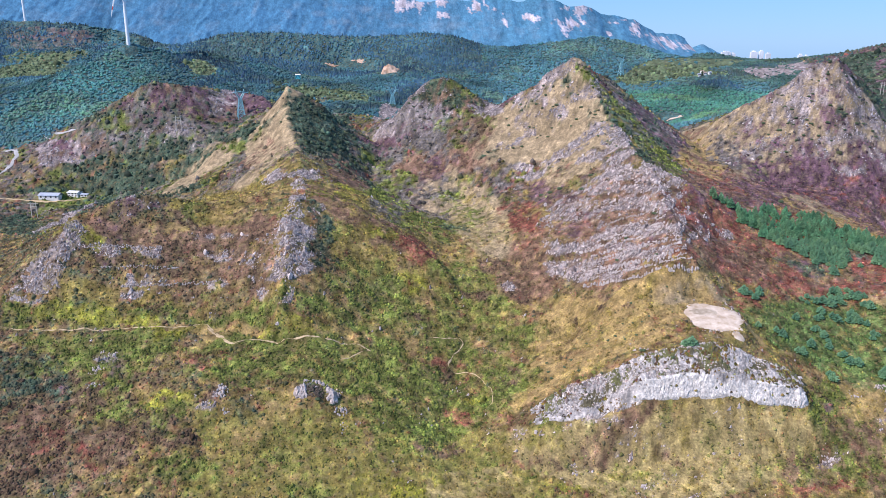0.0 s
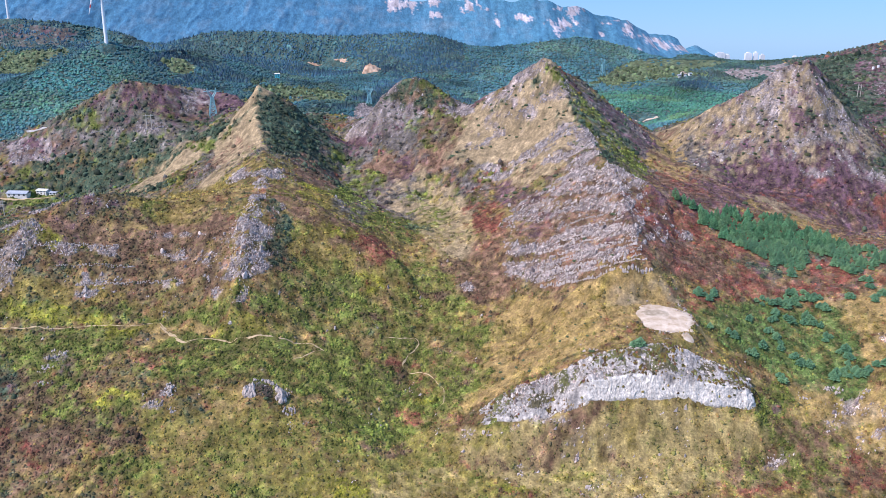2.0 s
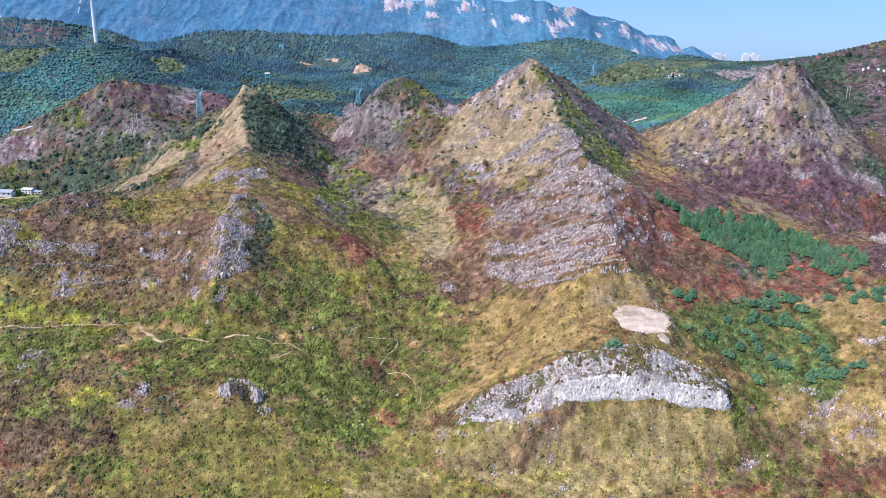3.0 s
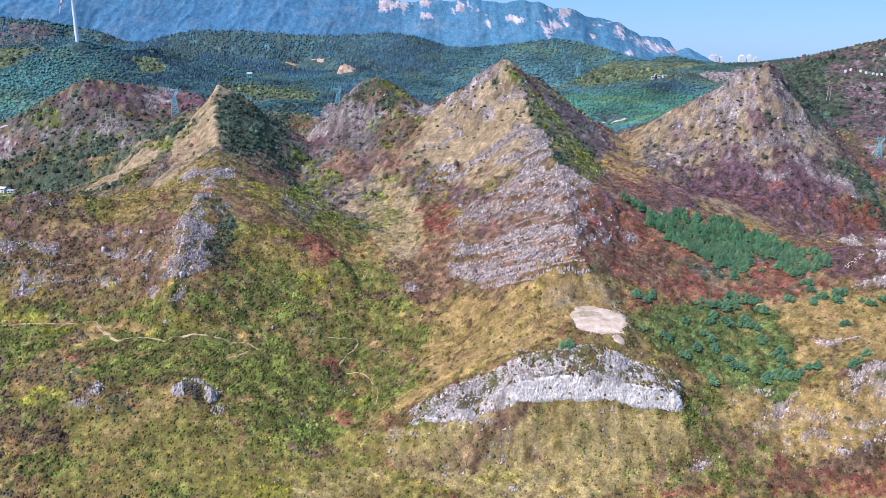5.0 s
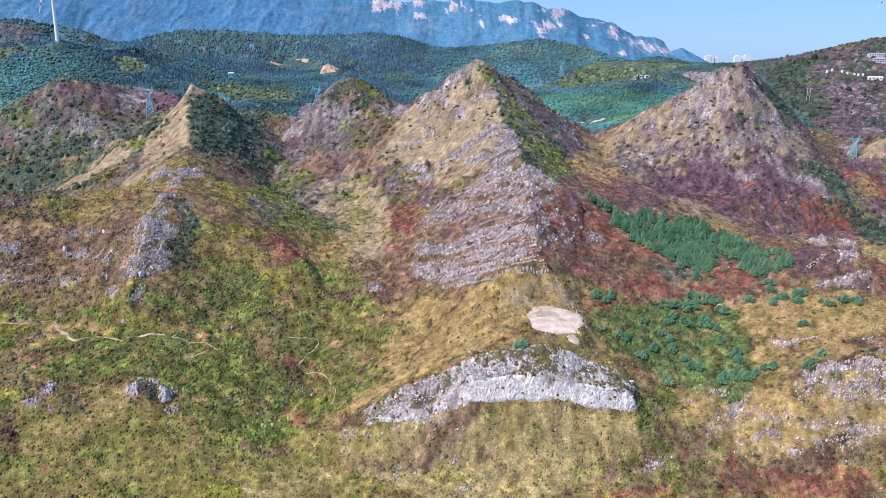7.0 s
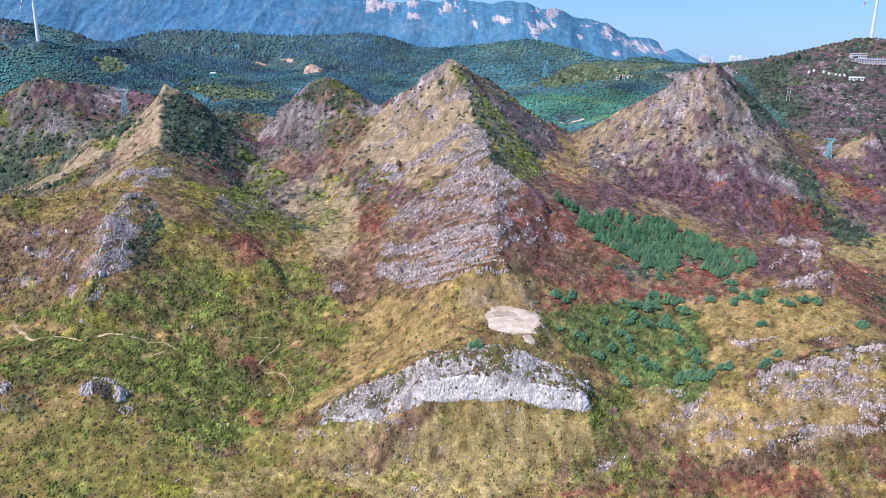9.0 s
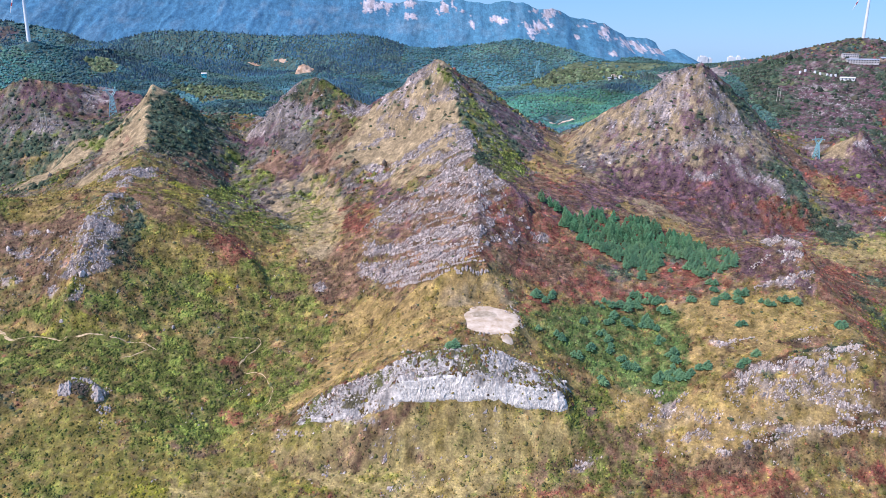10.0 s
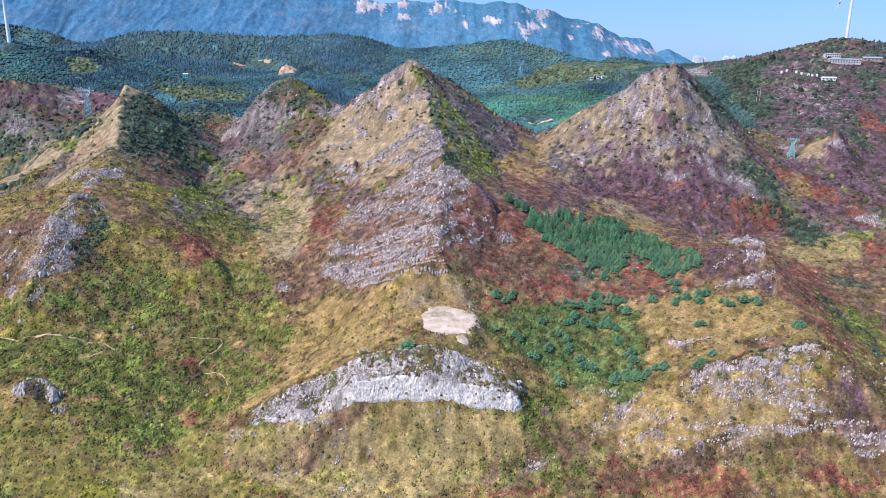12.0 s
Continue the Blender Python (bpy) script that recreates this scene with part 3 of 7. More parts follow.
zone("forest", (-435, 798, 56, 73), (-385, 888, 48, 39), (302, 969, 83, 81), (296, 912, 92, 90))
zone("scrub", (318, 1079, 84, 32), (588, 978, 46, 22), (-569, 1061, 41, 71))
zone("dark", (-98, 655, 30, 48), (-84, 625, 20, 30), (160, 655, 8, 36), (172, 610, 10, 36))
zone("red", (212, 432, 14, 6), (250, 447, 18, 6), (300, 440, 10, 5))


AREAS = {k: [] for k in TONES}


def area(kind, share, *outline):
    """A stretch of one cover with a clear edge; outline: its corners on the plan."""
    AREAS[kind].append((share, outline))


area("straw", 1, (118, 689), (131, 673), (136, 655), (141, 632), (148, 595), (84, 617), (37, 646), (47, 677), (64, 692), (85, 698), (103, 697))
area("olive", 0.3, (123, 688), (137, 690), (158, 666), (173, 646), (188, 635), (198, 612), (150, 589), (148, 619), (142, 644), (136, 666), (130, 681))
area("hazy_fell", 0.9, (143, 683), (182, 703), (219, 711), (223, 663), (199, 620), (189, 645), (174, 661))
area("heath", 0.9, (143, 683), (159, 693), (182, 703), (198, 699), (219, 711), (223, 663), (199, 620), (189, 645), (174, 661), (159, 677))
area("straw", 1, (-143, 692), (-139, 667), (-131, 637), (-117, 603), (-138, 611), (-169, 620), (-175, 656), (-167, 685), (-155, 695))
area("straw", 0.8, (-184, 668), (-213, 669), (-237, 663), (-211, 643), (-199, 654), (-179, 661))
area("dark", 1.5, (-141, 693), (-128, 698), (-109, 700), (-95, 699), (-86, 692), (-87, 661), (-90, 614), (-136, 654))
area("brown", 0.8, (-106, 625), (-87, 677), (-74, 687), (-74, 661), (-92, 596))
area("heath", 0.4, (-286, 733), (-265, 735), (-248, 733), (-229, 739), (-202, 743), (-199, 728), (-206, 698), (-233, 690), (-280, 694), (-300, 706), (-295, 718))
area("brown", 0.3, (-286, 733), (-265, 735), (-248, 733), (-229, 739), (-202, 743), (-199, 728), (-206, 698), (-233, 690), (-280, 694), (-300, 706), (-295, 718))
area("dark", 0.3, (-286, 733), (-265, 735), (-248, 733), (-229, 739), (-202, 743), (-199, 728), (-206, 698), (-233, 690), (-280, 694), (-300, 706), (-295, 718))
area("hazy_fell", 0.5, (-286, 733), (-265, 735), (-248, 733), (-229, 739), (-202, 743), (-199, 728), (-206, 698), (-233, 690), (-280, 694), (-300, 706), (-295, 718))
area("rock", 0.5, (-227, 746), (-223, 772), (-205, 762), (-203, 752), (-220, 745))
area("rock", 0.3, (-300, 706), (-255, 703), (-245, 685), (-292, 687))
area("dark", 0.6, (-228, 682), (-210, 689), (-178, 690), (-166, 677), (-180, 671), (-208, 673))
area("dark", 0.7, (-296, 698), (-269, 695), (-236, 678), (-237, 670), (-284, 670))
area("scrub", 1, (-329, 955), (-312, 981), (-282, 961), (-283, 926), (-303, 922))
area("scrub", 1, (-197, 895), (-178, 932), (-130, 937), (-88, 916), (-87, 882), (-143, 834))
area("straw", 0.55, (357, 697), (374, 700), (384, 692), (420, 705), (422, 670), (427, 658), (355, 635), (270, 643), (254, 682), (259, 708), (290, 695), (318, 691), (334, 696))
area("dark", 0.8, (373, 699), (395, 705), (420, 713), (419, 697), (403, 688), (384, 692))
area("dark", 0.8, (525, 1071), (602, 1056), (596, 996), (515, 964))
area("heath", 1.1, (555, 959), (623, 955), (633, 883), (607, 833), (551, 807), (496, 756), (492, 834))
area("dark", 0.5, (555, 959), (623, 955), (633, 883), (607, 833), (551, 807), (496, 756), (492, 834))
area("rock", 0.2, (567, 943), (618, 944), (619, 884), (563, 830), (505, 789))
area("heath", 0.7, (236, 578), (253, 600), (331, 624), (382, 618), (405, 607), (435, 596), (386, 580), (316, 513), (310, 550), (272, 558), (231, 551))
area("brown", 0.4, (236, 578), (253, 600), (331, 624), (382, 618), (405, 607), (435, 596), (386, 580), (316, 513), (310, 550), (272, 558), (231, 551))
area("red", 1, (407, 613), (431, 614), (431, 584), (419, 592), (404, 603))
area("tan", 0.5, (260, 568), (278, 573), (320, 570), (335, 554), (306, 499), (284, 531))
area("hay", 0.7, (419, 555), (474, 580), (440, 518), (424, 523), (409, 531))
area("red", 0.6, (359, 461), (404, 516), (412, 467), (380, 411), (354, 393), (357, 432))
area("brown", 0.5, (359, 461), (404, 516), (412, 467), (380, 411), (354, 393), (357, 432))
area("tan", 0.9, (269, 427), (303, 445), (318, 428), (348, 426), (357, 406), (353, 388), (268, 411))
area("heath", 1, (331, 480), (344, 473), (356, 470), (355, 464), (331, 453), (318, 453))
area("straw", 0.6, (-4, 608), (23, 611), (52, 562), (50, 516), (27, 500), (12, 522))
area("hay", 0.4, (-4, 608), (23, 611), (52, 562), (50, 516), (27, 500), (12, 522))
area("red", 0.8, (52, 562), (69, 566), (76, 535), (68, 517), (48, 527))
area("brown", 0.6, (35, 495), (74, 515), (88, 480), (72, 468), (79, 453), (49, 452), (36, 471))
area("umber", 0.5, (35, 495), (74, 515), (88, 480), (72, 468), (79, 453), (49, 452), (36, 471))
area("rock", 0.5, (139, 555), (148, 501), (151, 456), (152, 442), (138, 439), (94, 450), (77, 468), (70, 494), (69, 527), (84, 546), (115, 558))
area("brown", 0.4, (139, 548), (148, 501), (151, 456), (154, 443), (153, 423), (137, 418), (94, 435), (77, 468), (70, 494), (69, 527), (84, 546), (115, 549))
area("red", 0.7, (150, 502), (170, 516), (186, 505), (206, 509), (206, 495), (191, 483), (169, 469), (152, 474))
area("brown", 0.6, (158, 464), (190, 476), (214, 468), (210, 443), (185, 435), (161, 439))
area("umber", 0.5, (158, 464), (190, 476), (214, 468), (210, 443), (185, 435), (161, 439))
area("tan", 0.9, (79, 447), (104, 424), (137, 417), (153, 422), (168, 422), (158, 407), (137, 396), (128, 384), (53, 431), (59, 442))
area("rock", 0.6, (-110, 517), (-111, 542), (-102, 538), (-95, 502), (-84, 480), (-101, 465))
area("rock", 0.45, (-114, 467), (-96, 469), (-79, 464), (-78, 453), (-91, 429), (-99, 427), (-103, 445))
area("brown", 0.7, (-94, 508), (-74, 520), (-41, 520), (-35, 491), (-48, 481), (-68, 482))
area("bright", 0.5, (-96, 522), (-80, 538), (-42, 523), (-36, 520), (-43, 508), (-70, 518), (-91, 509))
area("dark", 0.6, (-95, 502), (-88, 508), (-74, 478), (-74, 458), (-79, 446), (-81, 472))
area("olive", 0.5, (-79, 475), (-34, 489), (-25, 465), (-61, 445), (-72, 451))
area("green", 0.7, (-64, 579), (-44, 629), (-10, 568), (-20, 529), (-38, 530))
area("red", 0.9, (-74, 643), (-68, 662), (-64, 644), (-64, 607))
area("red", 0.8, (-29, 489), (-21, 506), (3, 496), (-14, 475), (-26, 482))
area("straw", 0.6, (-29, 640), (-14, 643), (2, 556), (-7, 562))
area("brown", 0.5, (-164, 476), (-118, 477), (-99, 427), (-135, 430), (-157, 456))
area("rock", 0.22, (-164, 476), (-118, 477), (-99, 427), (-135, 430), (-157, 456))
area("tan", 0.9, (-159, 495), (-148, 497), (-142, 487), (-151, 485))
area("green", 0.8, (-180, 490), (-164, 499), (-156, 485), (-174, 477))
area("tan", 0.6, (-100, 340), (-88, 356), (-80, 370), (-75, 365), (-81, 349), (-92, 335))
area("sward", 0.8, (-74, 356), (-51, 362), (-28, 336), (-25, 315), (-79, 308), (-81, 336))
area("green", 0.7, (-54, 374), (-26, 375), (6, 383), (3, 360), (-13, 335), (-30, 341))
area("hay", 0.8, (-15, 317), (-7, 327), (28, 338), (45, 330), (46, 321))
area("bright", 0.9, (-36, 315), (-24, 322), (-9, 323), (-8, 318))
area("umber", 0.8, (-12, 344), (4, 357), (11, 347), (-7, 339))
area("green", 0.5, (-135, 397), (-67, 404), (-12, 419), (4, 388), (-57, 376), (-92, 375), (-115, 359))
area("green", 0.7, (-13, 424), (11, 434), (34, 420), (58, 398), (54, 383), (38, 378), (19, 362), (0, 353))
area("red", 0.5, (-5, 418), (12, 427), (17, 408), (4, 404))
area("red", 0.6, (-1, 378), (12, 380), (16, 365), (4, 365))
area("tan", 0.9, (57, 426), (84, 409), (129, 383), (120, 371), (88, 375), (65, 375), (51, 371), (43, 385), (58, 398))
area("hay", 0.9, (49, 360), (99, 347), (155, 349), (151, 319), (61, 321), (49, 338), (31, 345), (36, 357))
area("umber", 0.7, (80, 356), (103, 348), (99, 344), (84, 344))
area("umber", 0.7, (72, 342), (88, 341), (86, 334), (72, 333))
area("umber", 0.7, (48, 347), (56, 344), (61, 331), (51, 336))
area("umber", 0.5, (111, 343), (127, 344), (127, 339), (113, 340))
area("sward", 0.8, (1, 347), (31, 345), (49, 335), (61, 321), (6, 320))
area("hay", 0.9, (155, 349), (183, 349), (184, 342), (163, 336), (151, 319))
area("green", 0.8, (197, 369), (211, 371), (220, 367), (206, 353), (187, 347))
area("brown", 0.6, (166, 338), (184, 346), (217, 357), (238, 348), (235, 337), (222, 320), (162, 319))
area("green", 0.45, (166, 338), (184, 346), (217, 357), (238, 348), (235, 337), (222, 320), (162, 319))
area("red", 0.5, (244, 329), (296, 324), (292, 314), (225, 319))
area("meadow", 1, (182, 396), (264, 411), (267, 391), (261, 379), (243, 379), (234, 371), (220, 381), (199, 385))
area("rock", 0.5, (-261, 417), (-252, 421), (-260, 429), (-249, 437), (-245, 447), (-241, 460), (-235, 466), (-229, 459), (-232, 450), (-233, 436), (-227, 425), (-249, 416))
area("rock", 0.35, (-232, 454), (-213, 456), (-201, 454), (-207, 448), (-230, 448))
area("heath", 0.8, (-219, 479), (-208, 485), (-196, 489), (-187, 487), (-199, 477), (-213, 476))
area("rock", 0.35, (-219, 479), (-208, 485), (-196, 489), (-187, 487), (-199, 477), (-213, 476))
area("tan", 0.9, (-164, 495), (-153, 497), (-138, 487), (-156, 484))
area("olive", 0.7, (-187, 482), (-189, 585), (-151, 581), (-130, 536), (-140, 495), (-160, 480))
area("umber", 0.4, (-232, 465), (-187, 480), (-160, 480), (-112, 463), (-116, 429), (-144, 429), (-179, 432), (-209, 441), (-227, 451))
area("rock", 0.3, (-201, 433), (-186, 434), (-155, 436), (-151, 432), (-183, 427))
area("rock", 0.3, (-149, 439), (-134, 439), (-128, 428), (-144, 429))
area("green", 0.6, (-264, 416), (-219, 418), (-161, 423), (-97, 411), (-96, 408), (-143, 412), (-257, 402))
area("olive", 0.5, (-238, 429), (-197, 430), (-146, 426), (-160, 420), (-227, 418))
area("dark", 0.6, (-392, 645), (-345, 660), (-313, 672), (-253, 663), (-239, 634), (-308, 657), (-352, 646))
area("dark", 0.5, (-371, 606), (-353, 611), (-315, 578), (-294, 530), (-340, 550))
area("dark", 0.7, (-250, 387), (-230, 382), (-213, 377), (-200, 358), (-218, 355), (-233, 353))
area("green", 0.6, (-240, 392), (-182, 398), (-145, 398), (-160, 376), (-169, 353), (-190, 347), (-202, 359), (-218, 380))
area("umber", 0.6, (-224, 351), (-196, 354), (-181, 338), (-192, 327), (-192, 311), (-209, 327))
area("red", 0.7, (-203, 337), (-190, 334), (-190, 327), (-199, 329))
area("red", 0.7, (-181, 330), (-169, 325), (-170, 322), (-180, 325))
area("brown", 0.5, (-229, 346), (-218, 346), (-206, 327), (-204, 310), (-213, 314))
area("umber", 0.6, (-177, 340), (-157, 343), (-135, 338), (-146, 332), (-164, 325), (-175, 328))
area("sward", 0.7, (-131, 352), (-112, 347), (-92, 354), (-81, 359), (-73, 312), (-126, 306), (-112, 328), (-127, 336))
area("tan", 0.6, (-111, 328), (-103, 342), (-90, 356), (-83, 373), (-81, 361), (-89, 350), (-96, 337))
area("rock", 0.4, (-200, 384), (-192, 385), (-179, 374), (-191, 372))
area("red", 0.4, (-151, 389), (-123, 393), (-117, 384), (-132, 374), (-147, 379))
area("tan", 0.7, (-165, 305), (-157, 311), (-142, 307), (-142, 305))
area("brown", 0.7, (360, 466), (370, 466), (364, 444), (384, 435), (386, 413), (363, 408), (357, 426), (358, 443))
area("hay", 0.8, (410, 554), (472, 591), (486, 579), (469, 546), (434, 538), (409, 542))
area("red", 0.8, (488, 584), (501, 573), (491, 554), (476, 553))
area("red", 0.8, (414, 519), (432, 525), (425, 507), (406, 494))
area("green", 0.7, (376, 426), (414, 461), (436, 454), (425, 433), (381, 408))
area("dark", 0.6, (440, 607), (466, 606), (449, 562), (424, 559))
area("dark", 0.5, (424, 653), (449, 668), (440, 632), (418, 629))
area("tan", 0.5, (457, 668), (484, 670), (486, 654), (456, 638))
area("heath", 0.9, (330, 480), (366, 532), (351, 472), (342, 456), (324, 448), (320, 460))
area("rock", 0.7, (371, 550), (397, 586), (403, 576), (367, 536))
area("rock", 0.6, (342, 456), (352, 466), (358, 460), (356, 453), (344, 451))
area("rock", 0.6, (319, 438), (338, 443), (356, 446), (355, 439), (336, 437), (320, 435))
area("rock", 0.3, (337, 434), (353, 433), (353, 428), (336, 428))
area("tan", 0.6, (266, 437), (283, 437), (289, 427), (272, 415))
area("tan", 0.8, (264, 385), (266, 399), (282, 406), (323, 398), (309, 374), (296, 373), (278, 374), (268, 377))
area("meadow", 1, (240, 417), (268, 410), (266, 388), (260, 375), (241, 375), (232, 370))
area("umber", 0.7, (277, 388), (288, 395), (303, 400), (303, 389), (285, 387), (277, 383))
area("rock", 0.8, (282, 392), (297, 397), (305, 399), (302, 392), (289, 389))
area("umber", 0.7, (278, 370), (296, 368), (313, 372), (305, 365), (289, 363), (276, 360), (264, 358), (268, 363))
area("rock", 0.8, (290, 363), (305, 363), (316, 365), (336, 367), (336, 363), (315, 361), (296, 361))
area("rock", 0.8, (338, 377), (345, 378), (352, 371), (348, 369), (337, 371))
area("rock", 0.5, (303, 358), (314, 359), (314, 355), (302, 354))
area("rock", 0.4, (280, 358), (285, 358), (285, 352), (280, 353))
area("rock", 0.4, (325, 360), (337, 360), (335, 358), (326, 358))
area("rock", 0.5, (331, 352), (349, 351), (346, 347), (330, 346))
area("rock", 0.8, (309, 339), (317, 341), (333, 343), (348, 345), (348, 342), (335, 340), (316, 338))
area("rock", 0.5, (284, 343), (295, 344), (293, 342), (285, 342))
area("rock", 0.5, (270, 340), (293, 339), (292, 337), (271, 338))
area("rock", 0.8, (267, 339), (273, 339), (275, 333), (270, 331), (266, 335))
area("rock", 0.8, (233, 368), (241, 373), (250, 372), (250, 370), (242, 367), (233, 366))
area("tan", 0.6, (250, 370), (276, 360), (310, 362), (343, 362), (345, 346), (309, 339), (266, 340), (240, 339), (228, 346), (231, 364))
area("rock", 0.05, (49, 360), (99, 347), (155, 349), (151, 319), (61, 321), (49, 338), (31, 345), (36, 357))
area("rock", 0.2, (250, 370), (276, 360), (310, 362), (343, 362), (345, 346), (309, 339), (266, 340), (240, 339), (228, 346), (231, 364))
area("heath", 0.8, (349, 362), (357, 359), (368, 349), (368, 343), (358, 347), (348, 357))
area("umber", 0.5, (298, 337), (316, 337), (351, 341), (354, 336), (322, 332), (297, 333))
area("red", 0.6, (230, 338), (252, 336), (275, 326), (280, 316), (228, 320))
area("brown", 0.5, (294, 323), (309, 322), (311, 314), (289, 315))
area("hay", 0.7, (367, 354), (380, 353), (376, 344), (369, 347))
area("scrub", 1, (254, 1119), (389, 1235), (488, 1259), (480, 1206), (319, 1034), (250, 1008))
area("hazy_fell", 0.5, (357, 697), (374, 700), (384, 692), (420, 705), (422, 670), (427, 658), (355, 635), (270, 643), (254, 682), (259, 708), (290, 695), (318, 691), (334, 696))
area("hazy_fell", 0.3, (-716, 1253), (-649, 1260), (-572, 1263), (-527, 1254), (-559, 1217), (-665, 1181))
area("heath", 0.4, (-716, 1253), (-649, 1260), (-572, 1263), (-574, 1237), (-679, 1210))
area("scrub", 0.7, (-648, 1128), (-617, 1188), (-524, 1126), (-510, 1106), (-563, 1091), (-618, 1083))
area("rock", 4, (119, 689), (110, 694), (97, 697), (86, 700), (79, 697), (88, 687), (100, 686), (112, 684), (120, 681), (124, 683))
area("rock", 3, (69, 702), (82, 694), (89, 689), (87, 684), (74, 687))
area("rock", 3.5, (137, 674), (124, 669), (110, 668), (100, 665), (90, 664), (100, 658), (112, 660), (124, 661), (136, 659))
area("rock", 4, (84, 663), (72, 665), (60, 654), (52, 648), (56, 644), (70, 653), (83, 660))
area("rock", 4, (139, 630), (127, 628), (116, 622), (103, 618), (87, 619), (84, 614), (96, 611), (111, 611), (121, 614), (136, 611))
area("rock", 2.2, (147, 619), (133, 614), (123, 605), (136, 596), (146, 588), (152, 609))
area("rock", 1.6, (123, 596), (111, 597), (104, 591), (116, 580))
area("rock", 2.2, (84, 610), (70, 614), (56, 612), (80, 602))
area("dark", 1.6, (110, 683), (103, 681), (115, 675))
area("dark", 1.6, (119, 671), (107, 672), (103, 670), (115, 669))
area("hazy_fell", 0.9, (121, 687), (137, 680), (164, 664), (182, 641), (195, 615), (190, 575), (166, 534), (157, 599), (144, 637), (134, 663))
area("green", 2, (121, 687), (125, 681), (137, 680), (147, 675), (164, 664), (182, 641), (195, 615), (190, 575), (166, 534), (157, 599), (144, 637), (134, 663), (124, 677), (118, 687))
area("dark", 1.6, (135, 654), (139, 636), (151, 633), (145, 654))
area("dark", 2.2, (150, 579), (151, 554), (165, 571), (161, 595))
area("green", 1.5, (156, 641), (178, 617), (186, 588), (165, 571), (157, 617))
area("rock", 3, (343, 698), (328, 698), (315, 694), (317, 692), (333, 689), (346, 690), (362, 684), (360, 695))
area("rock", 2.5, (315, 694), (305, 693), (309, 691), (322, 690))
area("rock", 1.5, (341, 690), (342, 683), (361, 673), (361, 681))
area("heath", 2.6, (305, 695), (289, 697), (275, 701), (262, 710), (267, 702), (281, 696), (295, 693), (306, 691))
area("rock", 1.6, (283, 697), (272, 702), (276, 698), (291, 696))
area("rock", 3, (354, 673), (375, 681), (388, 686), (383, 679), (356, 668))
area("rock", 2.6, (365, 665), (390, 682), (406, 678), (386, 653), (379, 658), (366, 663))
area("rock", 2.6, (324, 667), (330, 665), (322, 658), (309, 657), (313, 662))
area("rock", 3, (305, 661), (286, 664), (271, 660), (259, 646), (274, 652), (290, 656), (306, 655))
area("rock", 2, (336, 629), (351, 631), (367, 635), (360, 627), (338, 625))
area("heath", 4, (336, 668), (353, 667), (354, 659), (345, 656), (334, 658), (329, 663))
area("dark", 2.5, (351, 668), (358, 667), (356, 661), (349, 663))
area("heath", 3.5, (289, 663), (318, 654), (323, 643), (304, 635), (290, 646))
area("heath", 3, (348, 646), (369, 650), (379, 641), (357, 632), (343, 637))
area("red", 1.5, (347, 644), (357, 642), (354, 637), (346, 640))
area("heath", 3, (303, 632), (343, 636), (388, 638), (412, 622), (370, 612), (295, 603))
area("umber", 1.5, (362, 665), (369, 656), (363, 646), (358, 656))
area("hazy_fell", 1.5, (253, 715), (262, 665), (252, 623), (232, 641))
area("tan", 0.6, (260, 702), (273, 694), (267, 676), (258, 683))
area("dark", 2, (370, 701), (386, 704), (403, 709), (430, 713), (410, 691), (388, 695), (372, 698))
area("green", 1.6, (-15, 738), (-3, 737), (10, 737), (24, 734), (14, 730), (-8, 732))
area("dark", 1.2, (-15, 738), (-3, 737), (10, 737), (24, 734), (14, 730), (-8, 732))
area("rock", 3, (-47, 734), (-24, 728), (-2, 721), (-1, 711), (-23, 717), (-47, 734))
area("rock", 2.5, (25, 717), (52, 739), (56, 694), (32, 703))
area("hazy_fell", 1.6, (-48, 733), (26, 704), (34, 669), (-8, 676), (-42, 695))
area("green", 1, (-6, 707), (13, 698), (12, 685), (-8, 696))
area("tan", 0.7, (227, 718), (248, 714), (244, 629), (223, 580), (196, 604))
area("rock", 0.6, (287, 689), (339, 681), (389, 670), (398, 650), (346, 647), (314, 677))
area("umber", 0.8, (60, 434), (83, 434), (87, 420), (64, 425))
area("umber", 0.6, (90, 435), (110, 416), (113, 406), (93, 423))
area("heath", 2.2, (553, 973), (598, 1056), (660, 1058), (704, 1024), (597, 808), (541, 804), (500, 786))
area("dark", 0.9, (553, 973), (598, 1056), (660, 1058), (704, 1024), (597, 808), (541, 804), (500, 786))
area("rock", 0.35, (553, 973), (598, 1056), (660, 1058), (704, 1024), (597, 808), (541, 804), (500, 786))
area("rock", 1.1, (-400, 727), (-368, 710), (-337, 697), (-320, 686), (-344, 679), (-373, 676))
area("heath", 0.8, (-400, 727), (-368, 710), (-337, 697), (-320, 686), (-344, 679), (-373, 676))
area("rock", 1.2, (-232, 739), (-219, 759), (-201, 756), (-196, 741), (-217, 735))
area("heath", 1.6, (-279, 727), (-236, 744), (-208, 740), (-212, 717), (-263, 710))
area("rock", 1, (-262, 698), (-235, 705), (-225, 688), (-250, 684))
area("green", 1, (-331, 716), (-292, 717), (-278, 706), (-313, 697))
area("dark", 2.2, (527, 1072), (581, 1092), (626, 1069), (567, 968), (547, 877), (512, 829), (495, 877))
area("heath", 1.5, (585, 959), (632, 960), (621, 908), (572, 831), (542, 848))
area("rock", 0.8, (585, 959), (632, 960), (621, 908), (572, 831), (542, 848))
area("dark", 1.2, (646, 977), (726, 1009), (670, 901), (624, 900))
area("red", 0.3, (392, 615), (430, 626), (442, 604), (410, 585), (386, 597))
area("straw", 0.9, (280, 588), (302, 584), (319, 571), (309, 552), (285, 554))
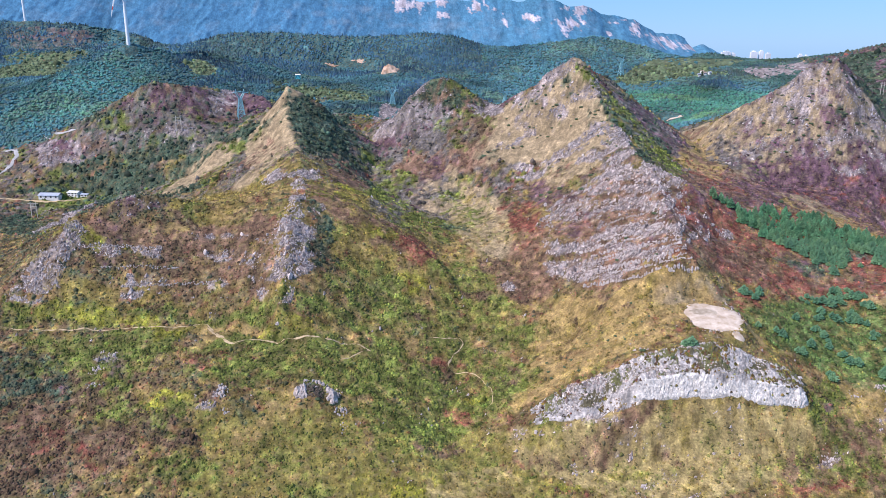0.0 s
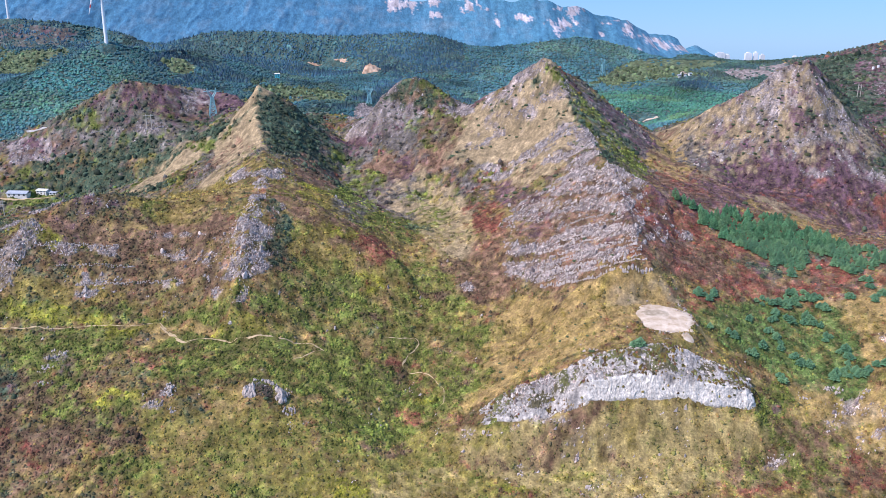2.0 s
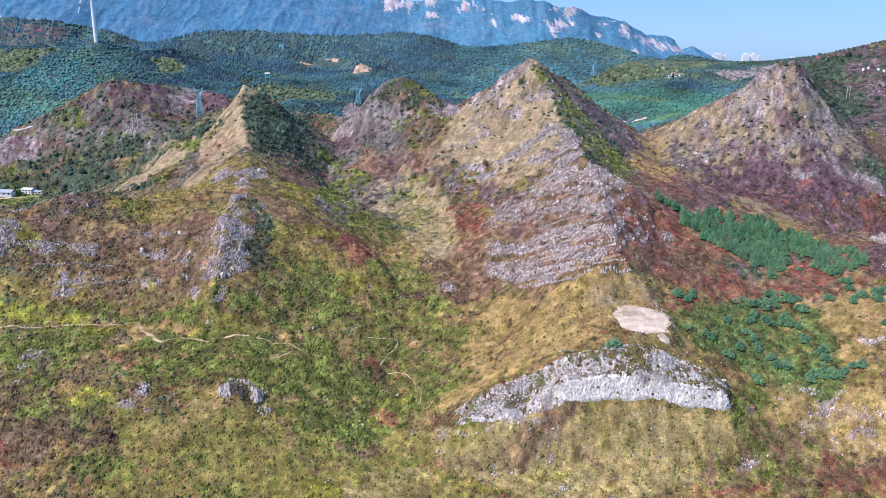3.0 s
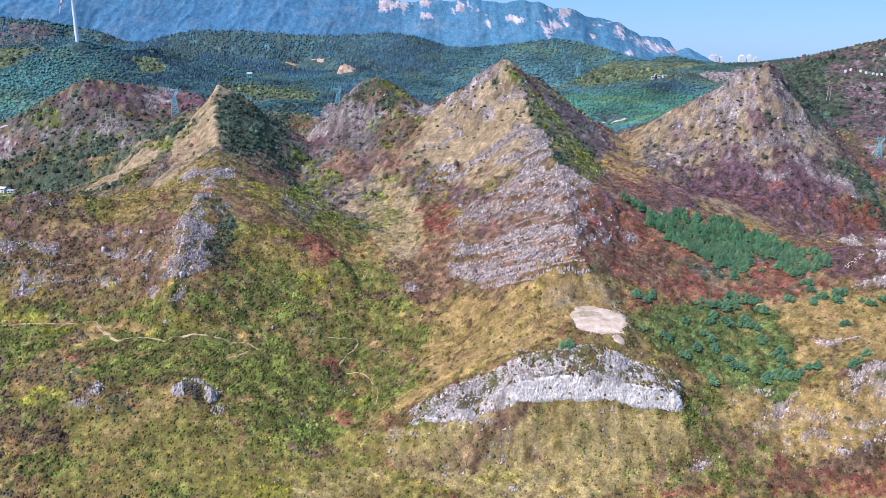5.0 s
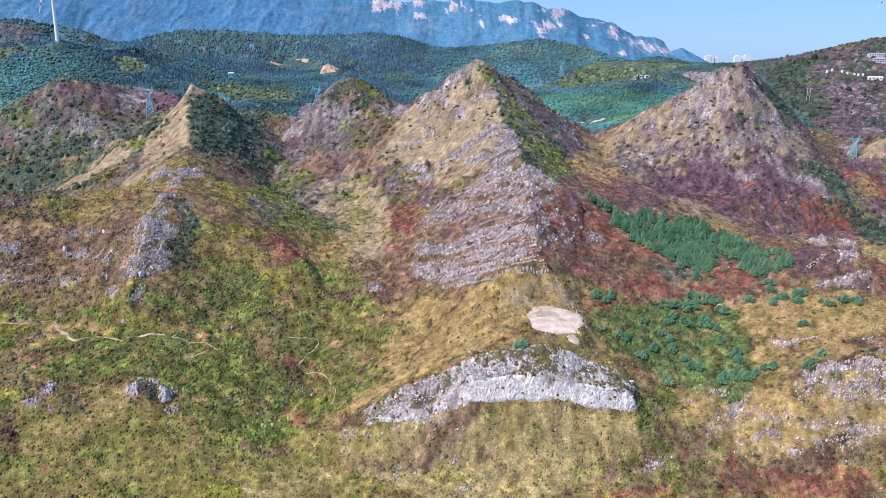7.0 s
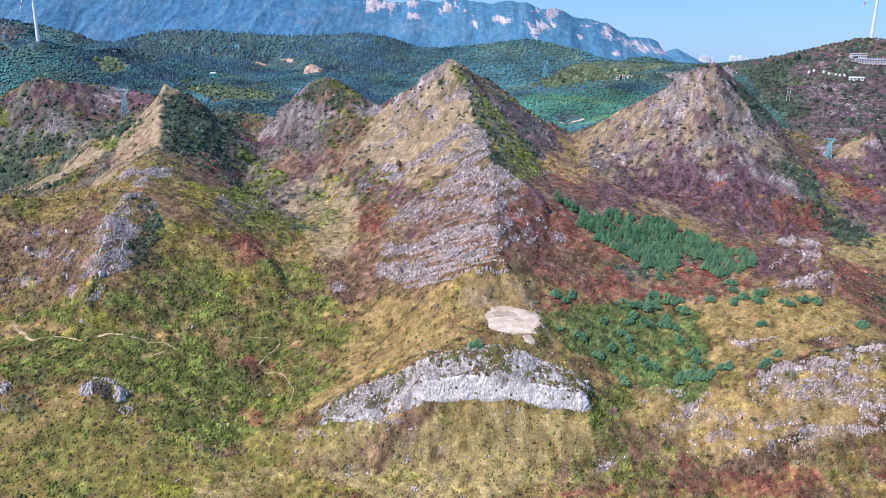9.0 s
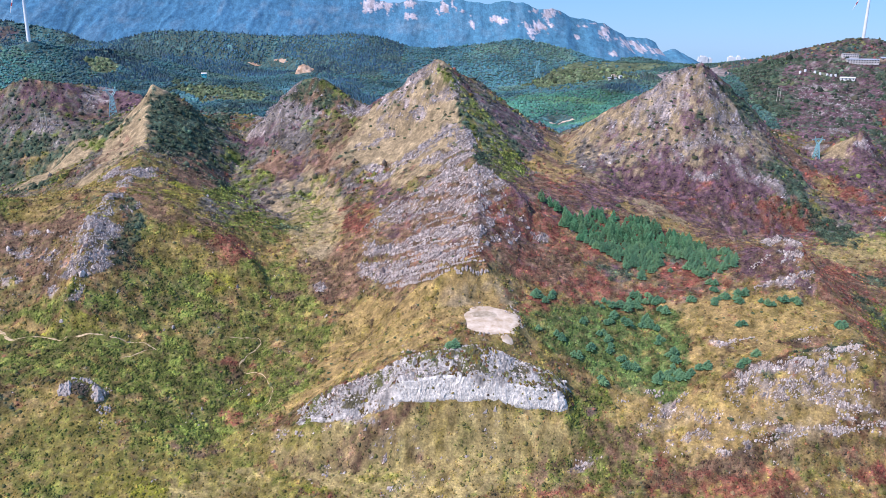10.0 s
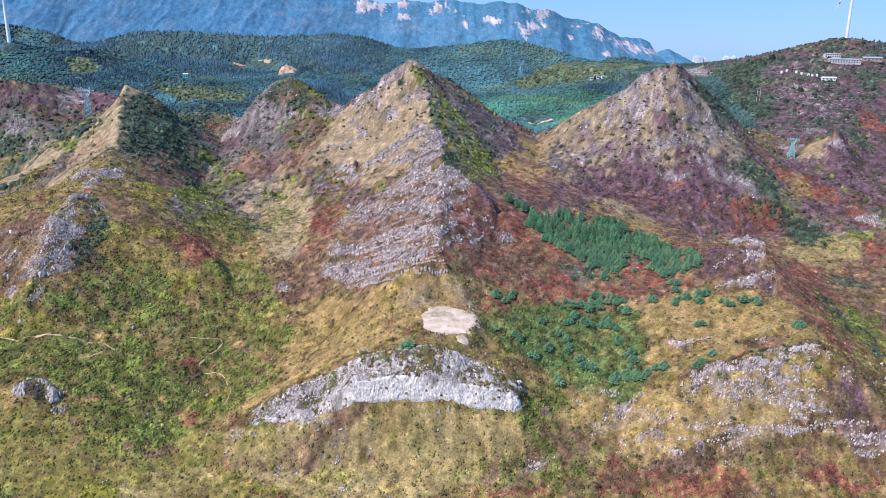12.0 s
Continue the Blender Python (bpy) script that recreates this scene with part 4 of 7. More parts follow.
area("straw", 0.8, (245, 630), (261, 640), (260, 604), (251, 593))
area("brown", 0.8, (203, 652), (250, 632), (255, 579), (218, 578))
area("tan", 1.4, (-144, 402), (-140, 411), (-127, 414), (-131, 403), (-135, 397))
area("tan", 1.2, (-63, 391), (-55, 402), (-41, 410), (-46, 401))
area("brown", 0.7, (-131, 616), (-161, 604), (-177, 625), (-158, 664))
area("umber", 1, (81, 347), (93, 346), (94, 342), (84, 342))
area("umber", 0.9, (107, 342), (119, 344), (125, 342), (110, 339))
area("rock", 0.7, (77, 350), (102, 348), (107, 342), (84, 341))
area("dark", 1.6, (-31, 731), (-16, 735), (9, 735), (25, 734), (40, 728), (11, 712), (-15, 725))
area("brown", 1.3, (-31, 731), (-16, 735), (9, 735), (25, 734), (40, 728), (11, 712), (-15, 725))
area("green", 0.8, (-31, 731), (-16, 735), (9, 735), (25, 734), (40, 728), (11, 712), (-15, 725))
area("brown", 1.2, (8, 710), (41, 726), (50, 685), (34, 656), (3, 677))
area("umber", 1.2, (8, 710), (41, 726), (50, 685), (34, 656), (3, 677))
area("green", 0.6, (8, 710), (41, 726), (50, 685), (34, 656), (3, 677))


def within(x, y, outline):
    """True for the places inside an outline."""
    p = np.array(outline, float)
    hit = np.zeros(len(x), bool)
    for (ax, ay), (bx, by) in zip(p, np.roll(p, -1, 0)):
        if ay != by:
            hit ^= ((ay > y) != (by > y)) & (x < (bx - ax) * (y - ay) / (by - ay) + ax)
    return hit


def held(x, y):
    """How far each area holds a place, and how far all of them do."""
    wx, wy = x + 3 * fbm(x, y, 22, 3, 141) + 1.6 * fbm(x, y, 5, 2, 143), y + (6 - 3.5 * smooth(560, 640, y)) * fbm(x, y, 22, 3, 145) + 2 * fbm(x, y, 5, 2, 147)
    shares, total = {}, np.zeros_like(x)
    for kind, places in AREAS.items():
        a = np.zeros_like(x)
        for share, outline in places:
            lo, hi = np.min(outline, 0), np.max(outline, 0)
            box = (wx > lo[0]) & (wx < hi[0]) & (wy > lo[1]) & (wy < hi[1])
            if box.any():
                a[box] = np.maximum(a[box], share * within(wx[box], wy[box], outline))
        shares[kind], total = a, np.maximum(total, a)
    return shares, total


def growth(x, y):
    """Share of each kind of cover at places of the plan."""
    x, y = np.asarray(x, float), np.asarray(y, float)
    wx, wy = x + 9 * fbm(x, y, 40, 3, 41) + 3 * fbm(x, y, 9, 2, 43), y + 9 * fbm(x, y, 40, 3, 51) + 3 * fbm(x, y, 9, 2, 53)
    woods = smooth(770, 830, y + 25 * fbm(x, y, 60, 3, 61)) + smooth(-385, -410, x + 0 * y) * smooth(720, 750, y)
    east = smooth(470, 540, x) * smooth(1240, 1120, y)
    woods = woods * (1 - 0.85 * east)
    level = spline(PLAN, x, y) - 0.22 * np.clip(x, 0, 260)
    beds = smooth(-0.1, 0.3, vnoise(level / 2.6 + 0.45 * fbm(x, y, 26, 3, 65), x / 70, 67) + 0.35 * fbm(x, y, 10, 3, 68))
    cover, zoned = {}, np.zeros_like(x)
    shares, holds = held(x, y)
    for n, kind in enumerate(TONES):
        w = np.zeros_like(x)
        for cx, cy, rx, ry in ZONES[kind]:
            near = (np.abs(wx - cx) < 1.6 * rx) & (np.abs(wy - cy) < 1.6 * ry)
            if near.any():
                r = np.hypot((wx[near] - cx) / rx, (wy[near] - cy) / ry)
                w[near] = np.maximum(w[near], smooth(1.25, 0.7, r))
        base = {"olive": 0.25, "green": 0.14, "tan": 0.13, "brown": 0.14, "red": 0.10, "dark": 0.07, "bright": 0.03, "rock": 0.015}.get(kind, 0.0)
        zoned = np.maximum(np.maximum(zoned, w), np.minimum(holds, 1)) if kind in ("red", "brown", "heath", "tan", "hay", "sward", "straw", "rock", "scrub", "dark", "umber") else zoned
        west = smooth(-90, -190, x) * smooth(600, 480, y)
        # far off, the warm base covers give way to bluer fell, imitating haze
        far, moor = smooth(520, 620, y), smooth(70, 110, x) * smooth(415, 450, y) * smooth(640, 540, y)
        base = base * (1 - 0.7 * far) * (1 - 0.75 * moor) * (1 - 0.4 * west) + {"hazy_fell": 0.30 * far * (1 - east) + 0.1 * moor, "heath": 0.05 * far + 0.18 * moor + 0.6 * east + 0.22 * far * smooth(180, 260, x) * smooth(760, 700, y), "brown": 0.15 * moor, "red": 0.03 * far + 0.10 * moor, "dark": 0.05 * far + 0.22 * west + 0.16 * east, "green": 0.08 * far, "umber": 0.30 * west}.get(kind, 0.0)
        w = (5.5 if kind == "meadow" else 5.0 if kind in ("straw", "rock") else 4.0 if kind == "dark" else 1.7 if kind == "red" else 2.4 if kind == "heath" else 3.6) * w ** 1.2 + base
        if kind == "forest":
            w = 2 * w
        elif kind == "scrub":
            w = w * 3
        else:
            w = np.where((woods > 0.3) & (holds < 0.1), np.maximum(w - base, 0), w)
        if kind == "rock":
            w = w * (0.05 + 0.45 * far + (1.5 - 0.8 * far) * beds)
        hold = 2.6 * shares[kind] * (1.4 if kind in ("straw", "dark") else 1.0)
        w = w * (1 - 0.65 * np.minimum(holds, 1)) + (hold * (0.05 + 0.45 * far + (1.5 - 0.8 * far) * beds) if kind == "rock" else hold)
        if kind in ("red", "brown", "olive", "umber", "tan"):
            w = w + (0.1 if kind == "olive" else 0.045) * smooth(620, 520, y) * (1 - 0.8 * np.clip(shares["hay"] + shares["tan"], 0, 1))
        cover[kind] = w * np.exp((0.8 + 0.5 * smooth(480, 600, y)) * fbm(x, y, 17, 3, 71 + 3 * n) + (2.2 if kind in ("red", "dark", "heath") else 1.8) * fbm(x, y, 3.6, 3, 73 + 3 * n))
    tufts = np.exp(1.6 * fbm(x, y, 9, 3, 241) + 1.6 * fbm(x, y, 2.8, 2, 243))
    cover["olive"] = cover["olive"] + tufts * (0.3 * cover["tan"] + 0.2 * cover["hay"] + 0.25 * cover["sward"])
    cover["green"] = cover["green"] + (0.14 * cover["hay"] + 0.25 * cover["sward"]) / tufts
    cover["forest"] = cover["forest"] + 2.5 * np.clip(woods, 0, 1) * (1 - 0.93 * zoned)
    total = sum(cover.values()) + 1e-6
    firm = 1.12 + 0.7 * smooth(520, 640, y)
    cover = {k: (v / total) ** firm for k, v in cover.items()}
    total = sum(cover.values()) + 1e-6
    return {k: v / total for k, v in cover.items()}


def mottle(x, y, calm):
    """How lush or withered the growth is, from clump to clump; calm: the share of even turf."""
    n = 0.66 * fbm(x, y, 3.0, 2, 131, 0.75) + 0.22 * fbm(x, y, 8, 2, 133, 0.7) + 0.12 * fbm(x, y, 21, 2, 137)
    return np.exp(n * (1 - 0.65 * calm))[..., None]


def turf(cover):
    return cover["hay"] + cover["tan"] + cover["sward"] + 0.6 * cover["straw"]


# ---- the ground: one sheet, finest where it is seen ----
rows_y = np.concatenate([np.linspace(-700, -150, 14), np.linspace(-140, 225, 76), np.geomspace(229, 1480, 540), np.geomspace(1520, 4900, 16)])
gu = np.concatenate([-np.array([2.6, 1.8, 1.4, 1.15]), np.linspace(-1, 1, 580), np.array([1.15, 1.4, 1.8, 2.6])])
gx = 75 + gu[None, :] * (105 + 0.66 * np.maximum(rows_y, 240))[:, None]
gy = rows_y[:, None] + 0 * gu[None, :]
gz = height(gx, gy)
nr, nc = gx.shape
idx = np.arange(nr * nc).reshape(nr, nc)
quads = np.stack([idx[:-1, :-1], idx[:-1, 1:], idx[1:, 1:], idx[1:, :-1]], -1).reshape(-1, 4)
cover = growth(gx, gy)
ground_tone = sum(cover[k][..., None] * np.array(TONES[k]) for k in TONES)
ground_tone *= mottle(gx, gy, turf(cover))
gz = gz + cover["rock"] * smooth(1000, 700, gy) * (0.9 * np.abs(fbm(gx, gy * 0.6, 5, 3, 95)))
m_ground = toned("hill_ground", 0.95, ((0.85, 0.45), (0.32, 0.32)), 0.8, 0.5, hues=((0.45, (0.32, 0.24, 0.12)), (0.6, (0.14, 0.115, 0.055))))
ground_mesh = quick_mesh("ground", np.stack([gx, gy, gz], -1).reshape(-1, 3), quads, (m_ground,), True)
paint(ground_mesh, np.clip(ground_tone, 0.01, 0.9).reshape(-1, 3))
tagged(new("ground", ground_mesh), "dry grassy limestone hillsides with scrub and footpaths", "hillside", kind="structure")

# ---- footpaths, tracks and the bare clearing ----
m_soil = spotted("trodden_soil", (0.42, 0.30, 0.16), (0.62, 0.47, 0.285), 0.7, 0.95, 0.0, 0.6, 0.1)
m_marl = spotted("bare_pinkish_ground", (0.44, 0.32, 0.21), (0.70, 0.575, 0.46), 0.22, 0.95, 0.0, 0.8, 0.2)
m_road = spotted("concrete_road", (0.33, 0.315, 0.30), (0.46, 0.44, 0.42), 0.6, 0.9)
m_clay = spotted("quarried_orange_earth", (0.36, 0.21, 0.13), (0.62, 0.44, 0.32), 0.18, 0.95, 0.0, 0.8, 0.4)


TROD = []


def way(name, nodes, wide, mat, label, lift=0.1, ragged=0.5, seed=1):
    """A strip laid on the ground, uneven at its sides."""
    p = np.array(nodes, float)
    TROD.append((p, wide))
    d = np.concatenate([[0], np.cumsum(np.hypot(*np.diff(p, axis=0).T))])
    n = max(6, int(d[-1] / 0.9))
    t = np.linspace(0, d[-1], n)
    x, y = np.interp(t, d, p[:, 0]), np.interp(t, d, p[:, 1])
    for _ in range(3):
        x[1:-1], y[1:-1] = (x[:-2] + 2 * x[1:-1] + x[2:]) / 4, (y[:-2] + 2 * y[1:-1] + y[2:]) / 4
    x, y = x + 0.5 * ragged * fbm(t, 0 * t, 7, 2, seed), y + 0.5 * ragged * fbm(t, 0 * t, 7, 2, seed + 5)
    dx, dy = np.gradient(x), np.gradient(y)
    k = np.maximum(np.hypot(dx, dy), 1e-6)
    nx, ny = -dy / k, dx / k
    w = wide * np.clip(1 + 1.5 * ragged * fbm(t, 0 * t + 3, 2.6, 3, seed + 9), 0.08, 2.2) * (0.35 + 0.65 * smooth(0, 6, np.minimum(t, d[-1] - t)))
    cols = []
    for u in (-0.5, -0.17, 0.17, 0.5):
        cx, cy = x + nx * w * u, y + ny * w * u
        cols.append(np.stack([cx, cy, height(cx, cy) + lift + 0.10 * w * (0.5 - abs(u))], -1))
    v = np.stack(cols, 1)
    i = np.arange(n * 4).reshape(n, 4)
    q = np.stack([i[:-1, :-1], i[:-1, 1:], i[1:, 1:], i[1:, :-1]], -1).reshape(-1, 4)
    return tagged(new(name, quick_mesh(name, v.reshape(-1, 3), q, (mat,), True)), label, "path", kind="structure")


way("footpath", ((-257, 401), (-237, 401), (-215, 402), (-190, 405), (-164, 407), (-140, 411)), 0.45, m_soil, "narrow trodden footpath through green scrub", seed=1, ragged=0.9)
way("footpath", ((-140, 411), (-132, 404), (-122, 396), (-113, 402), (-87, 401), (-68, 405), (-55, 409), (-43, 406)), 0.65, m_soil, "narrow trodden footpath through green scrub", seed=2, ragged=0.9)
way("footpath", ((-8, 428), (11, 434), (13, 431), (7, 423), (3, 415), (4, 412)), 0.5, m_soil, "short trodden footpath with a sharp bend", seed=3, ragged=0.9)
way("footpath", ((4, 412), (19, 407), (28, 393), (29, 382), (24, 377)), 0.26, m_soil, "faint footpath winding down through scrub", seed=4, ragged=1.1)
way("footpath", ((-139, 409), (-134, 404), (-124, 397), (-120, 396)), 1.5, m_soil, "eroded pale stretch of a footpath", seed=5, ragged=0.9)
way("footpath", ((-43.8, 406.6), (-52.0, 399.8), (-59.0, 393.5)), 0.5, m_soil, "faint side path leading down from the footpath", seed=15, ragged=0.9)
way("road", ((-404, 669), (-403, 686), (-404, 700), (-412, 713), (-425, 716)), 3.6, m_road, "pale concrete road in a bend below the woods", 0.4, 0.1, 6)
way("road", ((-398, 742), (-372, 721), (-352, 714)), 2.4, m_road, "pale concrete road along the hill's foot", 0.5, 0.1, 7)
way("farm_track", ((-420, 632), (-375, 633), (-340, 634), (-312, 641)), 1.8, m_soil, "dirt track past the farm sheds", 0.3, 0.2, 8)
way("quarry_scar", ((-189, 1222), (-166, 1216)), 5, m_clay, "bare earth cutting in the woods", 1.0, 0.9, 10)
way("quarry_scar", ((-146, 1211), (-122, 1201)), 4, m_clay, "bare earth cutting in the woods", 1.0, 0.9, 14)
way("bare_ground", ((246, 857), (262, 861), (277, 858)), 4, m_marl, "bare earth at the foot of the pine slope", 0.15, 0.5, 11)


def clearing(cx, cy, rx, ry, name, label, seed, mat=None, lift=0.4):
    """Bare ground with an uneven rim."""
    rings, sides = 8, 64
    v = [(cx, cy)]
    a = np.linspace(0, 2 * math.pi, sides, endpoint=False)
    rim = 1 + 0.14 * fbm(3 * np.cos(a), 3 * np.sin(a), 2.2, 3, seed)
    for k in range(1, rings + 1):
        v += list(zip(cx + rx * rim * np.cos(a) * k / rings, cy + ry * rim * np.sin(a) * k / rings))
    v = np.array(v)
    d = np.concatenate([[0.0], np.repeat(np.arange(1, rings + 1) / rings, sides)])
    z = height(v[:, 0], v[:, 1]) + lift * (1 - d ** 8) + 0.08 * fbm(v[:, 0], v[:, 1], 3, 3, seed)
    f = [(0, 1 + k, 1 + (k + 1) % sides) for k in range(sides)]
    for r in range(rings - 1):
        for k in range(sides):
            p, q = 1 + r * sides + k, 1 + r * sides + (k + 1) % sides
            f.append((p, p + sides, q + sides, q))
    me = mesh_from(name, np.column_stack([v, z]), f, (mat or m_marl,), True)
    return tagged(new(name, me), label, "clearing", kind="structure")


clearing(153, 394, 17, 15.5, "bare_clearing", "bare pinkish clearing above the limestone cliff", 301)
m_silt = spotted("dried_silt", (0.34, 0.265, 0.175), (0.58, 0.47, 0.36), 0.4, 0.95, 0.0, 0.6, 0.1)
clearing(150, 400, 10, 4.5, "dried_puddle", "dried silty hollow within the bare clearing", 307, m_silt, 0.55)
clearing(161.5, 376.5, 3.4, 2.4, "bare_clearing", "small bare pinkish patch beside the clearing", 303)


def heap(x, y, wide, high, label, seed):
    """A bank of dug earth with gullied, slumping sides."""
    n = 26
    u = np.linspace(-1, 1, n)
    gx_, gy_ = np.meshgrid(u, u)
    d = np.hypot(gx_ + 0.25 * fbm(gx_, gy_, 0.9, 2, seed), gy_) + 0.3 * fbm(gx_, gy_, 0.5, 4, seed + 3)
    z = high * (smooth(1.0, 0.1, d) * (1 - 0.35 * gx_) + 0.12 * fbm(gx_, gy_, 0.22, 3, seed + 7)) - 2.2 * smooth(0.75, 1.0, d)
    i = np.arange(n * n).reshape(n, n)
    q = np.stack([i[:-1, :-1], i[:-1, 1:], i[1:, 1:], i[1:, :-1]], -1).reshape(-1, 4)
    X, Y = x + wide * gx_, y + 0.7 * wide * gy_
    me = quick_mesh("earth_bank", np.stack([X, Y, height(X, Y) + z], -1).reshape(-1, 3), q, (m_clay,), True)
    return tagged(new("earth_bank", me), label, "earth bank", kind="structure")


heap(-78, 1096, 15, 9.5, "bank of orange quarried earth in the woods", 12)

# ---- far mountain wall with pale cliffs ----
far_crest = ((-3200, 2500, 640), (-1500, 2650, 560), (-800, 2800, 470), (-406, 2860, 400), (-243, 2875, 372), (-172, 2880, 358), (-42, 2880, 352), (-13, 2880, 357), (34, 2880, 360), (90, 2880, 356), (128, 2880, 362), (165, 2880, 362), (221, 2880, 363), (286, 2880, 350), (361, 2880, 360), (410, 2890, 358), (468, 2900, 340), (527, 2920, 337), (601, 2950, 312), (676, 2980, 305), (747, 3010, 288), (815, 3040, 256), (853, 3070, 238), (932, 3100, 236), (982, 3130, 218), (1016, 3150, 182), (1034, 3160, 194), (1081, 3180, 201), (1145, 3200, 169), (1300, 3300, 110), (2600, 3400, 80))
# pale cliffs and bare, scree-grown slopes, as (x, z, half width, half height)
far_cliffs = ((-114, 340, 62, 21), (-1, 345, 21, 14), (-6, 300, 23, 9), (126, 336, 25, 20), (321, 288, 30, 9), (454, 270, 50, 15), (436, 258, 20, 18), (461, 326, 14, 7), (515, 317, 24, 15), (731, 250, 22, 18), (784, 232, 22, 9), (834, 212, 49, 12), (873, 198, 40, 14), (965, 186, 43, 12), (736, 179, 20, 7), (222, 272, 9, 16), (611, 238, 9, 7), (639, 276, 21, 4), (686, 288, 23, 3), (188, 321, 6, 5))
far_screes = ((-516, 333, 20, 16), (-536, 302, 12, 25), (-434, 303, 24, 10), (-365, 273, 37, 14), (-285, 322, 55, 19), (-211, 301, 41, 22), (-147, 262, 65, 15), (3, 259, 84, 22), (-930, 266, 27, 14), (-646, 323, 8, 53))


def ridged(x, y, size, octaves, seed):
    total, amp = 0.0, 1.0
    for k in range(octaves):
        total = total + amp * (1 - 2 * np.abs(vnoise(x / size + 5.7 * k, y / size - 3.1 * k, seed + k)))
        amp, size = amp * 0.55, size / 2.1
    return total


def mountain():
    """A wall of spurs and gullies below an uneven crest."""
    a = np.array(far_crest, float)
    x = np.linspace(-1800, 1900, 720)
    cy, cz = np.interp(x, a[:, 0], a[:, 1]), np.interp(x, a[:, 0], a[:, 2])
    cz = cz + 5 * fbm(x, 0 * x, 45, 5, 21)
    s = np.concatenate([np.linspace(-0.25, 0, 7)[:-1], np.linspace(0, 0.62, 96), (1.0,)])[:, None]
    X = x[None, :] + 0 * s
    Y = cy[None, :] - s * 480
    fall = 1 - np.abs(s) ** 0.8
    Z = 90 + (cz[None, :] - 90) * fall
    spur = ridged(X + 0.1 * (cy[None, :] - Y) + 25 * fbm(X, Z, 120, 2, 33), 0.5 * Z, 70, 4, 31)
    Y = Y - smooth(0.0, 0.3, s) * 9 * spur
    pale, scree = np.zeros_like(X), np.zeros_like(X)
    streak = fbm(X + 0.3 * Z, Z * 0.3, 11, 4, 36, 0.75)
    wob = fbm(X, Z * 1.4, 34, 4, 35)
    for cx, cz_, rx, rz in far_cliffs:
        pale = np.maximum(pale, smooth(1.1, 0.7, np.hypot((X - cx) / rx, (Z - cz_) / rz) + 0.35 * wob + 0.75 * streak) * (s >= 0))
    for cx, cz_, rx, rz in far_screes:
        scree = np.maximum(scree, smooth(1.3, 0.3, np.hypot((X - cx) / rx, (Z - cz_) / rz) + 0.4 * wob))
    return X, Y - 3 * pale, Z, spur, pale, scree


X, Y, Z, spur, pale, scree = mountain()
n, m = X.shape
ii = np.arange(n * m).reshape(n, m)
fq = np.stack([ii[:-1, :-1], ii[1:, :-1], ii[1:, 1:], ii[:-1, 1:]], -1).reshape(-1, 4)
m_far = toned("far_woods_hazed", 0.95, ((0.22, 0.26), (0.075, 0.16)), 0.0, 3.0, stretch=(1.0, 0.25, 0.7))
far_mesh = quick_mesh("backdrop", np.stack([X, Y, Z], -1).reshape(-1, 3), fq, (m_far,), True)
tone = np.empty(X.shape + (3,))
# distance haze is painted into the tone: blue, and lighter towards the east
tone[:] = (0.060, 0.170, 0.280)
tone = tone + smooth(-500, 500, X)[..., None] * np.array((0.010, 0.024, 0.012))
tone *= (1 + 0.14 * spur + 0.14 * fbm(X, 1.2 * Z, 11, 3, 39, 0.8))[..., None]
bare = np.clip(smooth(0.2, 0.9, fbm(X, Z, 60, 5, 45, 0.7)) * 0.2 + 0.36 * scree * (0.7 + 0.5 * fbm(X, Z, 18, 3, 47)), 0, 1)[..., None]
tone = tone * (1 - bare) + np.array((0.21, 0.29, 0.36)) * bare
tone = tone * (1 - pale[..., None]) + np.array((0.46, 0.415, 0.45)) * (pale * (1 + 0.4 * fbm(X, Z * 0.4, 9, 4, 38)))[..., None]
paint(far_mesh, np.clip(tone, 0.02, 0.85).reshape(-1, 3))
tagged(new("backdrop", far_mesh), "wooded mountain range painted hazy blue, with pale limestone cliffs", "mountain", kind="structure")

# ---- scrub, stones and woods: what nobody could count ----
rng = np.random.default_rng(7)


def blob(rings, sides, lift=0.0):
    """Unit clump: rings as (height, radius), closed by a tip."""
    v, f = [], []
    for h, r in rings:
        v += [(r * math.cos(2 * math.pi * (k + 0.5 * (len(v) // sides % 2)) / sides), r * math.sin(2 * math.pi * (k + 0.5 * (len(v) // sides % 2)) / sides), h) for k in range(sides)]
    v.append((0, 0, 1.0))
    for a in range(len(rings) - 1):
        for k in range(sides):
            p, q, r, s = a * sides + k, a * sides + (k + 1) % sides, (a + 1) * sides + k, (a + 1) * sides + (k + 1) % sides
            f += [(p, q, r), (q, s, r)]
    top = (len(rings) - 1) * sides
    f += [(top + k, top + (k + 1) % sides, len(v) - 1) for k in range(sides)]
    return np.array(v, float), np.array(f)


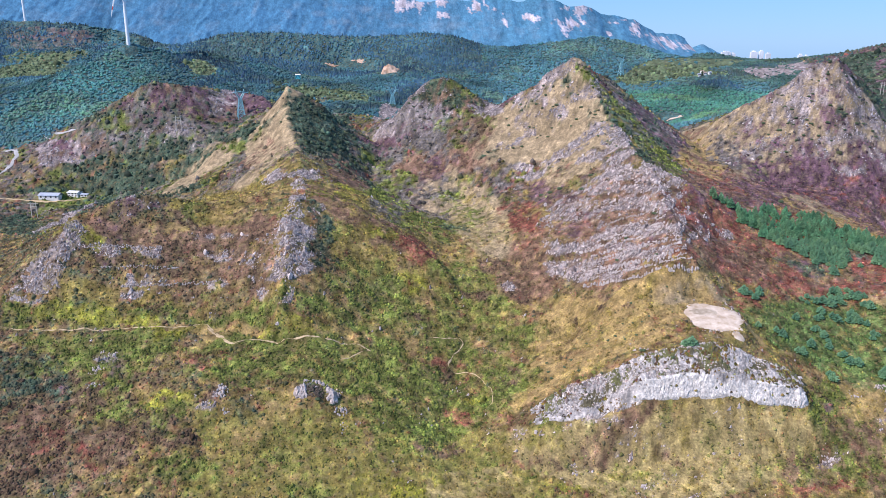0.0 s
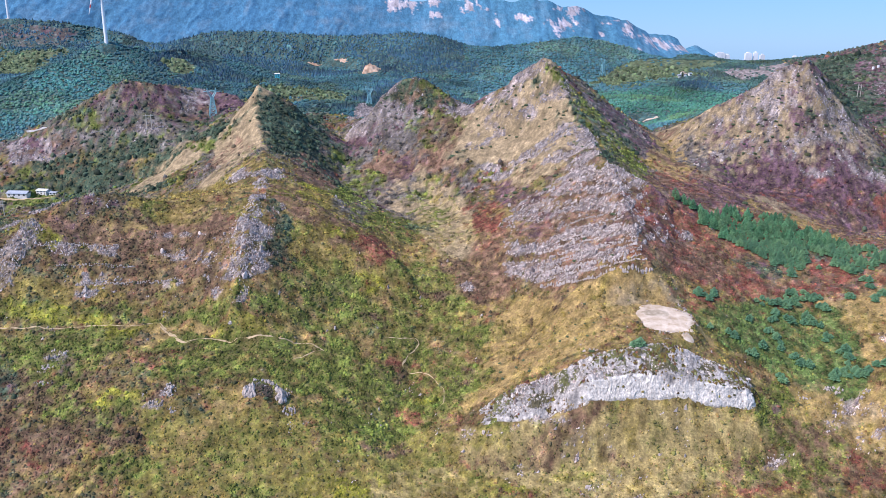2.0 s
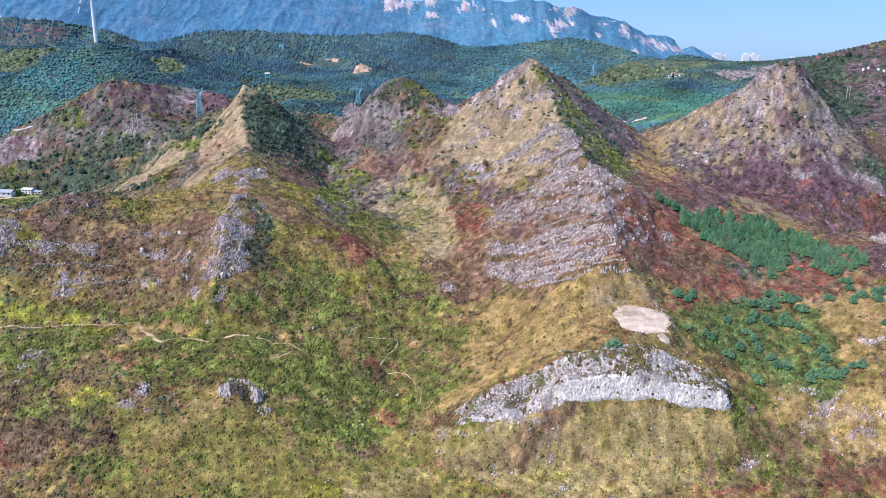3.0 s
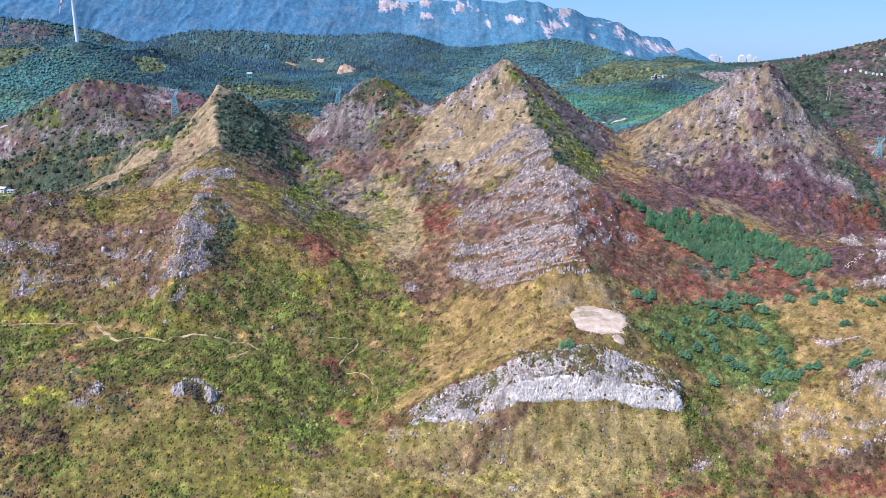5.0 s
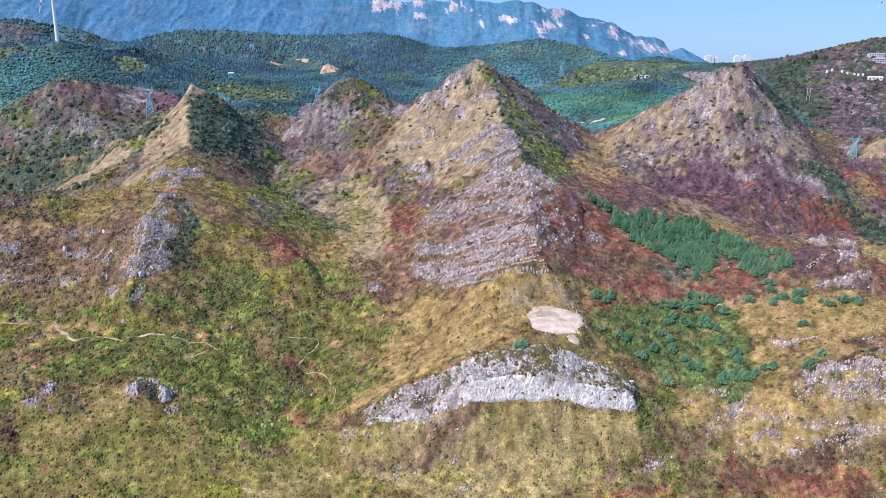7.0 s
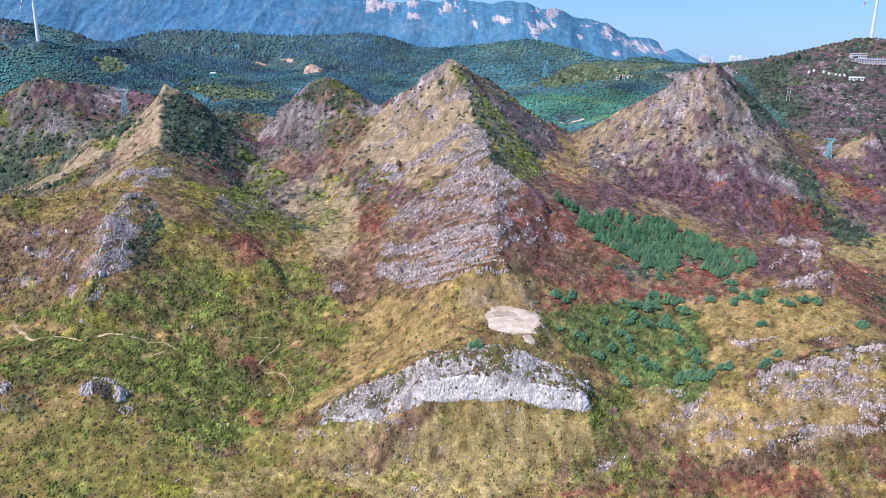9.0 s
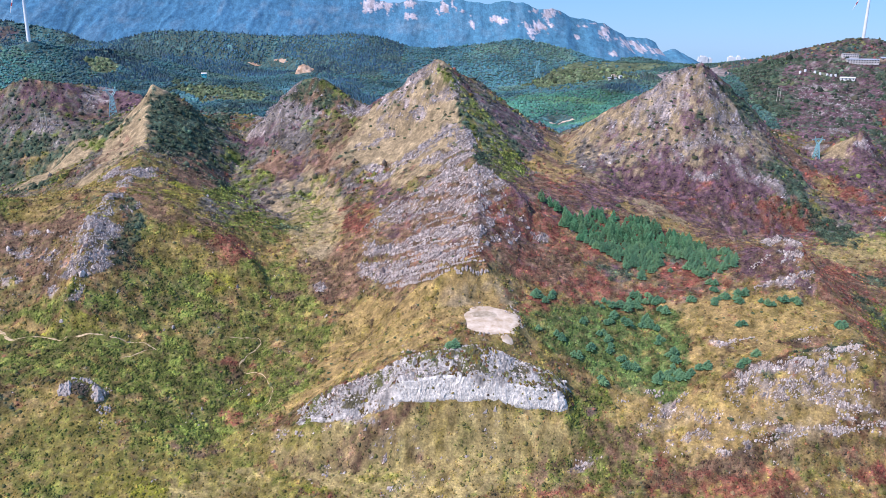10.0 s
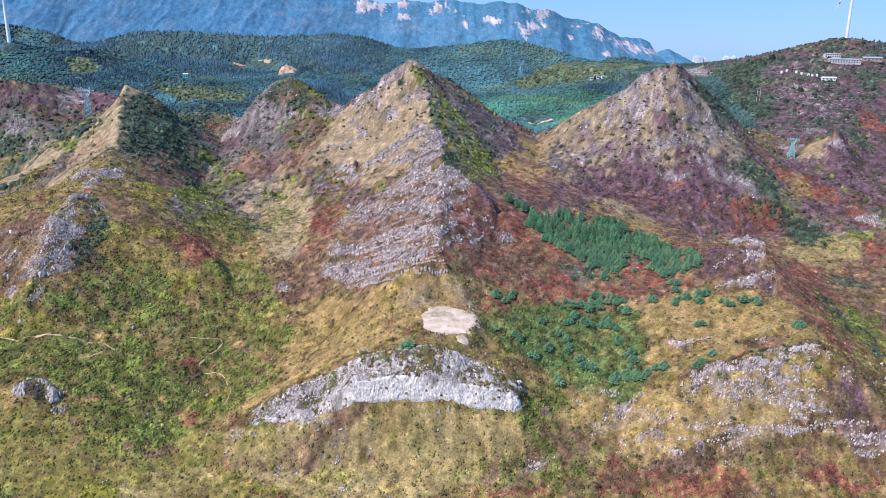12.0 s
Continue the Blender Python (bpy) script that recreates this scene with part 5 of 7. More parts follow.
def strew(name, base, xs, ys, wide, tall, tones, mat, label, category, rough=0.25, sink=0.15, lean=0.0, aim=None, thin=1.0, soft=False):
    """Clumps of one kind on the ground, joined into one mesh."""
    bv, bf = base
    n, k = len(xs), len(bv)
    turn = rng.uniform(0, 2 * math.pi, n) if aim is None else aim + rng.normal(0, 0.35, n)
    v = np.repeat(bv[None], n, 0) * (1 + rough * rng.uniform(-1, 1, (n, k, 3)))
    sq = rng.uniform(0.75, 1.3, (n, 1))
    x, y = v[..., 0] * wide[:, None] * sq, v[..., 1] * wide[:, None] * thin / sq
    c, s = np.cos(turn)[:, None], np.sin(turn)[:, None]
    z0 = height(xs, ys)
    X = xs[:, None] + x * c - y * s + lean * v[..., 2] * tall[:, None]
    Y = ys[:, None] + x * s + y * c
    Z = z0[:, None] + (v[..., 2] - sink) * tall[:, None]
    faces = (bf[None] + (np.arange(n) * k)[:, None, None]).reshape(-1, 3)
    me = quick_mesh(name, np.stack([X, Y, Z], -1).reshape(-1, 3), faces, (mat,), soft)
    paint(me, np.repeat(np.clip(tones, 0.01, 0.9), k, 0))
    return tagged(new(name, me), label, category, kind="stuff")


def spread(n, y0, y1, power=1.0):
    """Random places in the part of the plan that is seen."""
    y = (y0 ** (2 - power) + rng.random(n) * (y1 ** (2 - power) - y0 ** (2 - power))) ** (1 / (2 - power))
    return 75 + rng.uniform(-1, 1, n) * (95 + 0.64 * y), y


def varied(kind, n, amount=0.3, shift=0.12):
    c = np.array(TONES[kind]) * (1 + amount * rng.uniform(-1, 1, (n, 1))) * (1 + shift * rng.uniform(-1, 1, (n, 3)))
    return c


m_scrub = toned("scrub_leaves", 0.8, ((2.5, 0.5),), 0.0, 0.2, island=0.75)
m_stone = toned("limestone_pieces", 0.85, ((0.9, 0.5), (0.2, 0.3)), 0.8, 0.3, island=0.35)
m_woods = toned("hazy_conifer_needles", 0.8, ((0.8, 0.25),), 0.0, 0.2, island=0.15)

tuft = blob(((0.1, 1.0),), 5)
dome = blob(((0.0, 0.85), (0.55, 0.85)), 5)


def trodden(x, y, margin):
    """True on paths, roads and clearings."""
    hit = (((x - 153) / 16) ** 2 + ((y - 394) / 15) ** 2 < 1) | (((x - 161.5) / 3.4) ** 2 + ((y - 376.5) / 2.4) ** 2 < 1)
    for p, wide in TROD:
        for (ax, ay), (bx, by) in zip(p, p[1:]):
            t = np.clip(((x - ax) * (bx - ax) + (y - ay) * (by - ay)) / ((bx - ax) ** 2 + (by - ay) ** 2), 0, 1)
            hit |= np.hypot(x - ax - t * (bx - ax), y - ay - t * (by - ay)) < wide / 2 + margin
    return hit


SCRUB = (("green", "low green scrub on the hillside", 1.0, 1.15), ("olive", "yellow-green autumn scrub on the hillside", 0.75, 0.95), ("bright", "bright yellow-green bushes on the slope", 0.8, 0.95),
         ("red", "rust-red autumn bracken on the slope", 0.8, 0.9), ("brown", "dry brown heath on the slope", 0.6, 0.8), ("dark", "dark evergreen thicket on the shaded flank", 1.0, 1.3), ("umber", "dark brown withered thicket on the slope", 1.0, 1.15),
         ("meadow", "dark green scrub in the grassy hollow", 1.0, 1.1), ("heath", "purplish heath on the hills", 0.6, 0.85), ("scrub", "yellow-green thicket among the woods", 0.9, 1.3), ("hazy_fell", "mixed low scrub on the far fells, greyed with painted haze", 0.8, 1.0))
for base, count, y0, y1, radius, share in ((tuft, 150000, 300, 1100, 0.48, 0.9), (dome, 92000, 300, 620, 0.55, 1.0), (dome, 26000, 600, 1150, 1.1, 1.0)):
    xs, ys = spread(count, y0, y1, 1.15)
    cov = growth(xs, ys)
    mixed = sum(cov[k][:, None] * np.array(TONES[k]) for k in TONES)
    lush = mottle(xs, ys, turf(cov))
    pick = rng.random(len(xs))
    pick[trodden(xs, ys, 0.1 if base is tuft else 0.55)] = 3.0
    for kind, words, keep, size in SCRUB:
        sel = pick < cov[kind] * keep * share
        pick = np.where(sel, 2.0, pick - cov[kind] * keep * share)
        pick = np.where(pick < 0, 2.0, pick)
        flecks = rng.random(len(xs)) < (0.02 if base is tuft else 0.0) * (1 - 0.85 * (cov["tan"] + cov["hay"]))
        sel |= flecks & (pick < 1.5) & (ys < 620)
        pick = np.where(sel, 2.0, pick)
        n = int(sel.sum())
        r = radius * size * (0.5 + rng.gamma(3.0, 0.17, n)) * (0.8 + 0.0006 * ys[sel])
        strew("scrub", base, xs[sel], ys[sel], r, r * rng.uniform(0.8, 1.5, n), lush[sel] * (0.5 * varied(kind, n, 0.3, 0.15) + 0.5 * mixed[sel]), m_scrub, words, "scrub", 0.45, 0.2, soft=True)

slab = blob(((0.0, 0.95), (0.75, 0.8)), 4)
shard = blob(((0.0, 1.0),), 4)
shard[0][-1] = (0.45, -0.25, 1.0)
for base, count, y0, y1, grow in ((slab, 90000, 300, 620, 0.85), (shard, 620000, 300, 620, 0.72), (shard, 420000, 600, 960, 0.85)):
    xs, ys = spread(count, y0, y1, 1.0)
    cov = growth(xs, ys)
    sel = rng.random(len(xs)) < np.clip(cov["rock"] * 1.55 - 0.02, 0, 1)
    xs, ys = xs[sel], ys[sel]
    n = len(xs)
    r = grow * (rng.gamma(2.0, 0.24, n) + 0.25)
    tint = np.where(rng.random((n, 1)) < 0.35, np.array([[0.28, 0.23, 0.225]]), np.array([[0.49, 0.43, 0.415]])) if y0 < 500 else np.where(rng.random((n, 1)) < 0.4, np.array([[0.17, 0.15, 0.158]]), np.array([[0.39, 0.35, 0.36]]))
    tint = tint * (1 + 0.12 * smooth(430, 400, ys)[:, None] * np.array([[1.2, 1.0, 0.8]]))
    strew("loose_limestone", base, xs, ys, r, r * rng.uniform(0.8, 2.2, n) * (1 if y0 < 500 else 0.7), tint * rng.uniform(0.6, 1.3, (n, 1)), m_stone, "weathered grey limestone slabs breaking out of the slope", "rocks", 0.3, 0.2, 0.0, 0.25, 0.6)

CLEAR = ((-78, 1088, 17), (-389, 945, 13), (-693, 1275, 16), (727, 1102, 12), (668, 1010, 22), (690, 1010, 20), (650, 1008, 16), (715, 1018, 14), (641, 965, 13), (605, 985, 22), (-191, 990, 8), (360, 1042, 16), (256, 868, 20), (-84, 1112, 14), (-186, 1218, 9), (-170, 1214, 9), (-152, 1208, 9), (-135, 1202, 9), (-118, 1196, 9), (-404, 690, 9), (-408, 712, 9), (-385, 730, 9))
spruce = blob(((0.0, 1.0),), 5)
crown = blob(((0.0, 0.95), (0.55, 0.8)), 4)
xs, ys = spread(92000, 690, 1330, 0.6)
cov = growth(xs, ys)
sel = (rng.random(len(xs)) < cov["forest"] * 1.15) 
for cx, cy, cr in CLEAR:
    sel &= (xs - cx) ** 2 + (ys - cy) ** 2 > cr * cr
xs, ys = xs[sel], ys[sel]
stand = fbm(xs, ys, 90, 3, 101)
dark = (stand > 0.1 - 0.5 * smooth(1100, 1200, ys)) & ((ys > 1080) | (stand > 0.55)) & ~((xs > 60) & (ys > 1150)) & (np.hypot((xs - 275) / 135, (ys - 910) / 85) > 1.1)
# crown colours are blued to stand in for the haze of distance
for mask, base, words, col, wide, tall in ((dark, spruce, "dark conifer woods on the hills, tinted for haze", (0.044, 0.104, 0.144), 1.75, 3.0), (~dark, crown, "mixed woods on the hills, coloured blue-green for haze", (0.062, 0.152, 0.168), 2.1, 2.1)):
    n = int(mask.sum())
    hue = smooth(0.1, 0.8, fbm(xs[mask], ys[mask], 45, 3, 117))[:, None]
    # tone swings by stand, and imitates lit and shaded lumps of the hills
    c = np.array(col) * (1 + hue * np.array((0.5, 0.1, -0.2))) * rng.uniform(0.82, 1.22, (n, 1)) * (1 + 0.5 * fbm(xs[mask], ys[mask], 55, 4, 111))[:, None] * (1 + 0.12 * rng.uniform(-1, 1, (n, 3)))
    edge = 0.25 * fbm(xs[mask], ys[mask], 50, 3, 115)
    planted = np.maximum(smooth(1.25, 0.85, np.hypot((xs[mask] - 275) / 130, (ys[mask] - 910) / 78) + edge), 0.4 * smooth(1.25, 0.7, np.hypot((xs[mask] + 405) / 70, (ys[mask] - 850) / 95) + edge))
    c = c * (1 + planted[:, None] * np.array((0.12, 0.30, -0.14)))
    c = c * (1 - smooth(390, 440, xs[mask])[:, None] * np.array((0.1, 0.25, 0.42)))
    k = rng.uniform(0.6, 1.25, n)
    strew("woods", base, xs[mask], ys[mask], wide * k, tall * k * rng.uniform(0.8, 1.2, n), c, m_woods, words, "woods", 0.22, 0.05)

# ---- white limestone cliff on the nose of the central ridge ----
m_cliff = toned("white_limestone", 0.8, ((0.7, 0.45), (0.15, 0.25)), 0.9, 0.5)


def cliff():
    x = np.linspace(42, 202, 460)
    s = np.linspace(-0.12, 1.12, 120)
    foot, top = np.interp(x, NOSE_X, NOSE_FOOT), np.interp(x, NOSE_X, NOSE_TOP)
    X = x[None] + 0 * s[:, None]
    Y = foot[None] + s[:, None] * (top - foot)[None]
    Y = Y + 0.5 * fbm(X, 0 * X, 9, 2, 205)
    Z0 = height(X, Y)
    s = ((Y - foot) / (top - foot))
    low = -0.12 + 0.05 * smooth(98, 108, X) * smooth(194, 188, X) + 0.018 * fbm(X, 0 * X, 6, 3, 208)
    edge = smooth(42, 60, X + 4 * fbm(X, Y, 9, 3, 209)) * smooth(197, 189, X) * smooth(low, low + 0.1, s) * smooth(1.12, 0.95, s)
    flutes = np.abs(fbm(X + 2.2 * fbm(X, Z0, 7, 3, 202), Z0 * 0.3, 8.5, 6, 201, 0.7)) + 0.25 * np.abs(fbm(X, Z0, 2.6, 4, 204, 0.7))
    lumps = np.abs(fbm(X, Y * 1.3, 5.0, 5, 203, 0.7))
    face = smooth(0.185, 0.15, s + 0.09 * fbm(X, Y, 10, 4, 207)) * smooth(0.0, 0.04, s + 0.01 - 0.02 * fbm(X, 0 * Y, 12, 3, 208)) * smooth(97, 106, X) * smooth(196, 190, X)
    out = face * (0.35 + 0.22 * flutes) + (1 - face) * (0.1 + 1.25 * lumps)
    Z = height(X, Y) - 0.7 * (1 - edge) * 2 + edge * 0.9 * out
    Y = Y - edge * face * 0.55 * flutes
    patch = fbm(X, Y * 1.5, 7, 5, 211, 0.65) + 0.22 + 0.25 * smooth(92, 60, X)
    grey = np.array((0.44, 0.405, 0.385)) * (1 + 0.4 * fbm(X, Y, 2.2, 3, 213))[..., None]
    patch = patch * smooth(0.16, 0.36, s)
    herb = smooth(0.15, 0.45, patch)[..., None] * np.where(fbm(X, Y, 14, 2, 217)[..., None] > 0, np.array((0.14, 0.14, 0.06)), np.array((0.12, 0.105, 0.062)))
    dome = grey * (1 - smooth(0.15, 0.45, patch))[..., None] + herb
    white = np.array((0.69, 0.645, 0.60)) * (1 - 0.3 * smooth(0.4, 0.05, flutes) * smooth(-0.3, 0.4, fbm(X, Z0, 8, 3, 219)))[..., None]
    turf = (smooth(low + 0.09, low + 0.03, s))[..., None]
    dome = dome * (1 - turf) + turf * np.array((0.30, 0.235, 0.075))
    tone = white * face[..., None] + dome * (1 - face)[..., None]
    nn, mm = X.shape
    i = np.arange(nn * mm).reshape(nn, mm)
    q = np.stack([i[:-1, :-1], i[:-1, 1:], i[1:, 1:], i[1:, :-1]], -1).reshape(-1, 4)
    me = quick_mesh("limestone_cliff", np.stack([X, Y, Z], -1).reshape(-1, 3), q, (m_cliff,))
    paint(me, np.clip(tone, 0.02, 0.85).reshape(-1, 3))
    return tagged(new("limestone_cliff", me), "white fluted limestone cliff below a grey rocky dome", "cliff")


cliff()
n = 5200
xs = rng.uniform(48, 197, n)
s = rng.uniform(0.16, 1.05, n) ** 0.9
ys = np.interp(xs, NOSE_X, NOSE_FOOT) * (1 - s) + np.interp(xs, NOSE_X, NOSE_TOP) * s
keep = fbm(xs, ys * 1.5, 8, 3, 221) > -0.25
xs, ys = xs[keep], ys[keep]
n = len(xs)
r = rng.gamma(2.0, 0.14, n) + 0.15
strew("dome_blocks", slab, xs, ys, r, 0.3 + r * rng.uniform(0.3, 0.8, n), np.array([[0.46, 0.42, 0.40]]) * rng.uniform(0.5, 1.3, (n, 1)), m_stone, "grey limestone blocks on the dome above the cliff", "rocks", 0.35, 0.1)
n = 1500
xs = rng.uniform(54, 196, n)
s = rng.uniform(0.2, 1.05, n)
ys = np.interp(xs, NOSE_X, NOSE_FOOT) * (1 - s) + np.interp(xs, NOSE_X, NOSE_TOP) * s
keep = fbm(xs, ys * 1.5, 8, 3, 221) < -0.28
xs, ys = xs[keep], ys[keep]
n = len(xs)
r = rng.uniform(0.4, 1.1, n)
strew("dome_scrub", tuft, xs, ys, 1.2 * r, 1.1 + 0.3 * r, np.where(rng.random((n, 1)) < 0.5, varied("olive", n, 0.4, 0.2) * 0.7, varied("umber", n, 0.4, 0.2)), m_scrub, "low dark scrub between the blocks of the dome", "scrub", 0.35, 0.1, soft=True)

# ---- outcrops: groups of boulders ----
m_boulder = spotted("weathered_limestone", (0.29, 0.235, 0.205), (0.51, 0.45, 0.41), 1.3, 0.85, 0.0, 1.0, 0.4)


m_bed = spotted("grey_bedded_limestone", (0.19, 0.165, 0.17), (0.37, 0.33, 0.33), 1.0, 0.85, 0.0, 1.0, 0.4)
m_pale = spotted("pale_limestone", (0.34, 0.28, 0.25), (0.61, 0.53, 0.485), 1.0, 0.85, 0.0, 1.0, 0.4)


def boulder_mesh(seed, mat):
    """An angular block with steep joints."""
    bm = bmesh.new()
    bmesh.ops.create_icosphere(bm, subdivisions=1, radius=1.05)
    r = random.Random(seed)
    planes = [Vector((r.uniform(-1, 1), r.uniform(-1, 1), r.uniform(-0.5, 0.8))).normalized() for _ in range(7)]
    for v in bm.verts:
        for p in planes:
            d = v.co.dot(p) - 0.62
            if d > 0:
                v.co -= p * d * 0.85
        v.co += Vector((r.uniform(-1, 1), r.uniform(-1, 1), r.uniform(-1, 1))) * 0.09
        v.co.z *= 1.15
    me = bpy.data.meshes.new("boulder")
    bm.to_mesh(me)
    bm.free()
    me.materials.append(mat)
    return me


BOULDERS = [boulder_mesh(s, m_boulder) for s in range(7)]
BEDDED = [boulder_mesh(s, m_bed) for s in range(7)]
PALE = [boulder_mesh(s, m_pale) for s in range(7)]


def outcrop(x, y, wide, deep, size, count, label, seed, tall=1.3, meshes=BOULDERS):
    r = random.Random(seed)
    base = new("rock_outcrop")
    base.location = (x, y, float(height(x, y)))
    tagged(base, label, "rock outcrop", "limestone outcrops on the slopes")
    for k in range(count):
        a, d = r.uniform(0, 2 * math.pi), math.sqrt(r.random())
        px, py = x + wide * d * math.cos(a), y + deep * d * math.sin(a)
        s = size * r.uniform(0.45, 1.25) * (1.15 - 0.5 * d)
        b = new("boulder", r.choice(meshes))
        b.parent = base
        b.location = (px - x, py - y, float(height(px, py)) - base.location.z + 0.25 * s)
        b.scale = (s * r.uniform(0.7, 1.2), s * r.uniform(0.6, 1.0), s * tall * r.uniform(0.5, 1.0))
        b.rotation_euler = (r.uniform(-0.3, 0.3), r.uniform(-0.3, 0.3), r.uniform(0, 6.28))


GREY = "pale grey limestone crag of jointed blocks among scrub"
TURF = "low limestone rib with turf between its blocks"
for k, (x, y, wide, deep, size, count, tall) in enumerate((
        (-99, 481, 6, 7, 1.4, 40, 1.0), (-103, 464, 6, 6, 1.1, 26, 1.1), (-92, 457, 6, 6, 1.1, 22, 1.1), (-95, 446, 7, 7, 1.2, 28, 1.1), (-97, 434, 6, 6, 1.0, 18, 1.1), (-97, 424, 4, 3, 1.2, 8, 1.2),
        (-242, 442, 8, 7, 1.1, 16, 1.3), (-250, 432, 8, 6, 1.1, 16, 1.3), (-254, 423, 8, 5, 1.1, 15, 1.2), (-262, 417, 7, 5, 1.0, 12, 1.2), (-208, 483, 7, 5, 0.9, 14, 1.2))):
    outcrop(x, y, 1.25 * wide, 1.25 * deep, 0.55 * size, int(2.2 * count), GREY, k, 1.05 * tall, PALE)
for k, (x, y, wide, deep, size, count) in enumerate((
        (-77, 364, 3.6, 3.0, 3.4, 26), (-60, 366, 3.0, 3.6, 3.0, 22), (-69, 371, 7, 1.6, 2.2, 14), (-55, 360, 4.0, 3.5, 1.4, 18), (-52, 351, 2.0, 5, 0.8, 9), (-117, 359, 3.2, 4.5, 1.6, 22), (-114, 349, 2.6, 1.8, 1.2, 9), (-191, 374, 5, 3, 1.2, 16), (-188, 364, 6, 2.5, 0.9, 14), (197, 338, 5, 3, 1.1, 16),
        (296, 335, 6, 2, 1.0, 12), (270, 336, 3.2, 2.4, 1.3, 10), (223, 367, 5, 3, 1.0, 10))):
    outcrop(x, y, wide, deep, 0.72 * size, int(1.5 * count), TURF, 40 + k, 1.3, PALE)
WHITE = "pale limestone rib breaking out of golden grass"
ribs = [(342, 371, 6, 2.0, 1.9, 34), (350, 372, 4, 2.0, 1.6, 18), (281, 356, 4, 4, 1.1, 18), (313, 358, 4.5, 1.6, 1.2, 16), (328, 360, 6, 1.6, 1.2, 22), (340, 350, 8, 2.0, 1.2, 26), (310, 353, 6, 2, 1.1, 20), (308, 357, 3.5, 1.5, 1.4, 12), (335, 396, 5, 2, 0.9, 14),
        (336, 346, 7, 1.5, 1.1, 18), (363, 358, 4, 3, 1.0, 16), (299, 350, 6, 2, 0.9, 16)]
ribs += [(243, 372, 6, 1.6, 1.5, 22), (294, 365, 5, 1.6, 1.2, 18), (322, 366, 8, 1.8, 1.6, 34), (294, 395, 7, 1.2, 1.4, 22), (330, 340, 10, 1.6, 1.1, 26), (295, 340, 8, 2.0, 0.9, 22), (270, 352, 4, 2, 0.8, 12), (256, 366, 3, 1.5, 0.8, 10)]
for k, (x, y, wide, deep, size, count) in enumerate(ribs):
    outcrop(x, y, wide, deep, 0.72 * size, int(1.4 * count), WHITE, 120 + k, 1.2, PALE)
outcrop(148, 411, 1.6, 0.8, 0.8, 3, "two small whitish boulders beside a bare clearing", 80)
outcrop(152, 378.5, 11, 1.4, 0.8, 30, "low broken stones along the rim of a clearing", 82)
outcrop(247, 634, 4, 4, 1.5, 9, "a few white boulders on a heathy slope", 83, 1.2, PALE)
outcrop(-6, 364, 0.5, 0.5, 1.7, 2, "single white boulder standing in green scrub", 81)


def rock_band(nodes, count, high, label, seed, spread_y=0.8, meshes=BOULDERS):
    """A bed of upright limestone slabs that crosses the slope."""
    r = random.Random(seed)
    p = np.array(nodes, float)
    d = np.concatenate([[0], np.cumsum(np.hypot(*np.diff(p, axis=0).T))])
    cx, cy = float(p[:, 0].mean()), float(p[:, 1].mean())
    base = new("rock_band")
    base.location = (cx, cy, float(height(cx, cy)))
    tagged(base, label, "rock ledge", "limestone ledges across the slopes")
    count = int(2.4 * count)
    for k in range(count):
        t = d[-1] * (k + r.uniform(-0.4, 0.4)) / count
        x, y = float(np.interp(t, d, p[:, 0])) + r.uniform(-0.4, 0.4), float(np.interp(t, d, p[:, 1])) + r.uniform(-spread_y, spread_y)
        if r.random() < 0.12:
            continue
        b = new("slab", r.choice(meshes))
        b.parent = base
        h = 0.62 * high * r.uniform(0.35, 1.15)
        b.location = (x - cx, y - cy, float(height(x, y)) - base.location.z + 0.25 * h)
        b.scale = (d[-1] / count * r.uniform(0.6, 1.25), r.uniform(0.4, 0.8), h * 0.75)
        b.rotation_euler = (r.uniform(-0.35, 0.05), r.uniform(-0.15, 0.15), r.uniform(-0.5, 0.5))


LEDGE = "long ledge of upright grey limestone slabs"
rock_band(((90.5, 448.9), (104.7, 441.0), (118.5, 427.7), (136.1, 419.4), (154.8, 425.2)), 34, 3.2, LEDGE, 200, 0.7, PALE)
rock_band(((93.7, 457.6), (109.8, 449.8), (124.4, 438.9), (138.7, 429.7), (148.0, 432.7)), 34, 3.4, LEDGE, 201, 0.7, PALE)
rock_band(((88.1, 467.5), (101.9, 464.0), (118.4, 458.1), (134.0, 450.6), (146.2, 445.2)), 30, 2.6, LEDGE, 202, 0.7, PALE)
rock_band(((93.1, 477.1), (110.9, 474.2), (127.8, 469.1), (142.9, 459.6)), 24, 2.2, LEDGE, 203, 0.7, PALE)
rock_band(((107.0, 493.3), (125.0, 489.8), (141.3, 481.5)), 18, 2.0, LEDGE, 204)
rock_band(((-196.3, 429.3), (-178.6, 432.6), (-154.7, 434.0), (-134.0, 435.2)), 40, 1.6, LEDGE, 205)
rock_band(((-210.9, 437.5), (-188.2, 442.1), (-164.6, 444.6)), 30, 1.5, LEDGE, 206)
rock_band(((-224.6, 447.3), (-202.6, 453.9), (-178.5, 456.1)), 28, 1.5, LEDGE, 207)
rock_band(((324.9, 338.5), (340.3, 341.3), (357.9, 342.7), (368.8, 341.5)), 22, 2.0, LEDGE, 208, 0.8, PALE)
rock_band(((284.8, 364.1), (306.0, 364.7), (318.0, 365.1), (330.7, 366.7), (337.7, 368.2), (349.9, 373.6)), 40, 2.6, LEDGE, 209, 1.0, PALE)
rock_band(((286.3, 337.4), (299.1, 337.8), (312.0, 338.5)), 14, 1.6, LEDGE, 210, 0.8, PALE)
SPUR = "rows of pale limestone slabs on a heathy spur"
rock_band(((371, 550), (387, 574), (395, 577), (356, 472)), 22, 2.4, SPUR, 211, 1.0, PALE)
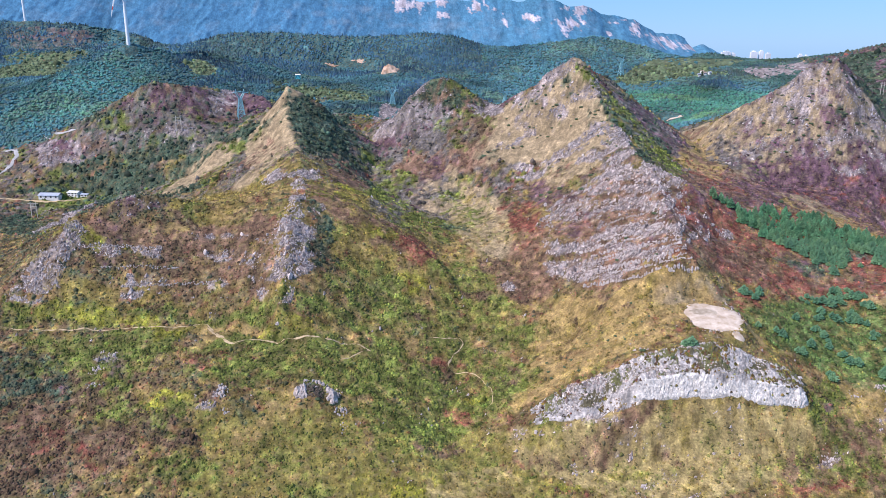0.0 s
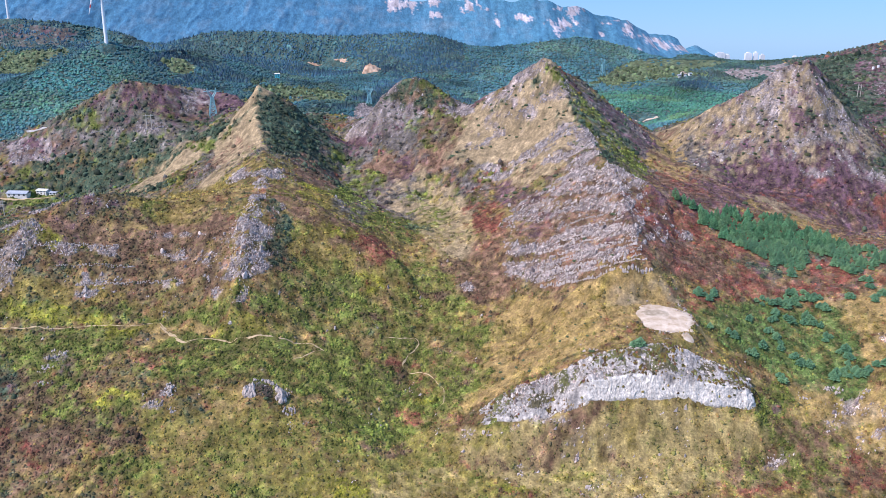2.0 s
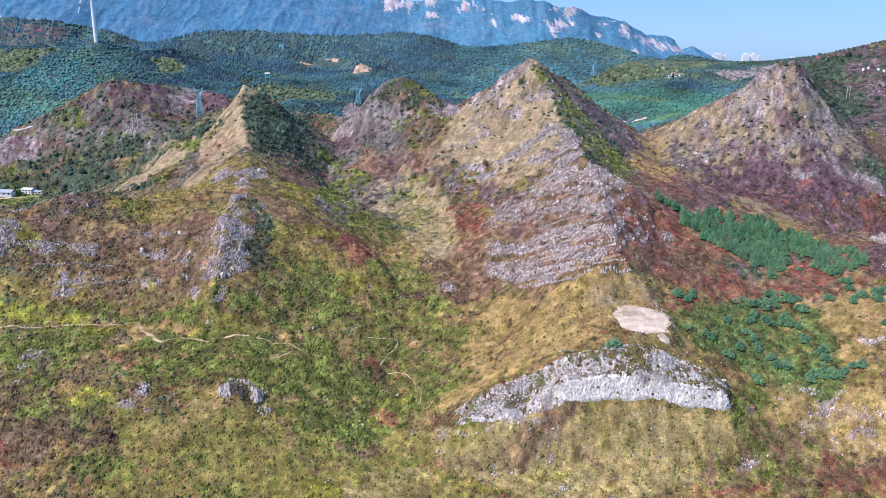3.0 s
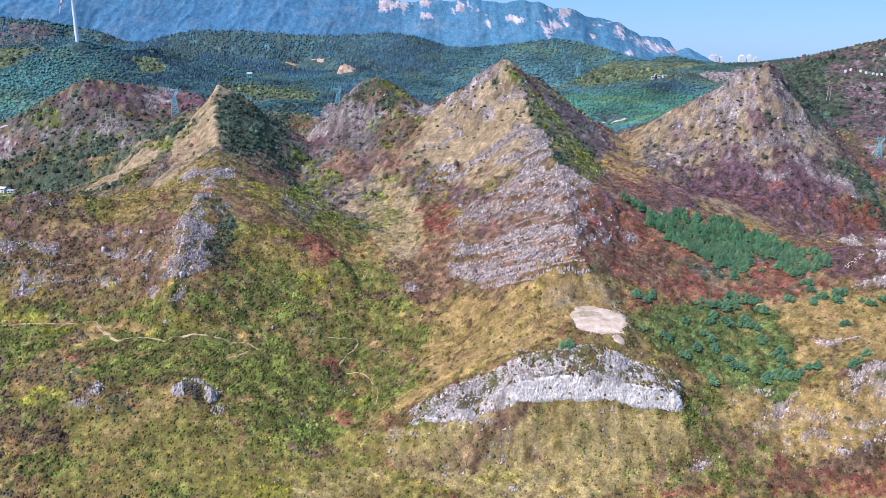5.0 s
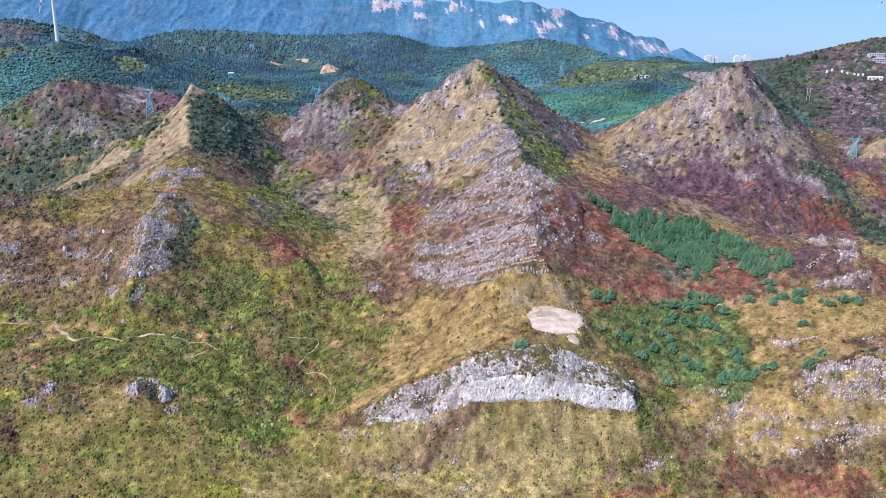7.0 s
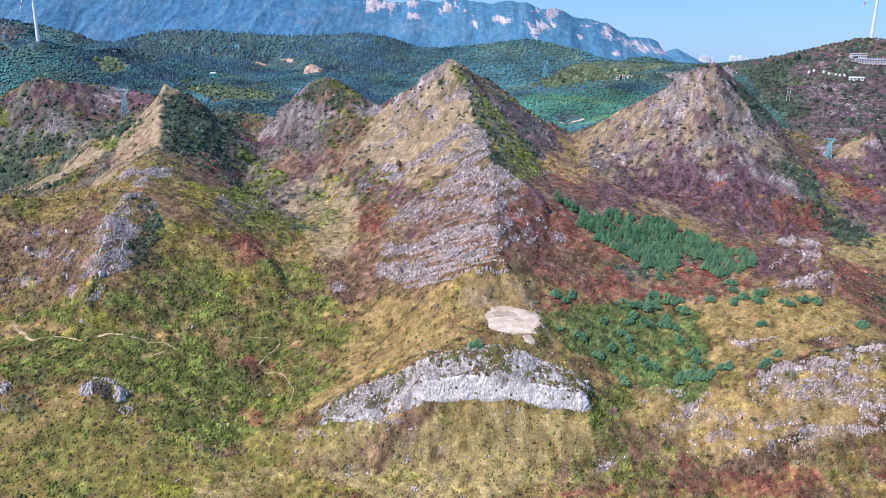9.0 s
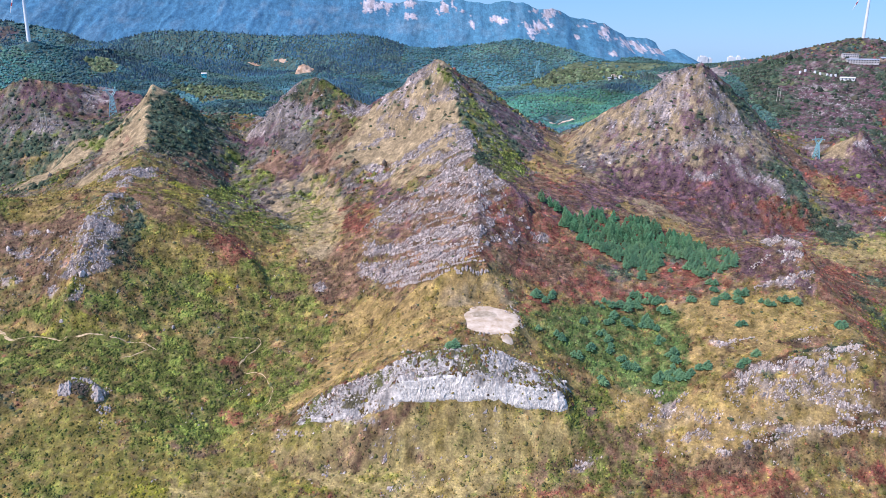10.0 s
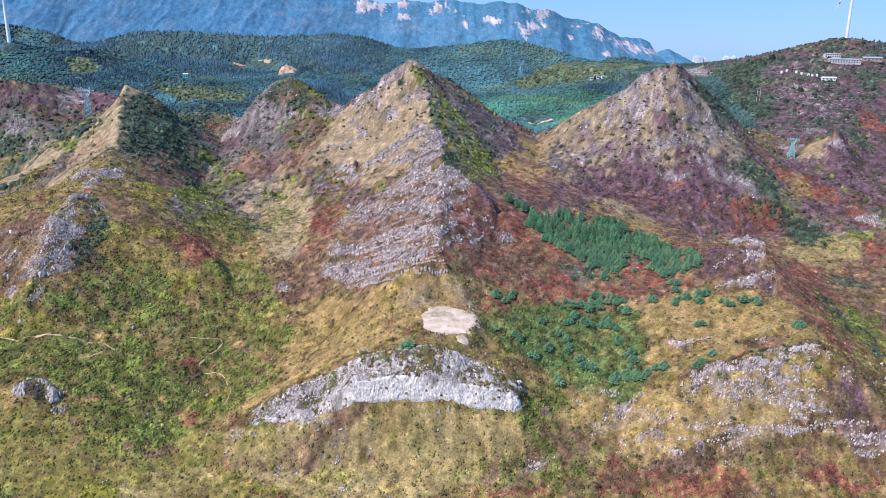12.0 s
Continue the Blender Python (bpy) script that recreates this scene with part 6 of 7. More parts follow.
rock_band(((342, 455), (351, 462), (357, 458)), 14, 2.4, SPUR, 214, 1.4, PALE)
rock_band(((319, 438), (331, 440), (343, 441), (355, 443)), 22, 2.0, SPUR, 215, 1.4, PALE)
rock_band(((323, 456), (331, 460), (339, 464)), 14, 1.6, SPUR, 216, 1.4, PALE)
rock_band(((283.7, 392.6), (290.3, 393.5), (297.3, 395.7), (304.9, 397.3)), 16, 1.8, LEDGE, 212, 0.7, PALE)
rock_band(((318, 352), (330, 353), (343, 354.5), (352, 354)), 20, 1.6, LEDGE, 213, 0.8, PALE)
BED = "broken bed of grey limestone slanting across a peak"
rock_band(((118, 687), (107, 693), (97, 695), (87, 700)), 36, 2.2, BED, 240, 4, BEDDED)
rock_band(((135, 665), (124, 666), (114, 665), (107, 663), (97, 663)), 30, 2.4, BED, 241, 3.2, BEDDED)
rock_band(((83, 661), (72, 663), (61, 650), (54, 646)), 30, 2, BED, 242, 2.4, BEDDED)
rock_band(((135, 619), (124, 622), (116, 617), (104, 613), (90, 615)), 40, 2.6, BED, 243, 2.8, BEDDED)
rock_band(((146, 609), (137, 604), (128, 604)), 26, 2, BED, 244, 4, BEDDED)
rock_band(((343, 698), (330, 697), (318, 694)), 26, 1.8, BED, 250, 4, BEDDED)
rock_band(((356, 671), (366, 670), (381, 679)), 24, 1.8, BED, 251, 4, BEDDED)
rock_band(((368, 665), (387, 672), (394, 665)), 26, 1.8, BED, 252, 4, BEDDED)
rock_band(((305, 658), (288, 660), (273, 657), (262, 648)), 30, 1.8, BED, 253, 4, BEDDED)
rock_band(((-39, 730), (-21, 722), (-4, 717)), 24, 1.8, BED, 254, 4, BEDDED)
low, high = np.array(((92.0, 453.0), (107.0, 445.5), (121.5, 433.5), (137.5, 424.5), (151.5, 429.0))), np.array(((104.0, 488.0), (113.0, 486.5), (125.0, 483.0), (137.0, 476.0), (143.0, 470.0)))
for k in range(7):
    p = low + (high - low) * (k + 0.25) / 6.5
    rock_band([tuple(q) for q in p], 26 - 2 * k, 2.2, "thin ledge of pale limestone slabs across the ridge", 230 + k, 1.0, PALE)

# ---- pines ----
m_needles, nt, bs = material("pine_needles", (0.06, 0.16, 0.10), 0.7)
info = nt.nodes.new("ShaderNodeObjectInfo")
shade = ramp_node(nt, info.outputs["Random"], ((0.0, (0.075, 0.18, 0.095)), (0.5, (0.105, 0.235, 0.12)), (1.0, (0.145, 0.27, 0.125))))
nt.links.new(mix_node(nt, "MULTIPLY", 0.6, shade, ramp_node(nt, noise_node(nt, 1.6, 4), ((0.3, (0.5, 0.5, 0.5)), (0.7, (1.5, 1.5, 1.4))))), bs.inputs["Base Color"])
m_bark = spotted("pine_bark", (0.12, 0.085, 0.06), (0.2, 0.15, 0.11), 3.0, 0.95)


def tube(bm, a, b, ra, rb, sides=6):
    a, b = Vector(a), Vector(b)
    q = (b - a).to_track_quat("Z", "Y")
    rings = []
    for p, r in ((a, ra), (b, rb)):
        rings.append([bm.verts.new(p + q @ Vector((r * math.cos(2 * math.pi * k / sides), r * math.sin(2 * math.pi * k / sides), 0))) for k in range(sides)])
    for k in range(sides):
        bm.faces.new((rings[0][k], rings[0][(k + 1) % sides], rings[1][(k + 1) % sides], rings[1][k]))
    bm.faces.new(rings[0][::-1]), bm.faces.new(rings[1])


def slab_box(bm, lo, hi):
    lo, hi = Vector(lo), Vector(hi)
    v = [bm.verts.new((x, y, z)) for z in (lo.z, hi.z) for x, y in ((lo.x, lo.y), (hi.x, lo.y), (hi.x, hi.y), (lo.x, hi.y))]
    for f in ((3, 2, 1, 0), (4, 5, 6, 7), (0, 1, 5, 4), (1, 2, 6, 5), (2, 3, 7, 6), (3, 0, 4, 7)):
        bm.faces.new([v[k] for k in f])


def pine(seed, high=7.0):
    """A bushy young pine: trunk, and a crown of drooping needle clumps on limbs."""
    r = random.Random(seed)
    tree = new("pine_tree")
    bm = bmesh.new()
    tube(bm, (0, 0, -0.4), (0.1, 0.05, high * 0.55), 0.2, 0.11)
    tube(bm, (0.1, 0.05, high * 0.55), (0, 0, high * 0.95), 0.11, 0.03)
    for k in range(9):
        a, h = r.uniform(0, 6.28), high * r.uniform(0.15, 0.7)
        tube(bm, (0, 0, h), (math.cos(a) * (high - h) * 0.3, math.sin(a) * (high - h) * 0.3, h + 0.5), 0.06, 0.02, 4)
    part("trunk", bm, m_bark, tree)
    bm = bmesh.new()
    for tier in range(9):
        h = high * (0.06 + 0.105 * tier)
        reach = high * 0.46 * (1 - (tier / 9.4) ** 1.8) * r.uniform(0.85, 1.12)
        n = max(3, 12 - tier)
        for k in range(n):
            a, d = 6.283 * (k + r.uniform(-0.35, 0.35)) / n + 0.7 * tier, reach * r.uniform(0.7, 1.15)
            out, side = Vector((math.cos(a), math.sin(a), 0)), Vector((-math.sin(a), math.cos(a), 0))
            w, lift = high * r.uniform(0.05, 0.085) * (1.15 - 0.06 * tier), high * r.uniform(0.02, 0.08)
            mid = out * d * 0.6 + Vector((0, 0, h + 0.6 * lift))
            tip, foot = bm.verts.new(out * d + Vector((0, 0, h + lift))), bm.verts.new(out * d * 0.12 + Vector((0, 0, h)))
            ring = [bm.verts.new(mid + side * (w * u) + Vector((0, 0, w * v * r.uniform(0.7, 1.3)))) for u, v in ((-1.2, -0.2), (0, -0.8), (1.2, -0.2), (0.5, 0.9), (-0.5, 0.9))]
            for q in range(5):
                bm.faces.new((ring[q], ring[(q + 1) % 5], tip)), bm.faces.new((ring[(q + 1) % 5], ring[q], foot))
    tube(bm, (0, 0, high * 0.8), (0, 0, high * 1.04), high * 0.05, 0.03, 5)
    part("crown", bm, m_needles, tree)
    return tree


PINES = [pine(s, 9.0) for s in range(5)]
for p in PINES:
    tagged(p, "bushy blue-green young pine in the grassy hollow", "pine tree", "pines in the hollow")
GROVE = [(182, 425), (186, 424), (192, 426), (221, 432), (224, 430), (229, 434), (230, 424), (227, 419), (236, 422), (240, 434), (237, 436), (245, 437), (249, 440), (243, 441), (247, 436), (253, 439), (257, 441), (260, 438), (261, 433), (263, 429), (258, 438), (252, 425), (248, 423), (253, 420), (250, 427), (254, 408), (221, 409), (223, 405), (224, 401), (222, 396), (211, 415), (181, 398), (194, 395), (203, 387), (212, 396),
         (230, 393), (232, 389), (235, 386), (230, 387), (259, 394), (259, 389), (248, 381), (252, 379), (257, 380)]
GROVE += [(259, 377), (245, 380), (255, 383), (264, 378), (269, 379), (272, 378), (215, 374), (299, 449), (297, 442), (293, 431), (301, 433), (308, 435), (308, 428), (313, 435), (318, 423), (321, 419), (328, 421), (336, 421), (302, 407), (299, 378), (351, 394), (354, 395), (290, 373), (278, 434), (132, 367)]
STAND = [(191, 532), (210, 527), (239, 530), (280, 526), (307, 520), (317, 484), (303, 463), (267, 463), (243, 474), (228, 487), (210, 511)]
r = random.Random(5)


def inside(x, y, poly):
    hit = False
    for (ax, ay), (bx, by) in zip(poly, poly[1:] + poly[:1]):
        if (ay > y) != (by > y) and x < (bx - ax) * (y - ay) / (by - ay) + ax:
            hit = not hit
    return hit


dense = []
for _ in range(9000):
    x, y = r.uniform(185, 320), r.uniform(460, 535)
    wx, wy = float(fbm(np.array([x]), np.array([y]), 26, 3, 335)[0]), float(fbm(np.array([x]), np.array([y]), 26, 3, 337)[0])
    if inside(x + 14 * wx, y + 12 * wy, STAND) and float(fbm(np.array([x]), np.array([y]), 14, 3, 331)[0]) < 0.4 and all((x - a) ** 2 + (y - b) ** 2 > 7.5 for a, b in dense):
        dense.append((x, y))
dense.sort(key=lambda p: p[1])
near, rest = dense[:150], dense[150:]
first = {k: False for k in range(5)}
GROVE += [(x + r.uniform(-3.2, 3.2), y + r.uniform(-3.2, 3.2)) for x, y in GROVE for _ in range(2) if r.random() < 0.6]
for n, (x, y) in enumerate(GROVE + near):
    k = r.randrange(5)
    size = r.uniform(0.4, 0.72) if n < len(GROVE) else r.uniform(0.36, 0.7)
    place = pose(x, y, float(height(x, y)), 0, 0, r.uniform(0, 360))
    t = copy_thing(PINES[k], place) if first[k] else PINES[k]
    first[k] = True
    t.matrix_basis = place
    t.scale = (size * r.uniform(1.05, 1.45), size * r.uniform(1.05, 1.45), size * (r.uniform(0.6, 0.85) if n < len(GROVE) else r.uniform(0.75, 1.05)))
    if n >= len(GROVE):
        tagged(t, "young blue-green pine in a dense stand", group="pines of the dense stand")
shapes = []
for p in PINES:
    me = [c for c in p.children if c.name.startswith("crown")][0].data
    v = np.array([tuple(q.co) for q in me.vertices])
    shapes.append((v, np.array([(f.vertices[0], f.vertices[a], f.vertices[a + 1]) for f in me.polygons for a in range(1, len(f.vertices) - 1)])))
verts, faces, tones, at = [], [], [], 0
for x, y in rest:
    v, f = r.choice(shapes)
    a, size, high = r.uniform(0, 6.28), r.uniform(0.36, 0.7) * r.uniform(1.0, 1.3), r.uniform(0.8, 1.15)
    c, q = math.cos(a), math.sin(a)
    verts.append(np.column_stack([x + size * (v[:, 0] * c - v[:, 1] * q), y + size * (v[:, 0] * q + v[:, 1] * c), float(height(x, y)) + size * high * v[:, 2]]))
    faces.append(f + at)
    tones.append(np.repeat(np.array([(0.105, 0.235, 0.12)]) * r.uniform(0.7, 1.3) * np.array([(r.uniform(0.8, 1.2), 1, 1)]), len(v), 0))
    at += len(v)
me = quick_mesh("pine_stand", np.concatenate(verts), np.concatenate(faces), (toned("stand_needles", 0.75, ((1.6, 0.5),), 0.0, 0.2, island=0.3),))
paint(me, np.concatenate(tones))
tagged(new("pine_stand", me), "dense stand of young blue-green pines in the hollow", "pine stand", kind="stuff")

# ---- dark round bushes on the dry grass ----
m_bush = spotted("dark_bush_leaves", (0.045, 0.075, 0.035), (0.09, 0.12, 0.05), 2.0, 0.8)


def bush_thing(x, y, size, seed, label="small dark evergreen bush on dry grass"):
    r = random.Random(seed)
    bm = bmesh.new()
    bv, bf = blob(((0.0, 0.6), (0.4, 1.0), (0.8, 0.65)), 6)
    for k in range(6):
        ox, oy, s = r.uniform(-0.5, 0.5), r.uniform(-0.5, 0.5), r.uniform(0.45, 0.8)
        vs = [bm.verts.new((ox + s * v[0] * r.uniform(0.75, 1.25), oy + s * v[1] * r.uniform(0.75, 1.25), s * v[2] * r.uniform(0.8, 1.3) - 0.15)) for v in bv]
        for f in bf:
            bm.faces.new([vs[i] for i in f])
    me = bpy.data.meshes.new("bush")
    bm.to_mesh(me)
    bm.free()
    me.materials.append(m_bush)
    ob = new("bush", me)
    ob.location, ob.scale = (x, y, float(height(x, y))), (size, size, size)
    return tagged(ob, label, "bush", "bushes on the dry slopes")


shrubs = [(71, 690, 2.2), (101, 669, 2.0), (128, 612, 1.6), (114, 566, 2.2), (105, 553, 2.4), (78, 574, 2.6), (91, 570, 2.6), (84, 572, 2.2), (74, 395, 1.3), (70, 391, 1.1), (61, 393, 1.3), (62, 386, 1.2), (99, 396, 1.2), (76, 380, 1.1), (84, 402, 1.0)]
shrubs += [(108, 372, 1.6), (122, 362, 1.5), (150, 360, 1.4), (60, 705, 1.8), (66, 698, 1.7), (84, 680, 1.8), (92, 690, 1.6), (110, 640, 1.6), (95, 655, 1.4), (120, 655, 1.8), (130, 640, 1.7), (104, 700, 2.0), (296, 560, 2.4), (260, 560, 2.4), (140, 478, 1.6), (120, 470, 1.7),
                               (132, 440, 1.5), (112, 455, 1.6), (350, 690, 2.0), (330, 680, 2.0), (310, 680, 2.0), (300, 665, 2.2), (340, 660, 2.2), (365, 660, 2.2), (290, 675, 2.0), (318, 655, 2.0)]
rr = random.Random(31)
for (ax, ay), (bx, by), count in (((285, 640), (410, 700), 75), ((55, 640), (135, 700), 26), ((95, 560), (140, 630), 8), ((-40, 700), (30, 735), 14), ((-150, 640), (-130, 690), 5), ((60, 385), (135, 415), 16), ((285, 395), (350, 425), 12)):
    shrubs += [(rr.uniform(ax, bx), rr.uniform(ay, by), rr.uniform(0.8, 1.9) if by > 500 else rr.uniform(0.6, 1.1)) for _ in range(count)]
for k, (x, y, s) in enumerate(shrubs):
    bush_thing(x, y, s, k)
for k, (x, y) in enumerate(((-60, 362), (-67, 361), (300, 345), (276, 348))):
    bush_thing(x, y, 1.5, 100 + k, "dark evergreen bush at the foot of a limestone outcrop")

bm = bmesh.new()
rr = random.Random(77)
bv, bf = blob(((0.0, 0.8), (0.5, 0.9)), 6)
for k in range(90):
    a, d = rr.uniform(0, 6.28), math.sqrt(rr.random())
    x, y, q = 5.2 * d * math.cos(a), 3.4 * d * math.sin(a), rr.uniform(0.5, 1.0)
    z = float(height(-69 + x, 365 + y)) - float(height(-69, 365)) + 1.2 * (1 - d)
    vs = [bm.verts.new((x + q * v[0] * rr.uniform(0.7, 1.3), y + q * v[1] * rr.uniform(0.7, 1.3), z + q * (v[2] * rr.uniform(0.8, 1.3) - 0.3))) for v in bv]
    for f in bf:
        bm.faces.new([vs[i] for i in f])
me = bpy.data.meshes.new("thicket")
bm.to_mesh(me)
bm.free()
me.materials.append(spotted("withered_thicket_leaves", (0.055, 0.042, 0.032), (0.12, 0.088, 0.06), 1.6, 0.85))
ob = new("thicket", me)
ob.location = (-69, 365, float(height(-69, 365)))
tagged(ob, "dark brown thicket on top of a limestone crag", "thicket")

# ---- wind turbines ----
m_tower = spotted("white_turbine_paint", (0.78, 0.79, 0.80), (0.84, 0.85, 0.86), 0.3, 0.4)
m_mark = spotted("red_tip_paint", (0.55, 0.05, 0.05), (0.62, 0.08, 0.07), 0.5, 0.4)
m_pad = spotted("gravel_pad", (0.45, 0.42, 0.38), (0.6, 0.57, 0.52), 0.5, 0.95)


def turbine(x, y, z, lean, label):
    """lean: degrees by which the lowest blade swings away from straight down, to the west."""
    root = new("wind_turbine")
    root.location = (x, y, z)
    tagged(root, label, "wind turbine", "wind turbines on the hilltops")
    bm = bmesh.new()
    tube(bm, (0, 0, -4), (0, 0, 85.6), 2.3, 1.42, 20)
    part("tower", bm, m_tower, root)
    bm = bmesh.new()
    tube(bm, (0, -4.5, 86.8), (0, 6, 86.8), 1.7, 1.9, 12)
    part("nacelle", bm, m_tower, root)
    bm = bmesh.new()
    tube(bm, (0, -7.2, 86.8), (0, -4.4, 86.8), 0.7, 1.6, 12)
    part("hub", bm, m_tower, root)
    for k in range(3):
        a = radians(lean + 120 * k)
        d, side = Vector((-math.sin(a), 0, -math.cos(a))), Vector((math.cos(a), 0, -math.sin(a)))
        bm, mark = bmesh.new(), bmesh.new()
        stops = ((1, 1.1, 0.8), (8, 1.9, 0.5), (25, 1.3, 0.3), (42, 0.8, 0.2), (46, 0.7, 0.18), (50, 0.55, 0.14), (55, 0.12, 0.05))
        for (d0, w0, t0), (d1, w1, t1) in zip(stops, stops[1:]):
            b = mark if d0 == 42 else bm
            ring = []
            for dd, w, t in ((d0, w0, t0), (d1, w1, t1)):
                c = Vector((0, -5.8, 86.8)) + d * dd
                ring.append([b.verts.new(c + side * (w * u) + Vector((0, t * v, 0))) for u, v in ((-1, 0), (-0.4, -1), (0.6, -0.5), (1, 0), (0.6, 0.5), (-0.4, 1))])
            for i in range(6):
                b.faces.new((ring[0][i], ring[0][(i + 1) % 6], ring[1][(i + 1) % 6], ring[1][i]))
            b.faces.new(ring[0][::-1]), b.faces.new(ring[1])
        blade = part("blade", bm, m_tower, root)
        part("tip_band", mark, m_mark, blade, "red band near the blade's tip")
    bm = bmesh.new()
    tube(bm, (0, 0, -6), (0, 0, -1.5), 5, 4.5, 24)
    part("foundation", bm, m_pad, root, "pale gravel and concrete pad")


turbine(-389, 950, 197.2, 16, "tall white wind turbine on a wooded hilltop")
turbine(-693, 1285, 238, 20, "tall white wind turbine on a far wooded ridge")
turbine(727, 1109, 217, 27, "tall white wind turbine on a bare hilltop")

# ---- power pylons and poles ----
m_steel = spotted("painted_lattice_steel", (0.20, 0.45, 0.50), (0.30, 0.56, 0.60), 1.0, 0.5, 0.2)
m_wood = spotted("concrete_pole", (0.52, 0.47, 0.40), (0.66, 0.61, 0.53), 1.0, 0.9)


def pylon(x, y, z, high, turn, label, thick=0.16):
    root = new("power_pylon")
    root.matrix_basis = pose(x, y, z, 0, 0, turn)
    tagged(root, label, "power pylon", "lattice power pylons")
    waist, half0, half1 = high * 0.68, high * 0.13, high * 0.045

    def strut(a, b, wide):
        bm = bmesh.new()
        tube(bm, a, b, wide, wide, 4)
        part("strut", bm, m_steel, root)

    corner = lambda h, sx, sy: (sx * (half0 + (half1 - half0) * h / waist), sy * (half0 + (half1 - half0) * h / waist), h)
    for sx in (-1, 1):
        for sy in (-1, 1):
            bm = bmesh.new()
            tube(bm, corner(-2.0, sx, sy), corner(waist, sx, sy), thick * 1.3, thick, 4)
            part("leg", bm, m_steel, root)
    bm = bmesh.new()
    levels = [waist * k for k in (0.0, 0.24, 0.45, 0.63, 0.78, 0.9, 1.0)]
    for a, b in zip(levels, levels[1:]):
        for (ax, ay), (bx, by) in (((-1, -1), (1, -1)), ((1, -1), (1, 1)), ((1, 1), (-1, 1)), ((-1, 1), (-1, -1))):
            tube(bm, corner(a, ax, ay), corner(b, bx, by), thick * 0.7, thick * 0.7, 4)
            tube(bm, corner(b, ax, ay), corner(a, bx, by), thick * 0.7, thick * 0.7, 4)
            tube(bm, corner(b, ax, ay), corner(b, bx, by), thick * 0.7, thick * 0.7, 4)
    part("bracing", bm, m_steel, root)
    for s in (-1, 1):
        foot, knee, tip = (s * half1, 0, waist), (s * high * 0.15, 0, high * 0.86), (s * high * 0.14, 0, high)
        for dy in (-half1, half1):
            strut((s * half1, dy, waist), (knee[0], dy * 0.7, knee[2]), thick)
            strut((0, dy, waist + 0.02 * high), (knee[0] - s * high * 0.05, dy * 0.7, knee[2]), thick * 0.7)
        strut(knee, tip, thick * 0.85)
        strut((knee[0] - s * high * 0.05, 0, knee[2]), tip, thick * 0.65)
    for dz in (0.86, 0.91):
        for dy in (-0.4, 0.4):
            strut((-high * 0.27, 0, high * 0.875), (0, dy, high * dz), thick * 0.8)
            strut((high * 0.27, 0, high * 0.875), (0, dy, high * dz), thick * 0.8)
    for k in (-0.25, 0.0, 0.25):
        bm = bmesh.new()
        tube(bm, (k * high, 0, high * 0.87), (k * high, 0, high * 0.80), 0.12, 0.12, 5)
        part("insulator", bm, m_wood, root)


pylon(-196, 728, 130, 28, 25, "blue-green lattice power pylon on a scrubby saddle", 0.3)
pylon(-59, 880, 124, 28, 20, "blue-green lattice power pylon before dark woods", 0.28)
pylon(69, 840, 126, 25, 40, "blue-green lattice power pylon behind the central ridge", 0.2)
pylon(262, 1120, 157, 24, 30, "blue-green lattice power pylon on the far slope", 0.28)
pylon(486, 716, 98, 22, -10, "blue-green lattice power pylon beside a rocky knob", 0.24)


def h_pole(x, y, high, turn, label):
    root = new("utility_pole")
    root.matrix_basis = pose(x, y, float(height(x, y)), 0, 0, turn)
    tagged(root, label, "utility pole", "twin utility poles")
    for s in (-1, 1):
        bm = bmesh.new()
        tube(bm, (s * 2.2, 0, -0.5), (s * 2.0, 0, high), 0.3, 0.22, 7)
        part("post", bm, m_wood, root)
    for h, w in ((high * 0.9, 4.2), (high * 0.7, 2.8)):
        bm = bmesh.new()
        slab_box(bm, (-w, -0.14, h - 0.16), (w, 0.14, h + 0.16))
        part("crossbar", bm, m_wood, root)


h_pole(-342, 605, 13, 10, "twin concrete utility pole in the farm meadow")
h_pole(-244, 689, 15, 15, "twin concrete utility pole on the red scrub hill")
h_pole(526, 905, 16, 15, "twin concrete utility pole on the purple slope")

# ---- farm sheds, hut, hilltop buildings ----
m_white = spotted("whitewashed_wall", (0.72, 0.71, 0.68), (0.82, 0.81, 0.79), 0.8, 0.8)
m_roof = spotted("grey_sheet_roof", (0.33, 0.36, 0.42), (0.46, 0.49, 0.55), 0.7, 0.6)
m_glass, _, _ = material("dark_window_glass", (0.03, 0.035, 0.045), 0.1)
m_teal = spotted("turquoise_cladding", (0.05, 0.42, 0.50), (0.09, 0.52, 0.60), 0.8, 0.5)
m_clay_wall = spotted("clay_wall", (0.42, 0.30, 0.22), (0.52, 0.38, 0.28), 0.8, 0.9)


